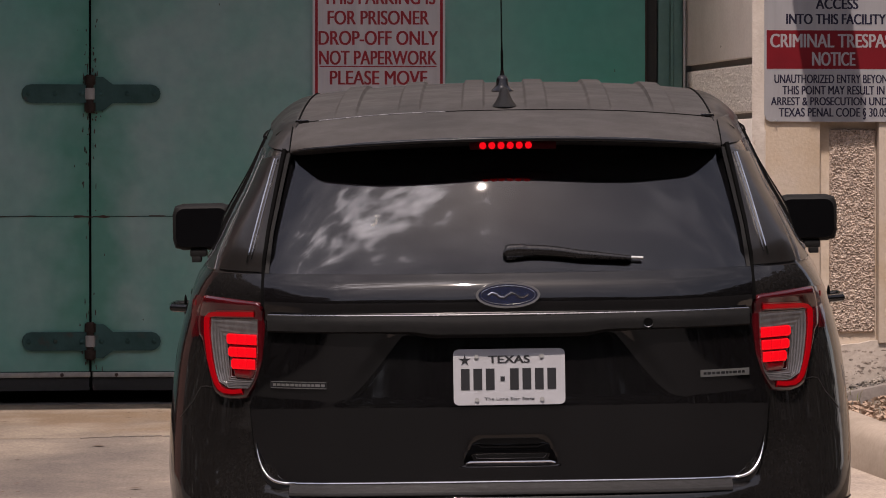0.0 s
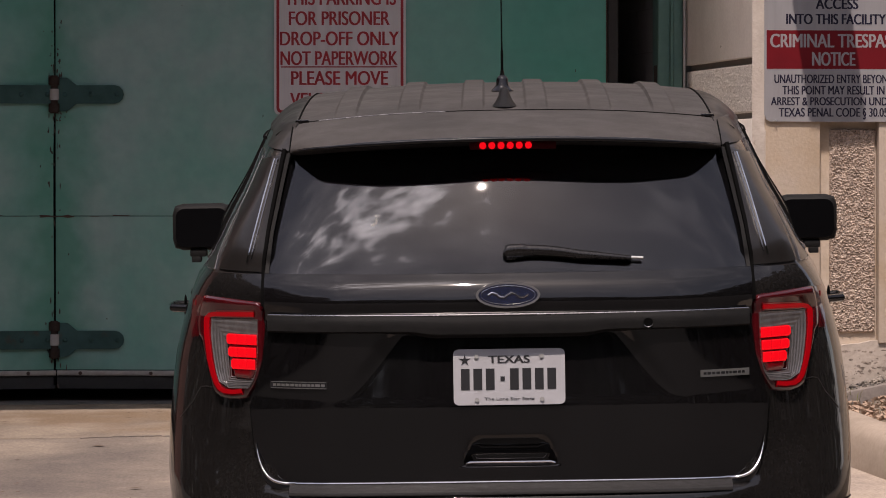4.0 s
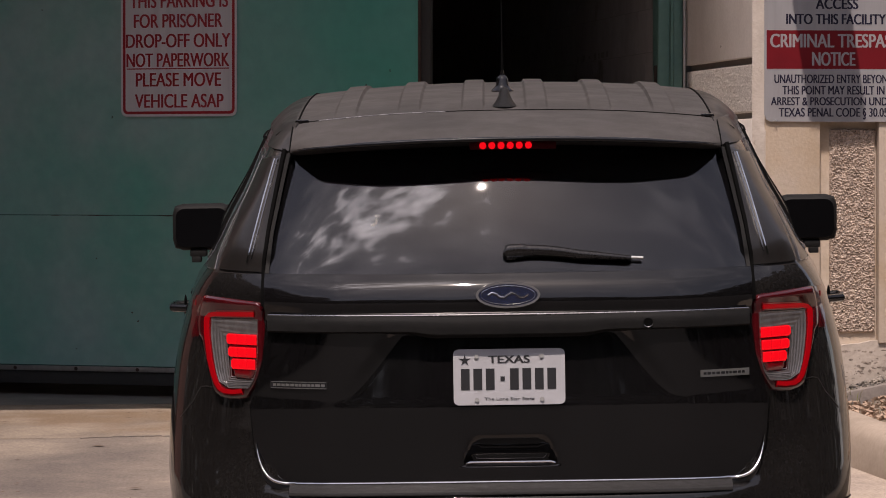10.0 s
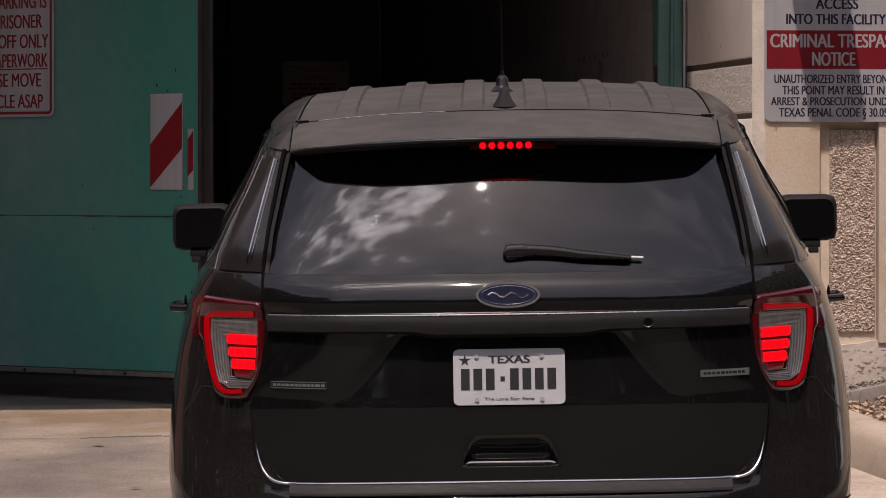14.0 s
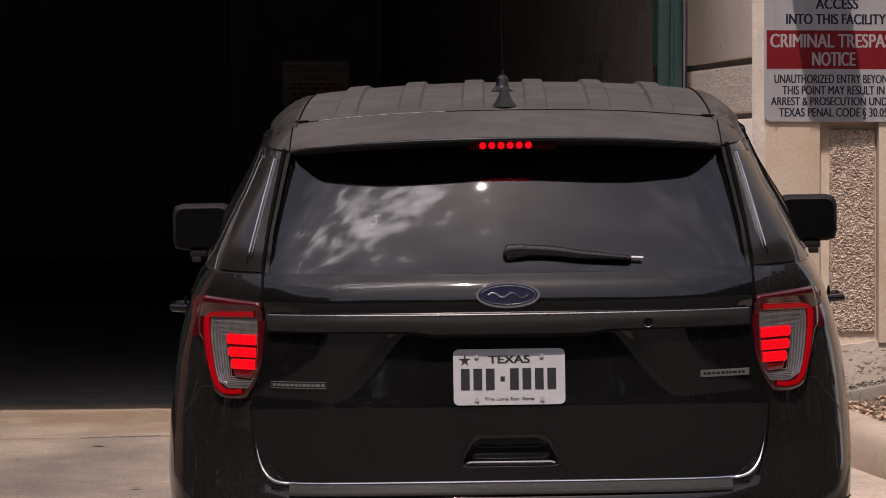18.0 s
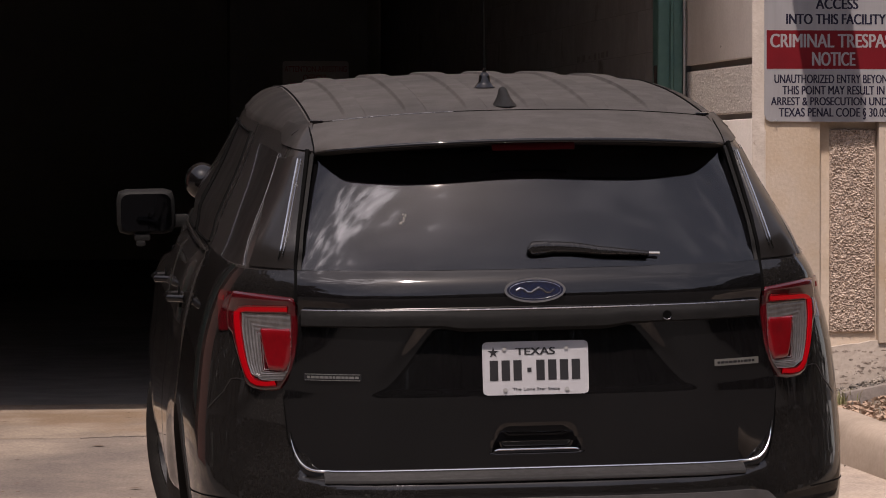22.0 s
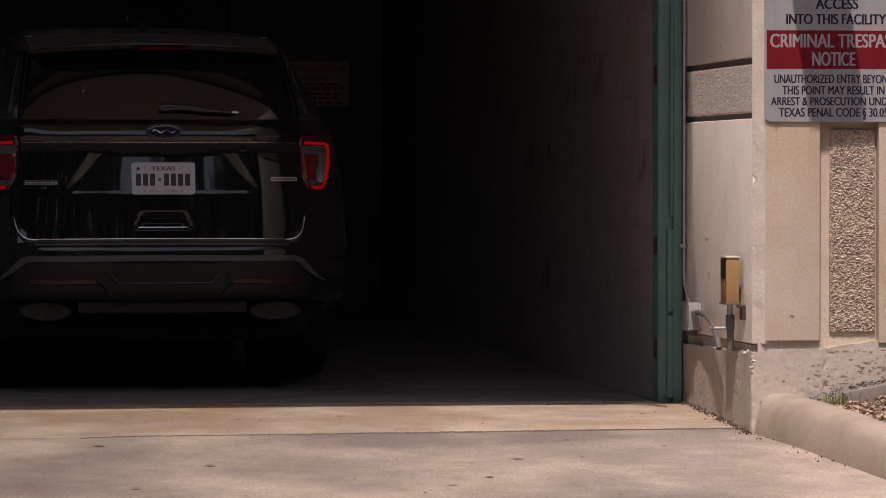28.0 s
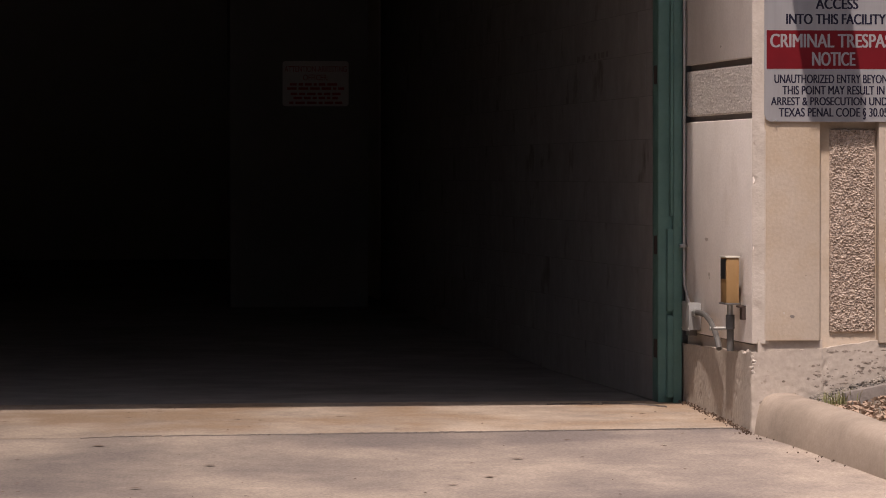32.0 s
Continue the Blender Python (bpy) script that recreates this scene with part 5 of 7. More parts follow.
def strip(bm, pts, width, proud, thick, taper=0.0):
    """A narrow band along points x, z on the back of the body."""
    pts = [Vector(p) for p in pts]
    n = len(pts) - 1

    def f(u, v, k2):
        k = min(n - 1, int(u * n))
        p = pts[k].lerp(pts[k + 1], u * n - k)
        d = (pts[min(k + 1, n)] - pts[max(k - 1, 0)]) if abs(u * n - k) < 1e-6 and 0 < k < n else (pts[k + 1] - pts[k])
        q = p + Vector((-d.y, d.x)).normalized() * width * (v - 0.5) * (min(1.0, 0.04 + min(u, 1 - u) / taper) if taper else 1.0)
        return Vector((q.x, rear(q.x, q.y), q.y)) + rear_normal(q.x, q.y) * (proud - thick * k2)
    shell2(bm, f, n * 4, 2)


def wheel(parent, x, y, s):
    w = new("wheel")
    w.parent = parent
    w.location = (x, y, 0.362)
    bm = bmesh.new()
    prof = [(0.10, 0.24), (0.118, 0.27), (0.122, 0.31), (0.112, 0.345), (0.085, 0.360), (0.0, 0.364), (-0.085, 0.360), (-0.112, 0.345), (-0.122, 0.31), (-0.118, 0.27), (-0.10, 0.24)]
    seg = 56
    rows = [[bm.verts.new((px, r * math.cos(2 * math.pi * i / seg), r * math.sin(2 * math.pi * i / seg))) for px, r in prof] for i in range(seg)]
    for i in range(seg):
        a, b = rows[i], rows[(i + 1) % seg]
        for k in range(len(prof)):
            q = (k + 1) % len(prof)
            bm.faces.new((a[k], a[q], b[q], b[k]))
    part("tyre", bm, TYRE, w, "black rubber tyre")
    bm = bmesh.new()
    prof = [(s * 0.104, 0.250), (s * 0.106, 0.232), (s * 0.075, 0.215), (s * 0.045, 0.19), (s * 0.05, 0.14), (s * 0.075, 0.09), (s * 0.08, 0.055), (s * 0.095, 0.04), (s * 0.095, 0.0005)]
    rows = []
    for i in range(seg):
        a = 2 * math.pi * i / seg
        hole = 0.5 + 0.5 * math.cos(a * 9)
        rows.append([bm.verts.new((px - (s * 0.03 * hole if k in (3, 4) else 0), r * math.cos(a), r * math.sin(a))) for k, (px, r) in enumerate(prof)])
    for i in range(seg):
        a, b = rows[i], rows[(i + 1) % seg]
        for k in range(len(prof) - 1):
            bm.faces.new((a[k], a[k + 1], b[k + 1], b[k]))
    part("rim", bm, RIM, w, "black steel rim", smooth=50)
    bm = bmesh.new()
    prof = [(s * 0.09, 0.075), (s * 0.105, 0.07), (s * 0.118, 0.045), (s * 0.12, 0.001)]
    rows = [[bm.verts.new((px, r * math.cos(2 * math.pi * i / 24), r * math.sin(2 * math.pi * i / 24))) for px, r in prof] for i in range(24)]
    for i in range(24):
        a, b = rows[i], rows[(i + 1) % 24]
        for k in range(3):
            bm.faces.new((a[k], a[k + 1], b[k + 1], b[k]))
    part("hub_cap", bm, SOOT, w, "dull steel hub cap")
    bm = bmesh.new()
    tube(bm, [(-s * 0.1, 0, 0), (s * 0.02, 0, 0)], 0.235, 32)
    part("brake_drum", bm, GAP, w)
    return w


LAMP = ([(0.722, 0.942), (0.750, 0.936), (0.780, 0.935), (0.800, 0.939), (0.813, 0.948)],
        [(0.813, 0.948), (0.824, 0.985), (0.836, 1.025), (0.847, 1.065), (0.855, 1.100), (0.866, 1.112), (0.868, 1.140), (0.864, 1.175), (0.858, 1.200), (0.848, 1.222)],
        [(0.688, 1.209), (0.73, 1.213), (0.79, 1.218), (0.848, 1.222)],
        [(0.722, 0.942), (0.702, 0.972), (0.684, 1.003), (0.674, 1.028), (0.671, 1.08), (0.670, 1.13), (0.670, 1.185), (0.676, 1.200), (0.688, 1.209)])


def mirrored(poly4, s):
    if s > 0:
        return poly4
    b, r, t, l = poly4
    f = lambda line: [(-x, z) for x, z in line]
    return (f(b)[::-1], f(l), f(t)[::-1], f(r))


def domed_patch(bm, poly4, nu, nv, low, high, run, thick):
    """A lens on the back of the body: low at its rim, swelling to its full height within the fraction run."""
    def f(u, v, k):
        p = coons(poly4, u, v)
        d = min(1.0, min(u, 1 - u, v, 1 - v) / run)
        h = low + (high - low) * math.sqrt(max(0.0, 1 - (1 - d) ** 2))
        return Vector((p.x, rear(p.x, p.y), p.y)) + rear_normal(p.x, p.y) * (h - thick * k)
    shell2(bm, f, nu, nv)


def tail_lamp(car, s):
    bm = bmesh.new()
    domed_patch(bm, mirrored(LAMP, s), 40, 44, -0.004, 0.012, 0.10, 0.05)
    lamp = part("tail_lamp", bm, LENSDARK, car, "dark red tail lamp with a glowing outline", smooth=60)
    # the lens runs on round the corner of the body
    bm = bmesh.new()
    side_patch(bm, ([(0.295, 1.105), (0.345, 1.100)], [(0.345, 1.100), (0.385, 1.160), (0.405, 1.216)], [(0.255, 1.218), (0.405, 1.216)], [(0.295, 1.105), (0.270, 1.160), (0.255, 1.218)]), 10, 10, 0.004, 0.02, s)
    wing = part("side_lens", bm, LENSDARK, lamp, "dark red side lens", smooth=60)
    bm = bmesh.new()
    side_patch(bm, ([(0.345, 1.188), (0.372, 1.187)], [(0.372, 1.187), (0.382, 1.202)], [(0.345, 1.203), (0.382, 1.202)], [(0.345, 1.188), (0.345, 1.203)]), 4, 4, 0.0065, 0.006, s)
    part("side_marker", bm, LENSRED, lamp, "red side marker")
    # clear reflector field, ribbed
    fld = ([(0.711, 0.971), (0.740, 0.969), (0.765, 0.969)], [(0.765, 0.969), (0.793, 0.985), (0.802, 1.015), (0.807, 1.045), (0.812, 1.082), (0.815, 1.118), (0.813, 1.156)],
           [(0.684, 1.161), (0.75, 1.160), (0.813, 1.156)], [(0.711, 0.971), (0.698, 0.995), (0.690, 1.022), (0.686, 1.07), (0.684, 1.161)])
    bm = bmesh.new()
    fm = mirrored(fld, s)

    def ribs(u, v, k):
        # fine ribs run round the field, parallel to its outer side, top and foot
        p = coons(fm, u, v)
        o = u if s < 0 else 1 - u
        d = min(o * 0.9, (1 - v) * 1.35, v * 1.35)
        h = 0.0022 * (0.5 + 0.5 * math.cos(d * 105.0)) * (1.0 if d < 0.36 else 0.2) - 0.004 * min(1.0, d / 0.3)
        return Vector((p.x, rear(p.x, p.y), p.y)) + rear_normal(p.x, p.y) * (0.0155 + h - 0.01 * k)
    shell2(bm, ribs, 84, 84)
    part("reflector", bm, DIMCHROME, lamp, "clear ribbed reflector")
    red = ([(0.704, 0.997), (0.727, 0.996), (0.748, 0.997)], [(0.748, 0.997), (0.759, 1.035), (0.766, 1.075), (0.771, 1.118)], [(0.684, 1.122), (0.73, 1.121), (0.771, 1.118)], [(0.704, 0.997), (0.692, 1.022), (0.687, 1.07), (0.684, 1.122)])
    bm = bmesh.new()
    domed_patch(bm, mirrored(red, s), 14, 16, 0.0125, 0.0185, 0.12, 0.008)
    part("red_lens", bm, LENSRED, lamp, "unlit red brake lens", smooth=60)
    # glowing outline: top, outer side, foot
    bm = bmesh.new()
    band = [(0.694, 1.177), (0.73, 1.176), (0.77, 1.174), (0.804, 1.172), (0.817, 1.169), (0.825, 1.161), (0.828, 1.147), (0.828, 1.115), (0.824, 1.078), (0.819, 1.041), (0.810, 1.005), (0.801, 0.979), (0.792, 0.966), (0.779, 0.959), (0.755, 0.958), (0.731, 0.962)]
    strip(bm, [(s * x, z) for x, z in band], 0.0215, 0.0150, 0.006)
    part("band_lens", bm, LENSRED, lamp, "red lens round the light band")
    bm = bmesh.new()
    strip(bm, [(s * x, z) for x, z in band], 0.0118, 0.0185, 0.006)
    part("light_band", bm, RUNLIGHT, lamp, "glowing red light band")
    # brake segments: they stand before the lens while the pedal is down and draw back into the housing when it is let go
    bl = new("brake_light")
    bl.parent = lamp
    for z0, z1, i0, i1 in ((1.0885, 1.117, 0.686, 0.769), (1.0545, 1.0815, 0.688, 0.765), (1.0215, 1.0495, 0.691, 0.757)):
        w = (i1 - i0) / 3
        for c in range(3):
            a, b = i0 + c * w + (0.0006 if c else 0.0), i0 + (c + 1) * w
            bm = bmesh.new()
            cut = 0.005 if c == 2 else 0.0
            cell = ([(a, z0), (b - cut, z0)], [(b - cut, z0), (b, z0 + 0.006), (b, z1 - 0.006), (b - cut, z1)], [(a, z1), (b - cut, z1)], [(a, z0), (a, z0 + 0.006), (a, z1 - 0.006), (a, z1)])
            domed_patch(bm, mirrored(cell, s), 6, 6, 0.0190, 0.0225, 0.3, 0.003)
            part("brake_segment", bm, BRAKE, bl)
    return bl


def tailgate_relief(x, z):
    """Deep number-plate recess with slanting sides, the step below it and the crease above."""
    f = lambda t: max(0.0, min(1.0, t))
    e, ax = 0.0, abs(x)
    if 0.93 < z < 1.168:
        t = f((0.350 + 0.72 * (1.125 - z) - ax) / 0.065)
        t = t * t * (3 - 2 * t)
        e += 0.026 * f((z - 0.928) / 0.19) * t
    if z < 1.168:
        e += 0.0012 * f((z - 0.915) / 0.03)
    if 0.755 < z < 0.85:
        half = 0.128 - 0.024 * (z - 0.762) / 0.078
        t = f((half - ax) / 0.012) * f((z - 0.759) / 0.008) * f((0.845 - z) / 0.055)
        e += 0.032 * t
    if z > 1.178:
        e -= 0.006 * min(1.0, (z - 1.178) / 0.03)
    return e


def police_car():
    car = thing("police_car", pose(0.197, 12.594, -0.503), "black dusty police utility car with red tail lamps", "car")
    # body
    zs = [0.22, 0.30, 0.36, 0.395, 0.412, 0.425, 0.44, 0.46, 0.53, 0.60, 0.66, 0.675, 0.683, 0.690, 0.698, 0.72, 0.80, 0.86, 0.92, 0.97, 1.02, 1.06, 1.10, 1.14, 1.17, 1.20, 1.235, 1.262, 1.275, 1.284, 1.30, 1.36, 1.42, 1.48, 1.54, 1.58, 1.612, 1.63, 1.652]
    bm = car_shell(zs, None)
    for yy in (1.09, 3.95):
        c = bmesh.new()
        tube(c, [(-1.3, yy, 0.372), (-0.66, yy, 0.372)], 0.445, 40)
        tube(c, [(1.3, yy, 0.372), (0.66, yy, 0.372)], 0.445, 40)
        bm = cut_by(bm, c)
    top = bm.copy()
    bmesh.ops.delete(bm, geom=[f for f in bm.faces if f.calc_center_median().z > 1.283], context="FACES")
    bmesh.ops.delete(top, geom=[f for f in top.faces if f.calc_center_median().z <= 1.283], context="FACES")
    part("body", bm, BODYPAINT, car, "dusted black body", smooth=32)
    part("cabin_frame", top, FRAMEPAINT, car, "dusty black pillars and window frames", smooth=32)
    # roof with pressed ribs, dusty
    ZC = [(0.52, 1.700), (0.6, 1.712), (0.8, 1.727), (1.2, 1.748), (1.6, 1.759), (2.0, 1.762), (2.4, 1.752), (2.7, 1.738), (3.02, 1.70)]

    def roof(u, v):
        x, y = -0.60 + 1.2 * u, 0.575 + 2.435 * v
        ax = abs(x)
        z = lut(ZC, y) - 0.030 * (ax / 0.6) ** 2.4
        for c in (0.0915, 0.2745, 0.457):
            if abs(ax - c) < 0.034:
                t = min(1.0, (0.034 - abs(ax - c)) / 0.007)
                z += 0.0095 * t * t * (3 - 2 * t) * min(1.0, max(0.0, (y - 0.66) / 0.05)) * min(1.0, max(0.0, (2.9 - y) / 0.1))
        return Vector((x, y, z))
    bm = bmesh.new()
    shell(bm, roof, 400, 28, (0, 0, -0.05))
    part("roof", bm, DUSTY, car, "dusty ribbed roof", smooth=50)
    for s in (-1, 1):
        bm = bmesh.new()

        def rail(u, v):
            y = 0.58 + 2.43 * u
            x0, x1 = 0.598, side(max(y, 0.62), 1.655) + 0.004
            t = v
            x = x0 + (x1 - x0) * t
            z0 = lut(ZC, y) - 0.030 - 0.002
            return Vector((s * x, y, z0 + (1.655 - z0) * t ** 2.0))
        shell(bm, rail, 30, 10, (0, 0, -0.03))
        part("roof_side", bm, ROOFSIDE, car, "dusty roof side rail", smooth=50)
        bm = bmesh.new()
        tube(bm, [(s * 0.592, y, lut(ZC, y) - 0.028) for y in np.linspace(0.6, 2.97, 14)], 0.003, 6)
        part("roof_ditch_moulding", bm, GAP, car)
        bm = bmesh.new()
        box(bm, s * 0.578 - 0.020, s * 0.578 + 0.020, 0.588, 0.616, 1.672, 1.6955, 0.004)
        part("spoiler_mount", bm, PAINT, car)

    # rear spoiler
    def wing(u, v):
        x = -0.603 + 1.206 * u
        t = abs(x) / 0.6
        e = max(0.0, t - 0.90)
        sy, sz = 0.13 * t ** 3.0 + 6.0 * e * e, -0.028 * t ** 2.2 - 0.5 * e * e
        sect = [(0.62, 1.7160), (0.55, 1.7105), (0.48, 1.7035), (0.36, 1.690), (0.24, 1.674), (0.158, 1.659), (0.138, 1.651), (0.144, 1.643), (0.19, 1.640), (0.25, 1.632), (0.31, 1.618), (0.45, 1.66)]
        k = min(len(sect) - 2, int(v * (len(sect) - 1)))
        f = v * (len(sect) - 1) - k
        yy = sect[k][0] * (1 - f) + sect[k + 1][0] * f
        zz = sect[k][1] * (1 - f) + sect[k + 1][1] * f
        w = min(1.0, max(0.0, (0.6 - yy) / 0.47))
        return Vector((x, yy + sy * w, zz - (0.030 * t ** 2.4 + 0.10 * max(0.0, t - 1.0)) * (1 - w) + sz * w))
    bm = bmesh.new()
    grid(bm, wing, 90, 24)
    spl = part("spoiler", bm, DUSTY, car, "dusty roof spoiler", smooth=40)
    # polished trailing edge, seam against the roof, dark side joints
    bm = bmesh.new()
    tube(bm, [wing(u, 6 / 11) + Vector((0, 0.001, -0.004)) for u in np.linspace(0.004, 0.996, 80)], [0.0008 + 0.0067 * min(1.0, min(k, 79 - k) / 14) for k in range(80)], 12)
    part("trailing_edge", bm, PAINT, spl, "glossy black trailing edge", smooth=60)
    bm = bmesh.new()
    tube(bm, [wing(u, 0.035) + Vector((0, 0, 0.0005)) for u in np.linspace(0.0, 1.0, 60)], 0.0020, 8)
    seam = part("roof_seam", bm, GAP, spl, "dark seam against the roof")
    # the seam's glint, added as a bright line over part of it
    bm = bmesh.new()
    tube(bm, [wing(u, 0.035) + Vector((0, -0.002, 0.0012)) for u in np.linspace(0.06, 0.36, 30)], 0.0010, 8)
    part("seam_edge", bm, GLEAM, seam, "bright line laid in as the glint along the seam")
    for u in (0.0, 1.0):
        bm = bmesh.new()
        tube(bm, [wing(u, v) for v in np.linspace(0.0, 0.6, 18)], 0.0026, 6)
        part("side_joint", bm, GAP, spl)
    bm = bmesh.new()
    box(bm, -0.10, 0.14, 0.150, 0.172, 1.6190, 1.6410, 0.004)
    hb = part("high_lamp_housing", bm, HIGHLENS, car, "dark red high brake lamp")
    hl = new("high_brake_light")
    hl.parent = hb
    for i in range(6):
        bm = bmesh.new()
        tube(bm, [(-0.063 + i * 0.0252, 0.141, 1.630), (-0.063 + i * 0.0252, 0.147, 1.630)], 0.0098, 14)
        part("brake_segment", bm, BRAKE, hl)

    # rear window
    gl = ([(-0.668, 1.290), (-0.4, 1.287), (0.4, 1.287), (0.668, 1.290)], [(0.668, 1.290), (0.655, 1.40), (0.612, 1.612)], [(-0.612, 1.612), (0.612, 1.612)], [(-0.668, 1.290), (-0.655, 1.40), (-0.612, 1.612)])
    bm = bmesh.new()
    zs = np.linspace(1.285, 1.61, 30)
    rise = np.polyfit(zs, [lut(ZR, z) for z in zs], 2)
    half = np.polyfit(zs, [lut(ZW, z) for z in zs], 1)
    xs = np.linspace(0.0, 0.92, 40)
    bow = np.linalg.lstsq(np.stack([xs ** 2, xs ** 4, xs ** 8], 1), [0.88 * lut(UPPER, x) + 0.12 * lut(LOWER, x) for x in xs], rcond=None)[0]

    def pane(u, v, k):
        p = coons(gl, u, v)
        xn = abs(p.x) / float(np.polyval(half, p.y))
        y = float(np.polyval(rise, p.y)) + bow[0] * xn ** 2 + bow[1] * xn ** 4 + bow[2] * xn ** 8
        return Vector((p.x, y - 0.007 + 0.005 * k, p.y - 0.003 * (1 - k)))
    shell2(bm, pane, 60, 30)
    part("rear_window", bm, PRIVACY, car, "dark privacy glass reflecting the sky", smooth=60)
    bm = bmesh.new()
    rk = random.Random(6)
    for k in range(9):
        p = pane(0.268 + rk.uniform(-0.006, 0.006), 0.57 + rk.uniform(-0.035, 0.035), 0)
        a, q = rk.uniform(0, 6.3), rk.uniform(0.0008, 0.0022)
        vs = [bm.verts.new(p + Vector((math.cos(a + t) * q * rk.uniform(0.6, 1.8), -0.0012, math.sin(a + t) * q * rk.uniform(0.6, 1.8)))) for t in (0, 1.3, 2.5, 3.8, 5.0)]
        tip = bm.verts.new(p + Vector((0, 0.002, 0)))
        bm.faces.new(vs)
        for i in range(5):
            bm.faces.new((vs[i], tip, vs[(i + 1) % 5]))
    part("dried_splash", bm, CREAM, car, "small dried white splash on the glass")
    for s in (-1, 1):
        # corner glass strip and bright moulding beside the rear window
        bm = bmesh.new()
        cg = ([(0.672, 1.288), (0.80, 1.292)], [(0.80, 1.292), (0.70, 1.585)], [(0.618, 1.605), (0.70, 1.585)], [(0.672, 1.288), (0.618, 1.605)])
        rear_patch(bm, mirrored(cg, s), 8, 14, 0.005, 0.02)
        part("corner_pillar", bm, SIDEGLASS, car, smooth=60)
        # dusty end of the roof side, beside the spoiler
        bm = bmesh.new()
        cp = ([(0.598, 1.612), (0.64, 1.617), (0.676, 1.624)], [(0.676, 1.624), (0.666, 1.655), (0.644, 1.684)], [(0.588, 1.688), (0.644, 1.684)], [(0.598, 1.612), (0.594, 1.655), (0.588, 1.688)])
        rear_patch(bm, mirrored(cp, s), 12, 12, 0.005, 0.02)
        part("roof_side_end", bm, ROOFSIDE, car, "dusty roof side end", smooth=60)
        bm = bmesh.new()
        strip(bm, [(s * 0.717, 1.315), (s * 0.700, 1.38), (s * 0.676, 1.47), (s * 0.642, 1.59)], 0.0034, 0.010, 0.01)
        part("pillar_moulding", bm, CHROME, car, "bright pillar moulding")
        bm = bmesh.new()
        strip(bm, [(s * 0.706, 1.325), (s * 0.690, 1.385), (s * 0.666, 1.475), (s * 0.634, 1.59)], 0.0024, 0.010, 0.01)
        part("pillar_moulding", bm, GLEAM, car, "bright pillar moulding")
        bm = bmesh.new()
        strip(bm, [(s * 0.6695, 1.20), (s * 0.6690, 1.288), (s * 0.6675, 1.32), (s * 0.656, 1.40), (s * 0.636, 1.50), (s * 0.613, 1.612)], 0.0085, 0.016, 0.022)
        part("gate_gap", bm, GAP, car)
        # black border between the gap and the glass
        bm = bmesh.new()

        def border(u, v):
            e = pane(0.0 if s < 0 else 1.0, v, 0)
            x = abs(e.x) - 0.009 + (lut(GAPLINE, e.z) - abs(e.x) + 0.009) * u
            return Vector((s * x, min(rear(x, e.z) - 0.010, e.y - 0.004 + 0.3 * max(0.0, x - abs(e.x))) - 0.002, e.z))
        shell(bm, border, 4, 24, (0, 0.02, 0))
        part("glass_border", bm, TRIM, car, "black border of the rear glass", smooth=50)

    # tailgate: skin with recesses, ledge bar, window-sill highlight
    tg = ([(-0.610, 0.706), (-0.3, 0.712), (0.3, 0.712), (0.610, 0.706)], [(0.610, 0.706), (0.672, 0.735), (0.700, 0.80), (0.711, 0.925), (0.676, 1.05), (0.664, 1.15), (0.666, 1.278)],
          [(-0.666, 1.278), (-0.3, 1.274), (0.3, 1.274), (0.666, 1.278)], [(-0.610, 0.706), (-0.672, 0.735), (-0.700, 0.80), (-0.711, 0.925), (-0.676, 1.05), (-0.664, 1.15), (-0.666, 1.278)])
    bm = bmesh.new()
    rear_patch(bm, tg, 150, 140, 0.010, 0.03, tailgate_relief, gate_back)
    gate = part("tailgate", bm, PAINT, car, "glossy black tailgate", smooth=60)
    bm = bmesh.new()

    def ledge(u, v):
        x = -0.664 + 1.328 * u
        sect = [(-0.010, 1.178), (-0.026, 1.172), (-0.032, 1.158), (-0.030, 1.132), (0.004, 1.122)]
        k = min(3, int(v * 4))
        f = v * 4 - k
        yy = sect[k][0] * (1 - f) + sect[k + 1][0] * f
        zz = sect[k][1] * (1 - f) + sect[k + 1][1] * f
        if abs(x) < 0.27:
            zz -= 0.012 * min(1, (0.27 - abs(x)) / 0.06) * v
        return Vector((x, rear(x, zz) + yy, zz))
    shell(bm, ledge, 60, 8, (0, 0.03, 0))
    lb = part("ledge_bar", bm, TRIM, gate, "satin black ledge bar", smooth=40)
    # highlight along the bar's top edge, made as a thin bright tube
    bm = bmesh.new()
    tube(bm, [(x, rear(x, 1.176) - 0.020, 1.1750) for x in np.linspace(-0.66, 0.66, 40)], 0.0028, 8)
    part("ledge_edge", bm, GLEAM, lb, "bright line added as the highlight on the ledge bar's edge")
    bm = bmesh.new()
    tube(bm, [(0.381, rear(0.381, 1.146) - 0.0345, 1.147), (0.381, rear(0.381, 1.146), 1.147)], 0.0130, 20)
    lk = part("lock", bm, GAP, gate, "round rear lock")
    # glint on the lock, drawn as a bright arc along its lower side
    bm = bmesh.new()
    tube(bm, [(0.381 + 0.0128 * math.cos(a), rear(0.381, 1.146) - 0.0345, 1.147 + 0.0128 * math.sin(a)) for a in np.linspace(-2.7, -0.25, 12)], 0.0014, 6)
    part("lock_rim", bm, GLEAM, lk, "bright arc added as the glint on the lock's lower side")
    # oval emblem, drawn as plain shapes
    bm = bmesh.new()
    for rx, rz, y0, y1 in ((0.088, 0.036, -0.020, 0.0),):
        prism(bm, [(rx * math.cos(2 * math.pi * i / 40), 1.228 + rz * math.sin(2 * math.pi * i / 40)) for i in range(40)], y0, y1)
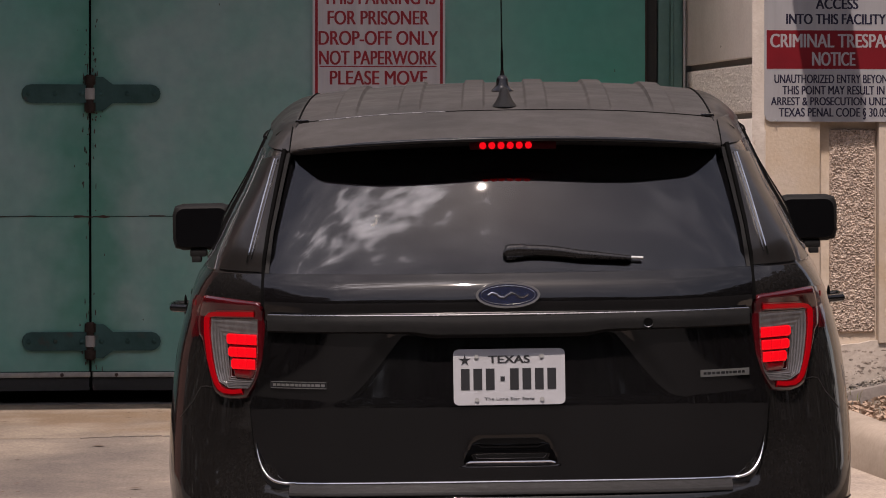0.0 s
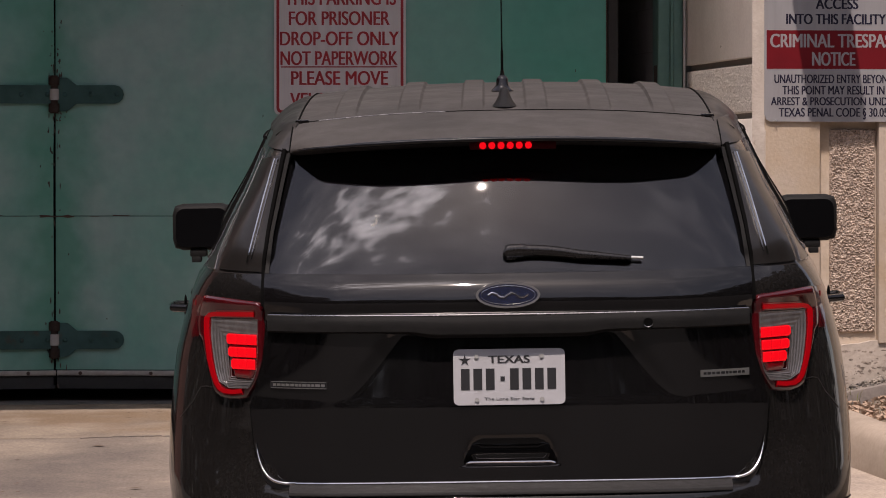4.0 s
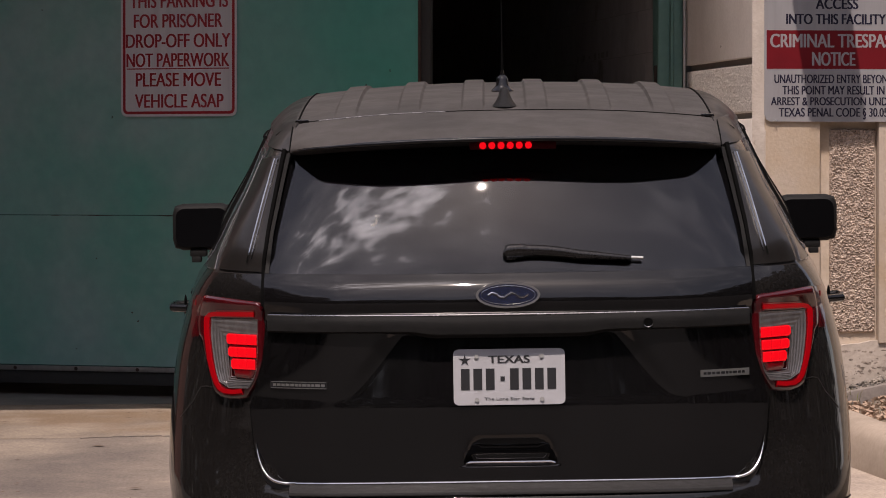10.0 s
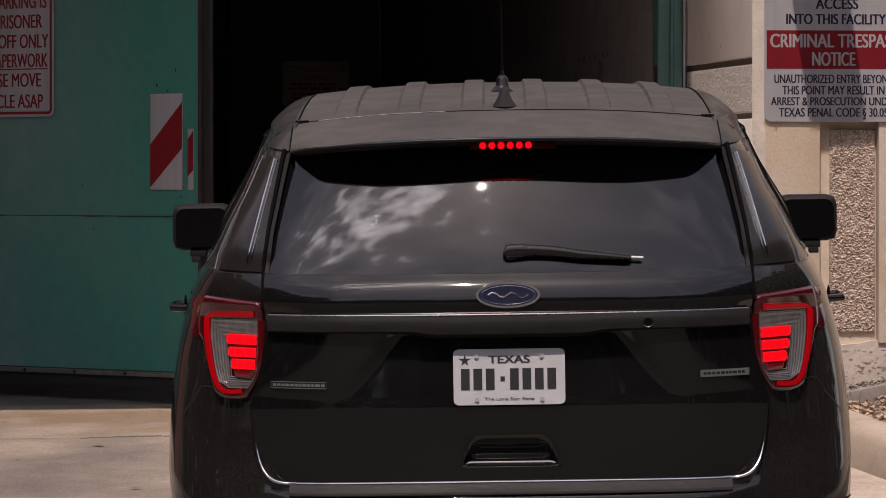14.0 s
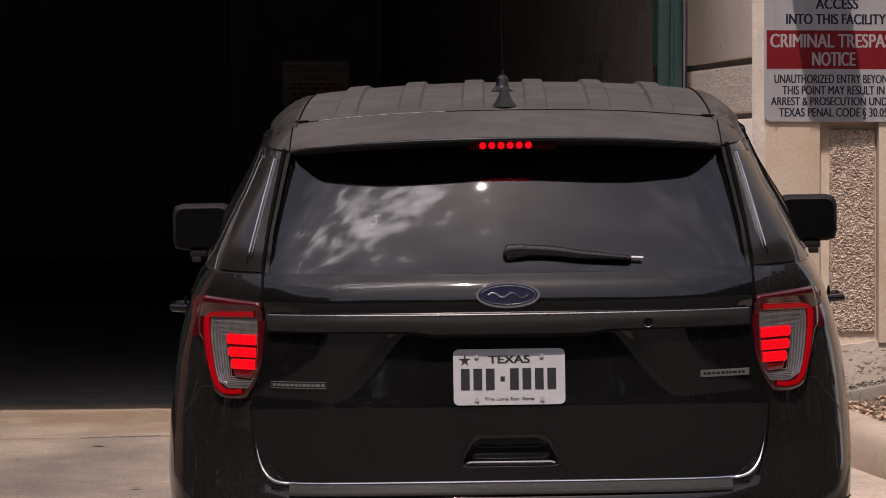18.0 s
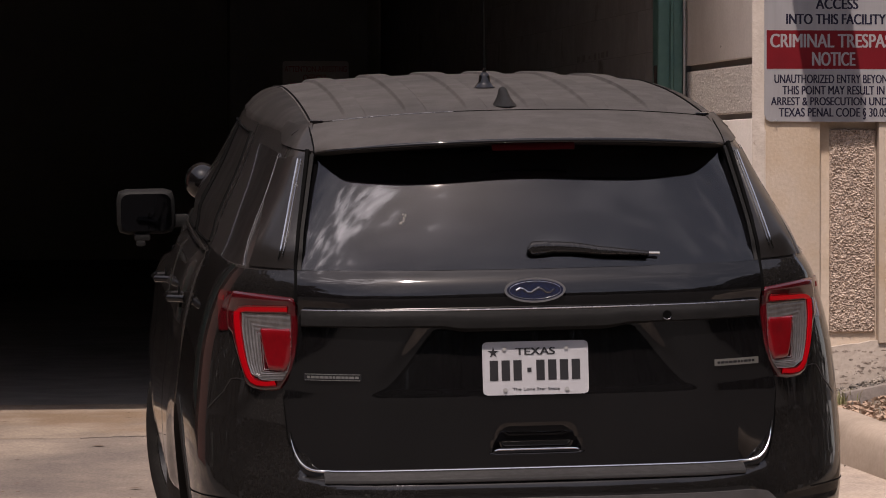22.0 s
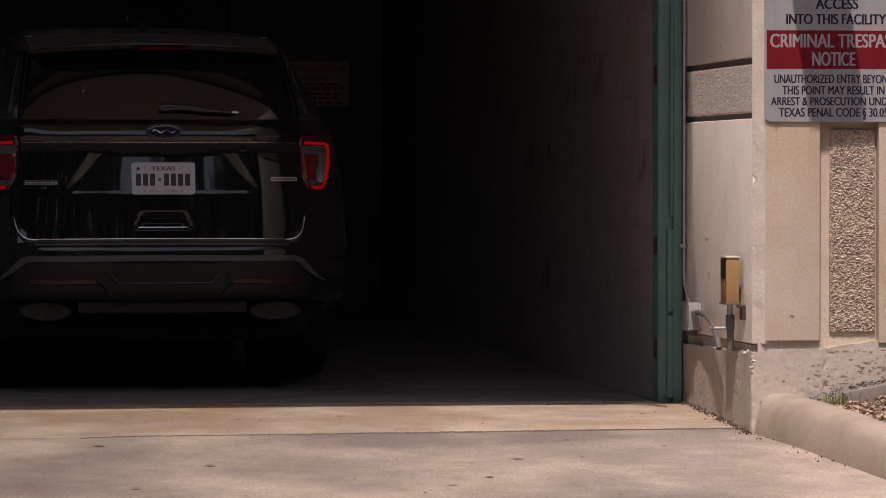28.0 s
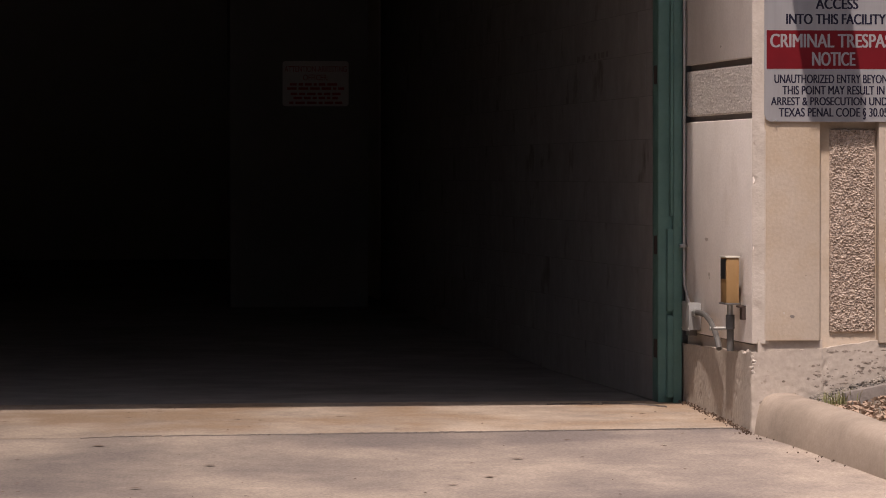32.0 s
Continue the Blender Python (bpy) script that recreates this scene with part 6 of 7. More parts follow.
    em = part("emblem", bm, CHROME, gate, "oval chrome-rimmed blue emblem")
    bm = bmesh.new()
    prism(bm, [(0.081 * math.cos(2 * math.pi * i / 40), 1.228 + 0.030 * math.sin(2 * math.pi * i / 40)) for i in range(40)], -0.0225, -0.015)
    part("emblem_field", bm, NAVY, em)
    bm = bmesh.new()
    tube(bm, [(-0.055 + 0.011 * k, -0.0225, 1.228 + 0.007 * math.sin(k * 1.3)) for k in range(11)], 0.0026, 6)
    part("emblem_stroke", bm, CHROME, em)
    bm = bmesh.new()
    tube(bm, [(0.074 * math.cos(2 * math.pi * k / 40), -0.0225, 1.228 + 0.0255 * math.sin(2 * math.pi * k / 40)) for k in range(41)], 0.0009, 6)
    part("emblem_ring", bm, CHROME, em)
    # badges as plain bars
    for x0, x1, z, m, lab in ((-0.652, -0.496, 0.983, INK, "small dark badge"), (0.520, 0.655, 1.000, STEEL, "small bright badge")):
        bm = bmesh.new()
        bp = ([(x0, z - 0.0095), (x1, z - 0.0095)], [(x1, z - 0.0095), (x1, z + 0.0095)], [(x0, z + 0.0095), (x1, z + 0.0095)], [(x0, z - 0.0095), (x0, z + 0.0095)])
        rear_patch(bm, bp, 8, 2, 0.013, 0.008)
        bd = part("badge", bm, m, gate, lab)
        bm = bmesh.new()
        x = x0 + 0.008
        rb = random.Random(3)
        while x < x1 - 0.012:
            d = rb.uniform(0.006, 0.013)
            c = ([(x, z - 0.0034), (x + d, z - 0.0034)], [(x + d, z - 0.0034), (x + d, z + 0.0034)], [(x, z + 0.0034), (x + d, z + 0.0034)], [(x, z - 0.0034), (x, z + 0.0034)])
            rear_patch(bm, c, 1, 1, 0.0145, 0.003)
            x += d + 0.003
        part("badge_bars", bm, STEEL if x0 < 0 else INK, bd)
        if x0 < 0:
            bm = bmesh.new()
            for zz in (z - 0.0085, z + 0.0085):
                strip(bm, [(x0 + 0.002, zz), (x1 - 0.002, zz)], 0.0016, 0.0145, 0.003)
            part("badge_rim", bm, STEEL, bd)

    # number plate
    bm = bmesh.new()
    bowed_plate(bm, 0.305, 0.153, 0.014, 0, 1.002, -0.016, 0.004, 0.0)
    pl = part("number_plate", bm, PLATE, gate, "white number plate with black characters")
    # it leans forward at the top
    pl.matrix_local = Matrix.Translation((0, 0.0, 0.922)) @ Matrix.Rotation(radians(-7.0), 4, "X") @ Matrix.Translation((0, 0, -0.922))
    lettering("TEXAS", 0.112, 0.0215, 0, 1.040, -0.0165, INK, pl, 0.0008, bold=0.0011)
    lettering("The Lone Star State", 0.136, 0.0085, 0.0, 0.938, -0.0165, INK, pl, 0.0006)
    for cx in (-0.120, -0.086, -0.052, 0.014, 0.048, 0.082, 0.116):
        bm = bmesh.new()
        box(bm, cx - 0.012, cx + 0.012, -0.0172, -0.0165, 0.967, 1.025, 0)
        part("character_bar", bm, INK, pl)
    bm = bmesh.new()
    star = [((0.017 if i % 2 == 0 else 0.006) * math.sin(i * math.pi / 5) - 0.121, 1.048 + (0.017 if i % 2 == 0 else 0.006) * math.cos(i * math.pi / 5)) for i in range(10)]
    prism(bm, star, -0.0172, -0.0165)
    part("star", bm, INK, pl)
    bm = bmesh.new()
    box(bm, -0.024, -0.012, -0.0172, -0.0165, 0.990, 1.003)
    part("state_mark", bm, INK, pl)
    for cx, z in ((-0.089, 1.058), (0.089, 1.058), (-0.089, 0.940), (0.089, 0.940)):
        bm = bmesh.new()
        tube(bm, [(cx, -0.020, z), (cx, -0.0165, z)], 0.006, 12)
        part("plate_screw", bm, GREYBOX, pl)
    # bright lip of the grip recess
    bm = bmesh.new()
    tube(bm, [(-0.121, -0.0085, 0.7665), (-0.112, -0.0115, 0.7705), (0.112, -0.0115, 0.7705), (0.121, -0.0085, 0.7665)], 0.0032, 8)
    part("grip_edge", bm, CHROME, gate, "bright grip edge")

    # wiper
    bm = bmesh.new()

    def wip(u, v):
        x = -0.012 + 0.352 * u
        h = (0.0125 * (1 - u * u) + 0.0075 + (0.0035 if u < 0.17 else 0.0)) * min(1.0, (u / 0.035 + 0.02) ** 0.5)
        z = 1.339 + 0.006 * math.sin(min(1.0, u / 0.6) * math.pi) - 0.020 * u ** 1.5
        a = 2 * math.pi * v
        return Vector((x, rear(x, z) - 0.024 + 0.012 * math.sin(a), z + h * math.cos(a) * 0.9))
    grid(bm, wip, 60, 14)
    wp = part("rear_wiper", bm, BODYPAINT, car, "black rear wiper", smooth=50)
    bm = bmesh.new()
    tube(bm, [(0.334, rear(0.336, 1.32) - 0.022, 1.321), (0.372, rear(0.36, 1.32) - 0.022, 1.319)], 0.0045, 8)
    part("wiper_tip", bm, STEEL, wp)
    bm = bmesh.new()
    tube(bm, [(0.015, rear(0, 1.33) - 0.025, 1.336), (0.015, rear(0, 1.33) + 0.02, 1.336)], 0.014, 14)
    part("wiper_base", bm, TRIM, wp)

    # bumper: painted upper part, step pad, grained lower fascia, lamps, tips
    bm = bmesh.new()

    def pad(u, v):
        x = -0.608 + 1.216 * u
        zz = 0.714 - 0.022 * v - 0.004 * (abs(x) / 0.6) ** 2
        yy = rear(x, 0.72) - 0.012 - 0.058 * min(1.0, v * 1.3)
        return Vector((x, yy, zz if v < 0.63 else zz - 0.012 * (v - 0.63)))
    shell(bm, pad, 40, 8, (0, 0.02, -0.01))
    sp = part("step_pad", bm, STEP, car, "grey bumper step pad", smooth=40)
    bm = bmesh.new()
    tube(bm, [(x, rear(x, 0.72) - 0.014, 0.716 - 0.004 * (abs(x) / 0.6) ** 2) for x in np.linspace(-0.606, 0.606, 30)], 0.0035, 8)
    part("pad_edge", bm, CHROME, sp, "bright step edge")
    bm = bmesh.new()

    def fascia(u, v):
        x = -0.715 + 1.43 * u
        top = 0.622 if abs(x) < 0.64 else 0.622 - 0.9 * (abs(x) - 0.64)
        z = 0.425 + (top - 0.425) * v
        e = 0.0
        if abs(x) < 0.27 and 0.50 < z:
            e = 0.014 * min(1, (0.27 - abs(x)) / 0.03) * min(1, (z - 0.50) / 0.008)
        return Vector((x, rear(x, z) - 0.018 * min(1.0, (0.715 - abs(x)) / 0.07) + e + 0.012 * max(0, (v - 0.9) / 0.1), z))
    shell(bm, fascia, 80, 26, (0, 0.05, 0))
    fa = part("lower_fascia", bm, FASCIA, car, "grained black lower bumper", smooth=50)
    bm = bmesh.new()
    pts = [(-0.80, 0.515), (-0.76, 0.528), (-0.725, 0.553), (-0.69, 0.585), (-0.655, 0.612), (-0.62, 0.622), (-0.3, 0.624), (0.0, 0.626), (0.3, 0.624), (0.62, 0.622), (0.655, 0.612), (0.69, 0.585), (0.725, 0.553), (0.76, 0.528), (0.80, 0.515)]
    strip(bm, pts, 0.026, 0.022, 0.03, 0.22)
    part("fascia_lip", bm, SATIN, fa, "satin lip, lightened as its highlight")
    for s in (-1, 1):
        bm = bmesh.new()
        rf = ([(0.325, 0.508), (0.63, 0.506)], [(0.63, 0.506), (0.625, 0.524)], [(0.34, 0.526), (0.625, 0.524)], [(0.325, 0.508), (0.34, 0.526)])
        rear_patch(bm, mirrored(rf, s), 16, 3, 0.022, 0.01)
        part("reflector_strip", bm, REFLEX, fa, "dark red bumper reflector")
        bm = bmesh.new()

        def pipe(u, v):
            a = 2 * math.pi * u
            k = (1.0, 1.0, 0.94, 0.90, 0.001)[min(4, int(v * 4.999))]
            yy = (0.40, 0.062, 0.058, 0.068, 0.070)[min(4, int(v * 4.999))]
            return Vector((s * 0.552 + 0.124 * k * math.cos(a), yy, 0.384 - 0.10 * max(0.0, 0.2 - yy) + 0.045 * k * math.sin(a)))
        grid(bm, pipe, 36, 4)
        part("exhaust_tip", bm, DUSTYTIP, fa, "dusty oval exhaust tip", smooth=50)
        bm = bmesh.new()
        tube(bm, [(s * 0.66, 0.42, 0.365), (s * 0.62, 0.40, 0.365), (s * 0.22, 0.40, 0.365), (s * 0.18, 0.42, 0.365)], 0.055, 18)
        part("silencer", bm, SOOT, fa, "sooty exhaust silencer", smooth=50)
        bm = bmesh.new()
        tube(bm, [(s * 0.30, rear(0.3, 0.54) - 0.024, 0.545), (s * 0.30, rear(0.3, 0.54), 0.545)], 0.009, 12)
        part("parking_sensor", bm, TRIM, fa)
        # bumper side joint and gate gap
        bm = bmesh.new()
        curve = spline([(0.590, 0.7115), (0.622, 0.7115), (0.648, 0.7185), (0.670, 0.734), (0.686, 0.759), (0.696, 0.790), (0.701, 0.822)], 5)
        tube(bm, [(s * x, rear(x, z) - 0.0145, z) for x, z in curve], [0.0052 * (1 - k / (len(curve) - 1)) ** 0.7 + 0.0008 for k in range(len(curve))], 10)
        part("gate_edge", bm, CHROME, car, "bright gate edge", smooth=60)
        bm = bmesh.new()
        curve = spline([(0.585, 0.697), (0.615, 0.6985), (0.643, 0.7045), (0.664, 0.718), (0.681, 0.740), (0.692, 0.770)], 5)
        tube(bm, [(s * x, rear(x, z) - 0.004 + 0.010 * k / (len(curve) - 1), z) for k, (x, z) in enumerate(curve)], [0.0135 * (1 - k / (len(curve) - 1)) ** 0.6 + 0.001 for k in range(len(curve))], 14)
        part("gate_sill_corner", bm, STEP, car, "grey satin sill beside the gate", smooth=60)
        bm = bmesh.new()
        strip(bm, [(s * x, z) for x, z in [(0.700, 0.785), (0.707, 0.83), (0.714, 0.925)]], 0.003, 0.006, 0.01)
        part("gate_gap", bm, GAP, car)
    bm = bmesh.new()
    tube(bm, [(x, rear(x, z) - 0.020, z) for x, z in ((-0.262, 0.552), (-0.250, 0.540), (-0.228, 0.515), (-0.215, 0.507), (-0.1, 0.5075), (0.1, 0.5075), (0.215, 0.507), (0.228, 0.515), (0.250, 0.540), (0.262, 0.552))], 0.0026, 8)
    part("recess_edge", bm, SATIN, fa, "satin edge of the bumper recess, lightened as its highlight")
    for s in (-1, 1):
        bm = bmesh.new()
        tube(bm, [(s * x, rear(x, z) - 0.019, z) for x, z in ((0.262, 0.44), (0.275, 0.455), (0.300, 0.492), (0.316, 0.503), (0.45, 0.503), (0.63, 0.500))], 0.003, 8)
        part("tip_surround", bm, GAP, fa)
        # joint drawn as a pale strip, for the sun caught on its edge
        bm = bmesh.new()
        strip(bm, [(s * x, z) for x, z in [(0.826, 0.966), (0.845, 0.968), (0.860, 0.965), (0.870, 0.948), (0.882, 0.925), (0.905, 0.898), (0.925, 0.872)]], 0.0022, 0.0015, 0.004)
        part("bumper_joint", bm, STEP, car, "fine bumper joint drawn pale as its sunlit edge")
    bm = bmesh.new()
    box(bm, -0.62, 0.62, 0.13, 0.5, 0.30, 0.42, 0.03)
    part("underbody", bm, GAP, car)
    bm = bmesh.new()
    box(bm, -0.41, 0.41, 0.02, 0.3, 0.36, 0.43, 0.02)
    part("rear_valance", bm, FASCIA, car)

    bls = [tail_lamp(car, s) for s in (-1, 1)]

    # flanks: glass, door joints, handles, arch lips, mirrors
    for s in (-1, 1):
        for name, p in (("quarter_window", ([(0.29, 1.292), (0.70, 1.290)], [(0.70, 1.290), (1.14, 1.600)], [(0.60, 1.598), (1.14, 1.600)], [(0.29, 1.292), (0.60, 1.598)])),
                        ("rear_door_window", ([(1.26, 1.292), (1.80, 1.287)], [(1.80, 1.287), (1.99, 1.622)], [(1.50, 1.618), (1.99, 1.622)], [(1.26, 1.292), (1.50, 1.618)])),
                        ("front_door_window", ([(1.95, 1.285), (3.30, 1.275)], [(3.30, 1.275), (2.85, 1.60)], [(2.14, 1.620), (2.85, 1.60)], [(1.95, 1.285), (2.14, 1.620)]))):
            bm = bmesh.new()
            side_patch(bm, p, 14, 12, 0.0025, 0.008, s)
            gw = part(name, bm, SIDEGLASS, car, "dusty dark side glass", smooth=60)
            for edge in ((p[0], p[1], p[3]) if name == "quarter_window" else (p[0], p[1], p[2], p[3])):
                bm = bmesh.new()
                pts = [Vector(edge[0]).lerp(Vector(edge[-1]), t / 10) for t in range(11)]
                if edge is p[3] and name != "quarter_window":
                    tube(bm, [(s * (side(e.x, e.y) - 0.001), e.x - 0.005, e.y) for e in pts], 0.0065, 8)
                else:
                    tube(bm, [(s * (side(e.x, e.y) + 0.006), e.x, e.y) for e in pts], 0.0008 if name == "quarter_window" else 0.0035, 6)
                part("window_moulding", bm, GLEAM if name == "quarter_window" else GAP, gw)
        # door skins and front wing, with a shoulder, a hollow below the handles and a swelling foot
        def swell(z):
            f = lambda t: max(0.0, min(1.0, t)) ** 2 * (3 - 2 * max(0.0, min(1.0, t)))
            return 0.010 + 0.016 * f((z - 0.94) / 0.11) + 0.020 * f((0.88 - z) / 0.32) - 0.020 * f((z - 1.215) / 0.05)

        doors = []
        for name, lab, p in (("rear_door", "black rear door", ([(1.58, 0.47), (1.85, 0.47), (2.081, 0.47)], [(2.081, 0.47), (2.081, 0.9), (2.081, 1.266)], [(1.215, 1.268), (1.6, 1.268), (2.081, 1.266)],
                                                              [(1.58, 0.47), (1.55, 0.60), (1.45, 0.74), (1.30, 0.86), (1.225, 0.95), (1.20, 1.05), (1.20, 1.16), (1.215, 1.268)])),
                             ("front_door", "black front door", ([(2.086, 0.47), (3.27, 0.47)], [(3.27, 0.47), (3.25, 0.9), (3.22, 1.256)], [(2.086, 1.266), (3.22, 1.256)], [(2.086, 0.47), (2.086, 0.9), (2.086, 1.266)])),
                             ("front_wing", "black front wing", ([(3.282, 0.47), (3.47, 0.50), (3.56, 0.64), (3.72, 0.77), (3.95, 0.825), (4.18, 0.77), (4.34, 0.64), (4.42, 0.50)], [(4.42, 0.50), (4.50, 0.80), (4.42, 1.0)],
                                                                 [(3.235, 1.20), (3.6, 1.125), (4.0, 1.06), (4.42, 1.0)], [(3.282, 0.47), (3.262, 0.9), (3.235, 1.20)]))):
            bm = bmesh.new()

            def skin(u, v, k):
                q = coons(p, u, v)
                d = min(u, 1 - u, v, 1 - v)
                fade = 1.0
                if name == "rear_door":
                    t = min(1.0, u / 0.35)
                    fade = 0.22 + 0.78 * t * t * (3 - 2 * t)
                return Vector((s * (side(q.x, q.y) + swell(q.y) * fade * min(1.0, 0.7 + d / 0.03) - 0.02 * k), q.x, q.y))
            shell2(bm, skin, 26, 44)
            doors.append(part(name, bm, DOORPAINT, car, lab, smooth=50))
        # shut line of the rear door, bumper joint and the crease under it
        for line in ([(1.42, 1.645), (1.39, 1.61), (1.35, 1.568), (1.242, 1.396), (1.19, 1.28)],
                     [(0.66, 0.600), (0.58, 0.602), (0.45, 0.612), (0.28, 0.620), (0.20, 0.620), (0.165, 0.619)],
                     [(0.46, 0.545), (0.44, 0.522), (0.405, 0.505), (0.33, 0.511), (0.265, 0.517), (0.20, 0.523), (0.145, 0.528)]):
            bm = bmesh.new()
            fine = [Vector(a).lerp(Vector(b), k / 5) for a, b in zip(line, line[1:]) for k in range(5)] + [Vector(line[-1])]
            tube(bm, [(s * (side(q.x, q.y) - 0.0005), q.x, q.y) for q in fine], 0.0026, 6)
            part("panel_joint", bm, GAP, car)
        for y in (1.34, 2.44):
            bm = bmesh.new()
            z = 1.115 if y < 2 else 1.085
            x = side(y, z) + swell(z)
            cup = bmesh.new()
            r = bmesh.ops.create_uvsphere(cup, u_segments=18, v_segments=10, radius=1.0)
            for q in r["verts"]:
                q.co = Vector((s * (x + 0.0015) + q.co.x * 0.004, y + q.co.y * 0.055, z + q.co.z * 0.036))
            part("handle_cup", cup, GAP, doors[0 if y < 2 else 1])
            tube(bm, [(s * (x - 0.01), y - 0.09, z), (s * (x + 0.035), y - 0.07, z + 0.002), (s * (x + 0.04), y, z + 0.003), (s * (x + 0.035), y + 0.07, z + 0.002), (s * (x - 0.01), y + 0.09, z)], 0.012, 10)
            part("door_handle", bm, PAINT, doors[0 if y < 2 else 1], "black door handle")
        bm = bmesh.new()
        tube(bm, [(s * (side(y, 1.274) + 0.007), y, 1.270) for y in np.linspace(1.24, 3.2, 24)], [0.004] + [0.009] * 22 + [0.005], 12)
        part("belt_moulding", bm, DOORPAINT, car, "dusty shoulder moulding under the windows", smooth=60)
        for yy in (1.09, 3.95):
            bm = bmesh.new()

            def lip(u, v):
                a = radians(-12 + 204 * u)
                r = 0.432 + 0.026 * v
                y, z = yy + r * math.cos(a), 0.372 + r * math.sin(a)
                return Vector((s * (side(y, max(z, 0.3)) + 0.007 - 0.005 * v), y, z))
            shell(bm, lip, 36, 3, (-s * 0.04, 0, 0))
            part("arch_lip", bm, TRIM, car, "black wheel-arch lip", smooth=50)
            bm = bmesh.new()
            tube(bm, [(s * 0.62, yy, 0.372), (s * 0.70, yy, 0.372)], 0.46, 30)
            part("arch_liner", bm, GAP, car)
        bm = bmesh.new()
        box(bm, s * 0.90 - 0.06, s * 0.90 + 0.06, 1.55, 3.5, 0.22, 0.33, 0.03)
        part("sill", bm, TRIM, car, "black sill panel")
        bm = bmesh.new()

        def cladding(u, v):
            y, z = 1.53 + 1.97 * u, 0.34 + 0.12 * v
            return Vector((s * (side(y, z) + 0.014 * math.sin(math.pi * min(1, v * 1.2 + 0.1))), y, z))
        shell(bm, cladding, 20, 6, (-s * 0.02, 0, 0))
        part("door_cladding", bm, TRIM, car, "black lower door cladding", smooth=50)
        # mirror
        bm = bmesh.new()
        box(bm, s * 1.026 - 0.101, s * 1.026 + 0.101, 3.03, 3.15, 1.186, 1.342, 0.035)
        mi = part("door_mirror", bm, TRIM, car, "black door mirror", smooth=60)
        bm = bmesh.new()
        prism(bm, [(s * 1.026 + x, 1.264 + z) for x, z in rounded(0.176, 0.130, 0.03)], 3.024, 3.03)
        part("mirror_glass", bm, MIRROR, mi)
        bm = bmesh.new()
        prism(bm, [(s * 1.052 + x, 1.300 + z) for x, z in rounded(0.06, 0.04, 0.015)], 3.021, 3.024)
        part("spot_mirror", bm, MIRROR, mi, "small convex mirror")
        bm = bmesh.new()
        box(bm, s * 0.93 - 0.06, s * 0.93 + 0.06, 3.08, 3.14, 1.205, 1.25, 0.015)
        part("mirror_arm", bm, TRIM, mi)
        bm = bmesh.new()
        box(bm, s * 1.04 - 0.028, s * 1.04 + 0.028, 3.03, 3.10, 1.165, 1.19, 0.006)
        box(bm, s * 1.046 - 0.016, s * 1.046 + 0.016, 3.028, 3.09, 1.146, 1.166, 0.004)
        part("mirror_lamp", bm, TRIM, mi, "small lamp under the mirror")
        # spot lamp on the windscreen pillar
    bm = bmesh.new()
    r = bmesh.ops.create_uvsphere(bm, u_segments=24, v_segments=14, radius=0.078)
    for v in r["verts"]:
        v.co = Vector((v.co.x * 0.82 - 0.815, v.co.y + 3.36, v.co.z * 0.85 + 1.35))
    sl = part("pillar_spot_lamp", bm, PAINT, car, "black round pillar spot lamp", smooth=60)
    bm = bmesh.new()
    tube(bm, [(-0.81, 3.36, 1.29), (-0.81, 3.35, 1.275), (-0.74, 3.34, 1.27)], 0.014, 10)
    part("spot_lamp_arm", bm, CHROME, sl, "bright lamp arm")
    # front push bar, seen past the left flank
    bm = bmesh.new()
    for s in (-1, 1):
        tube(bm, [(s * 0.66, 4.85, 0.60), (s * 0.84, 5.02, 0.58), (s * 0.875, 5.06, 0.64), (s * 0.88, 5.06, 0.85), (s * 0.86, 5.04, 0.98), (s * 0.7, 5.0, 1.03)], 0.02, 10)
    tube(bm, [(-0.7, 5.0, 1.03), (0.7, 5.0, 1.03)], 0.02, 10)
    part("push_bar", bm, PAINT, car, "black tubular push bar")
    # aerials
    bm = bmesh.new()

    def fin(u, v):
        a = 2 * math.pi * u
        r = max(0.03, 1 - max(0.0, (v - 0.78) / 0.22) ** 2.2) ** 0.5
        w = (0.0125 + 0.0235 * (1 - v) ** 2.0) * r
        return Vector((w * math.cos(a), 0.75 + (0.018 + 0.080 * (1 - v)) * r * math.sin(a) + 0.05 * v, 1.722 + 0.054 * v))
    grid(bm, fin, 24, 20)
    part("fin_aerial", bm, TRIM, car, "black fin aerial", smooth=60)
    bm = bmesh.new()
    tube(bm, [(-0.004, 1.30, z) for z in (1.738, 1.754, 1.762, 1.770, 1.788, 1.796, 1.800, 1.815)], [0.035, 0.034, 0.026, 0.0195, 0.0175, 0.013, 0.007, 0.0045], 18)
    aer = part("whip_base", bm, PAINT, car, "black aerial base")
    bm = bmesh.new()
    tube(bm, [(-0.004, 1.30, 1.80), (-0.004, 1.30, 1.87), (-0.004, 1.30, 1.88), (-0.004, 1.30, 2.4)], [0.0042, 0.0040, 0.0024, 0.0013], 8)
    part("whip_aerial", bm, GAP, aer, "thin whip aerial")
    # roof-rail bolts and dark cabin
    bm = bmesh.new()
    box(bm, -0.60, 0.60, 0.75, 2.3, 0.7, 1.30, 0.05)
    part("cabin", bm, CABIN, car)

    wheels = [wheel(car, s * xx, yy, s) for s in (-1, 1) for xx, yy in ((0.82, 1.09), (0.80, 3.95))]
    return car, wheels, bls, hl


# ---- build ----
ground_sheet()
woods()
driveway()
kerb()
planting_bed()
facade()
wall_services()
trespass_sign()
garage()
lead = door_panel("door_1", "teal folding steel door panel with a parking notice", True)
trail = door_panel("door_2", "teal folding steel door panel with heavy hinges", False)
car, wheels, brake_lights, high_light = police_car()
block_wall()


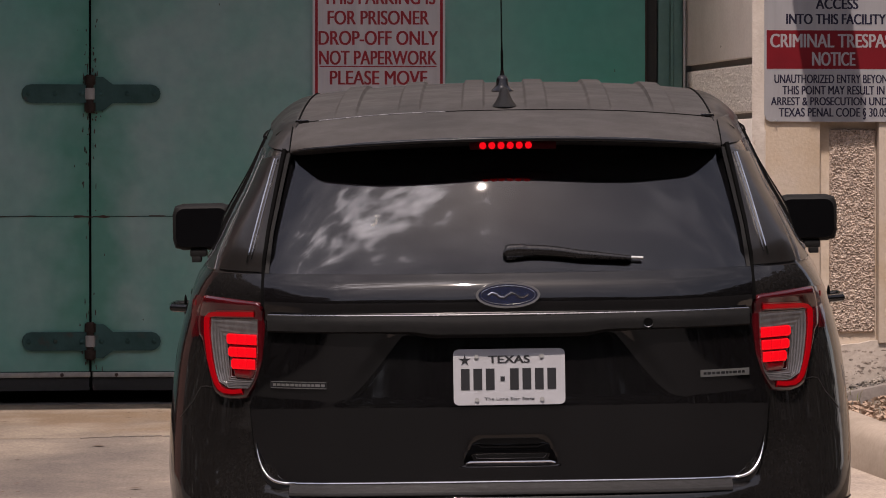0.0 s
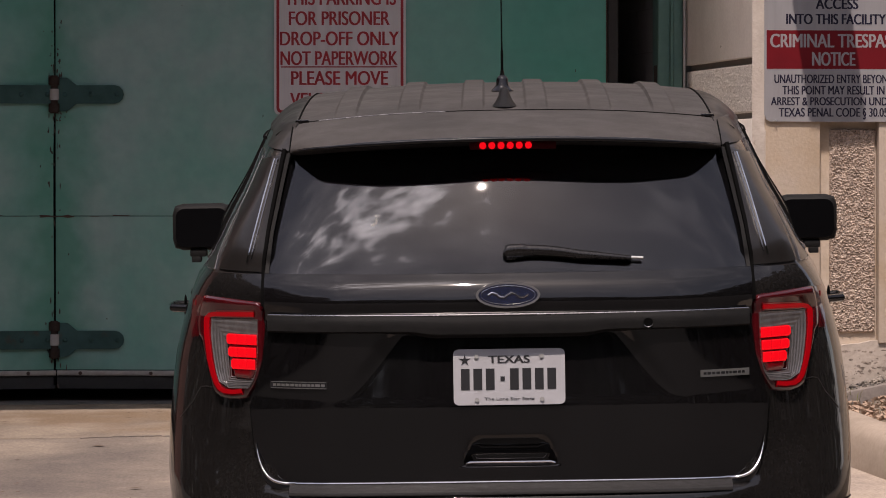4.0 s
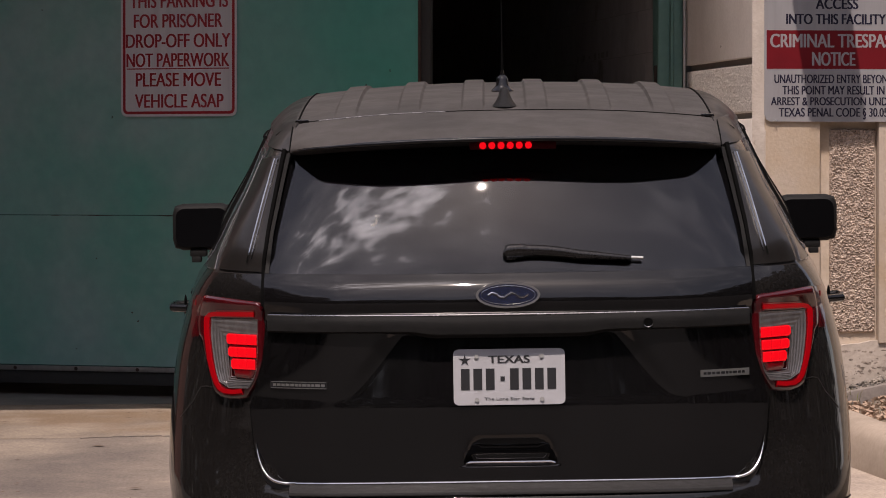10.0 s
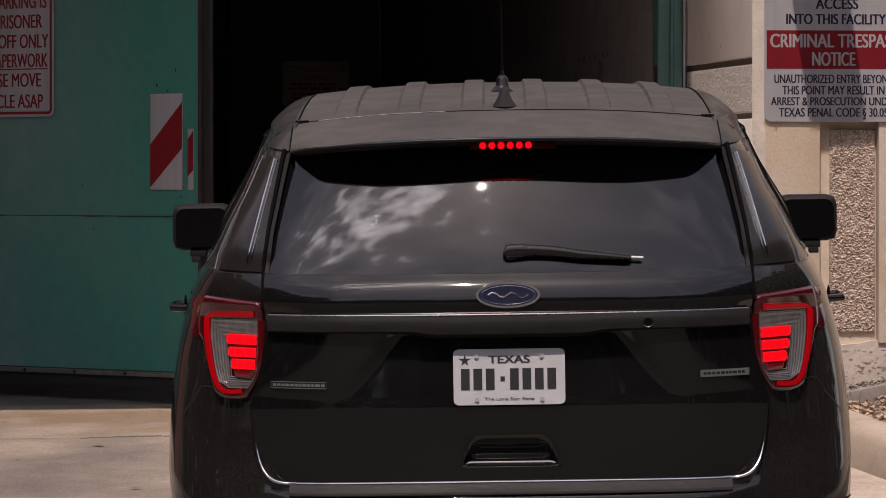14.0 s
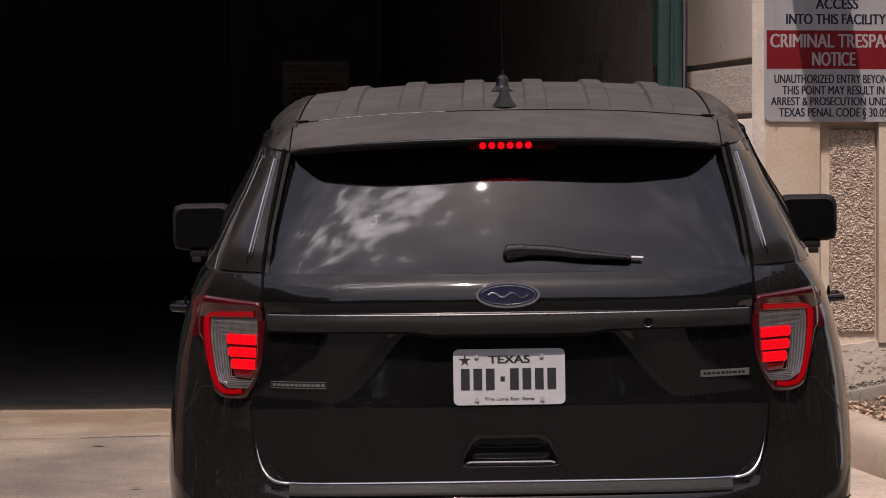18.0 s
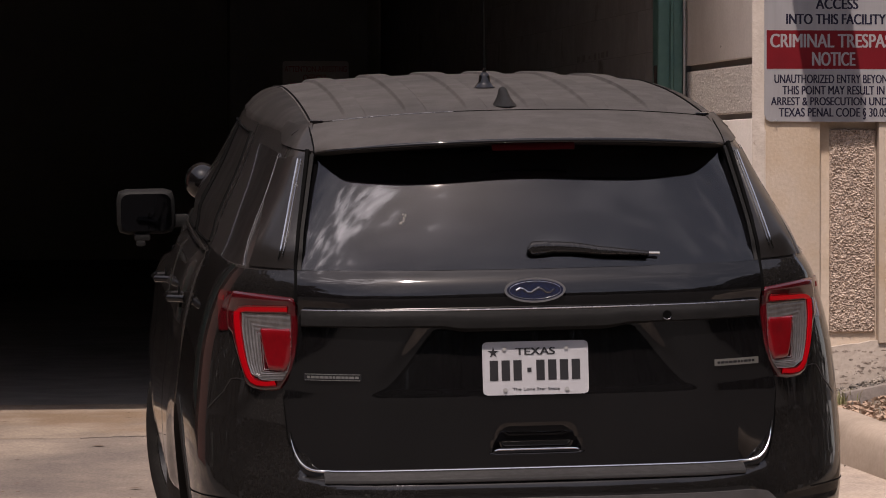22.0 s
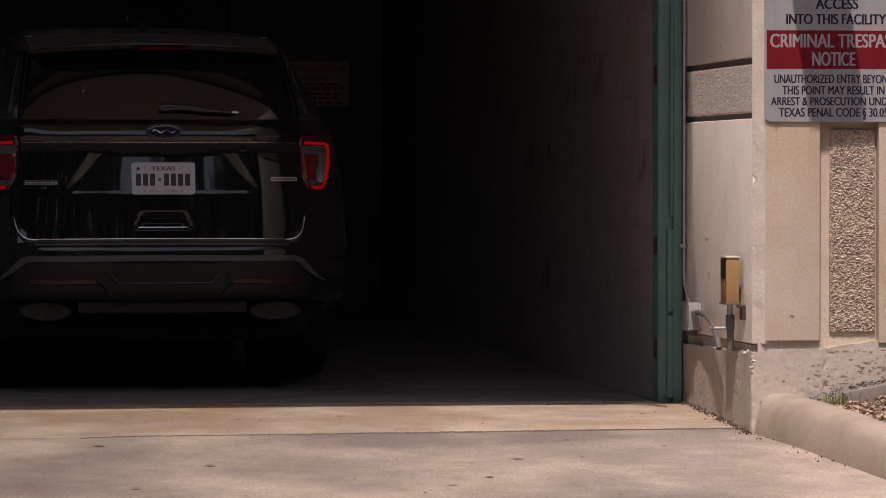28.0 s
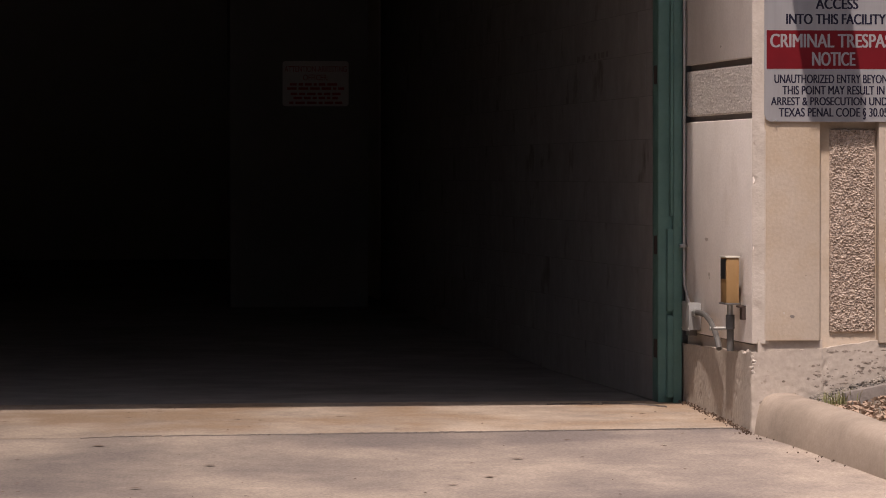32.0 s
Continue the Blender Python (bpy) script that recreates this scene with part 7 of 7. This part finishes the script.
# ---- movement ----
# seconds, x, y, height, turn, nose up, lean
DRIVE = [(0, 0.197, 12.594, -0.503, -0.6, 2.42, 0.89), (20.0, 0.197, 12.594, -0.503, -0.6, 2.42, 0.89), (20.2, 0.199, 12.605, -0.504, -0.45, 2.45, 0.89),
         (20.5, 0.21, 12.668, -0.510, 0.09, 2.68, 0.88), (21, 0.239, 12.829, -0.507, 1.9, 2.88, 0.98), (21.5, 0.266, 13.02, -0.505, 3.65, 3.15, 1.03),
         (22, 0.28, 13.224, -0.503, 5.25, 3.44, 1.2), (22.5, 0.28, 13.434, -0.502, 6.43, 3.72, 1.22), (23, 0.266, 13.678, -0.511, 7.26, 4.28, 1.14),
         (23.5, 0.233, 14.035, -0.501, 7.94, 4.58, 1.01), (24, 0.193, 14.421, -0.480, 8.67, 4.74, 0.69), (24.5, 0.142, 14.848, -0.442, 9.59, 4.61, 0.64),
         (25, 0.081, 15.343, -0.388, 10.77, 4.45, 0.45), (25.5, -0.011, 15.949, -0.327, 12.04, 4.04, 0.44), (26, -0.16, 16.72, -0.235, 12.6, 3.2, 0.38),
         (26.5, -0.37, 17.66, -0.135, 12.6, 2.1, 0.3), (27, -0.63, 18.75, -0.05, 12.2, 0.95, 0.25), (27.5, -0.929, 19.948, 0.009, 11.6, 0.15, 0.1),
         (28, -1.333, 21.90, 0.03, 11.3, 0.13, 0), (28.3, -1.606, 23.05, 0.045, 10.9, 0.15, 0), (28.6, -1.888, 24.285, 0.056, 10.4, 0.2, 0),
         (28.9, -2.196, 25.66, 0.081, 10.0, 0.3, 0), (29.2, -2.514, 27.185, 0.112, 9.7, 0.4, 0), (29.5, -2.86, 28.95, 0.134, 9.7, 0.5, 0),
         (29.8, -3.22, 30.9, 0.15, 9.8, 0.5, 0), (30.1, -3.621, 32.97, 0.178, 9.9, 0.5, 0), (30.4, -4.03, 35.0, 0.205, 9.9, 0.5, 0),
         (31, -4.45, 37.0, 0.225, 9.9, 0.4, 0), (31.5, -4.56, 37.55, 0.232, 9.9, 0.3, 0), (32, -4.58, 37.65, 0.233, 9.9, 0.3, 0)]


def car_pose(r):
    t, x, y, z, a, b, c = r
    return Matrix.Translation((x, y, z)) @ Matrix.Rotation(radians(a), 4, "Z") @ Matrix.Rotation(radians(b), 4, "X") @ Matrix.Rotation(radians(-c), 4, "Y")


# seconds, place of the leading edge along the track, fold angle
FOLD = [(0, 1145, 5.5), (0.5, 1144, 5.8), (1, 1140, 6.2), (2, 1125, 7.2), (3, 1104, 8.7), (3.5, 1091, 9.4), (4.5, 1061, 10.7), (5.5, 1025, 12.2), (6, 1004, 13.2), (7, 954, 17.2), (8, 893, 22.0),
        (9, 825, 26.5), (10, 749, 31), (11, 664, 35.2), (12, 572, 39.3), (13, 473, 43.3), (14, 363, 47.4), (14.5, 304, 49.6), (15.5, 185, 54), (16.6, 38, 59.5), (17, -18, 61.5), (18, -160, 67), (19, -300, 72.5), (20, -420, 77.5), (21, -490, 80.5), (22, -510, 81.5), (32, -510, 81.5)]


def motions():
    walk(car, [(r[0], car_pose(r)) for r in DRIVE])
    ts = [0.0] + [19.9 + 0.1 * i for i in range(122)]
    T = [r[0] for r in DRIVE]
    xs, ys = np.interp(ts, T, [r[1] for r in DRIVE]), np.interp(ts, T, [r[2] for r in DRIVE])
    roll = np.concatenate([[0], np.cumsum(np.hypot(np.diff(xs), np.diff(ys)))]) / 0.362
    steer = np.interp(ts, [0, 19.9, 20.6, 22.5, 24, 25.5, 27.5, 29, 32], [8, 8, 22, 16, 7, 9, -3, 0, 0])
    for w in wheels:
        x, y, z = w.location
        front = y > 2
        rows = []
        for t, a, st in zip(ts, roll, steer):
            m = Matrix.Translation((x, y, z)) @ Matrix.Rotation(radians(st) if front else 0.0, 4, "Z") @ Matrix.Rotation(-float(a), 4, "X")
            rows.append((t, m))
        walk(w, rows)
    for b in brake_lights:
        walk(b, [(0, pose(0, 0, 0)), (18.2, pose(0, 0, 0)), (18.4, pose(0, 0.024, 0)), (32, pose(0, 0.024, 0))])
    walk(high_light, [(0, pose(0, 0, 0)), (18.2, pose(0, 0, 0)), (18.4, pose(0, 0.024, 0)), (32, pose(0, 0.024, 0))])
    ca, sa = math.cos(radians(TURN)), math.sin(radians(TURN))
    one, two = [], []
    for t, px, fold in FOLD:
        a = (px - 784) / 8134
        u = (a * 21.3 - 1.121) / (ca - sa * a)
        th = radians(fold)
        one.append((t, B @ pose(u, 0.03, 0, 0, 0, -fold)))
        two.append((t, B @ pose(u - PANEL * math.cos(th), 0.03 + PANEL * math.sin(th), 0, 0, 0, fold)))
    walk(lead, one)
    walk(trail, two)


motions()
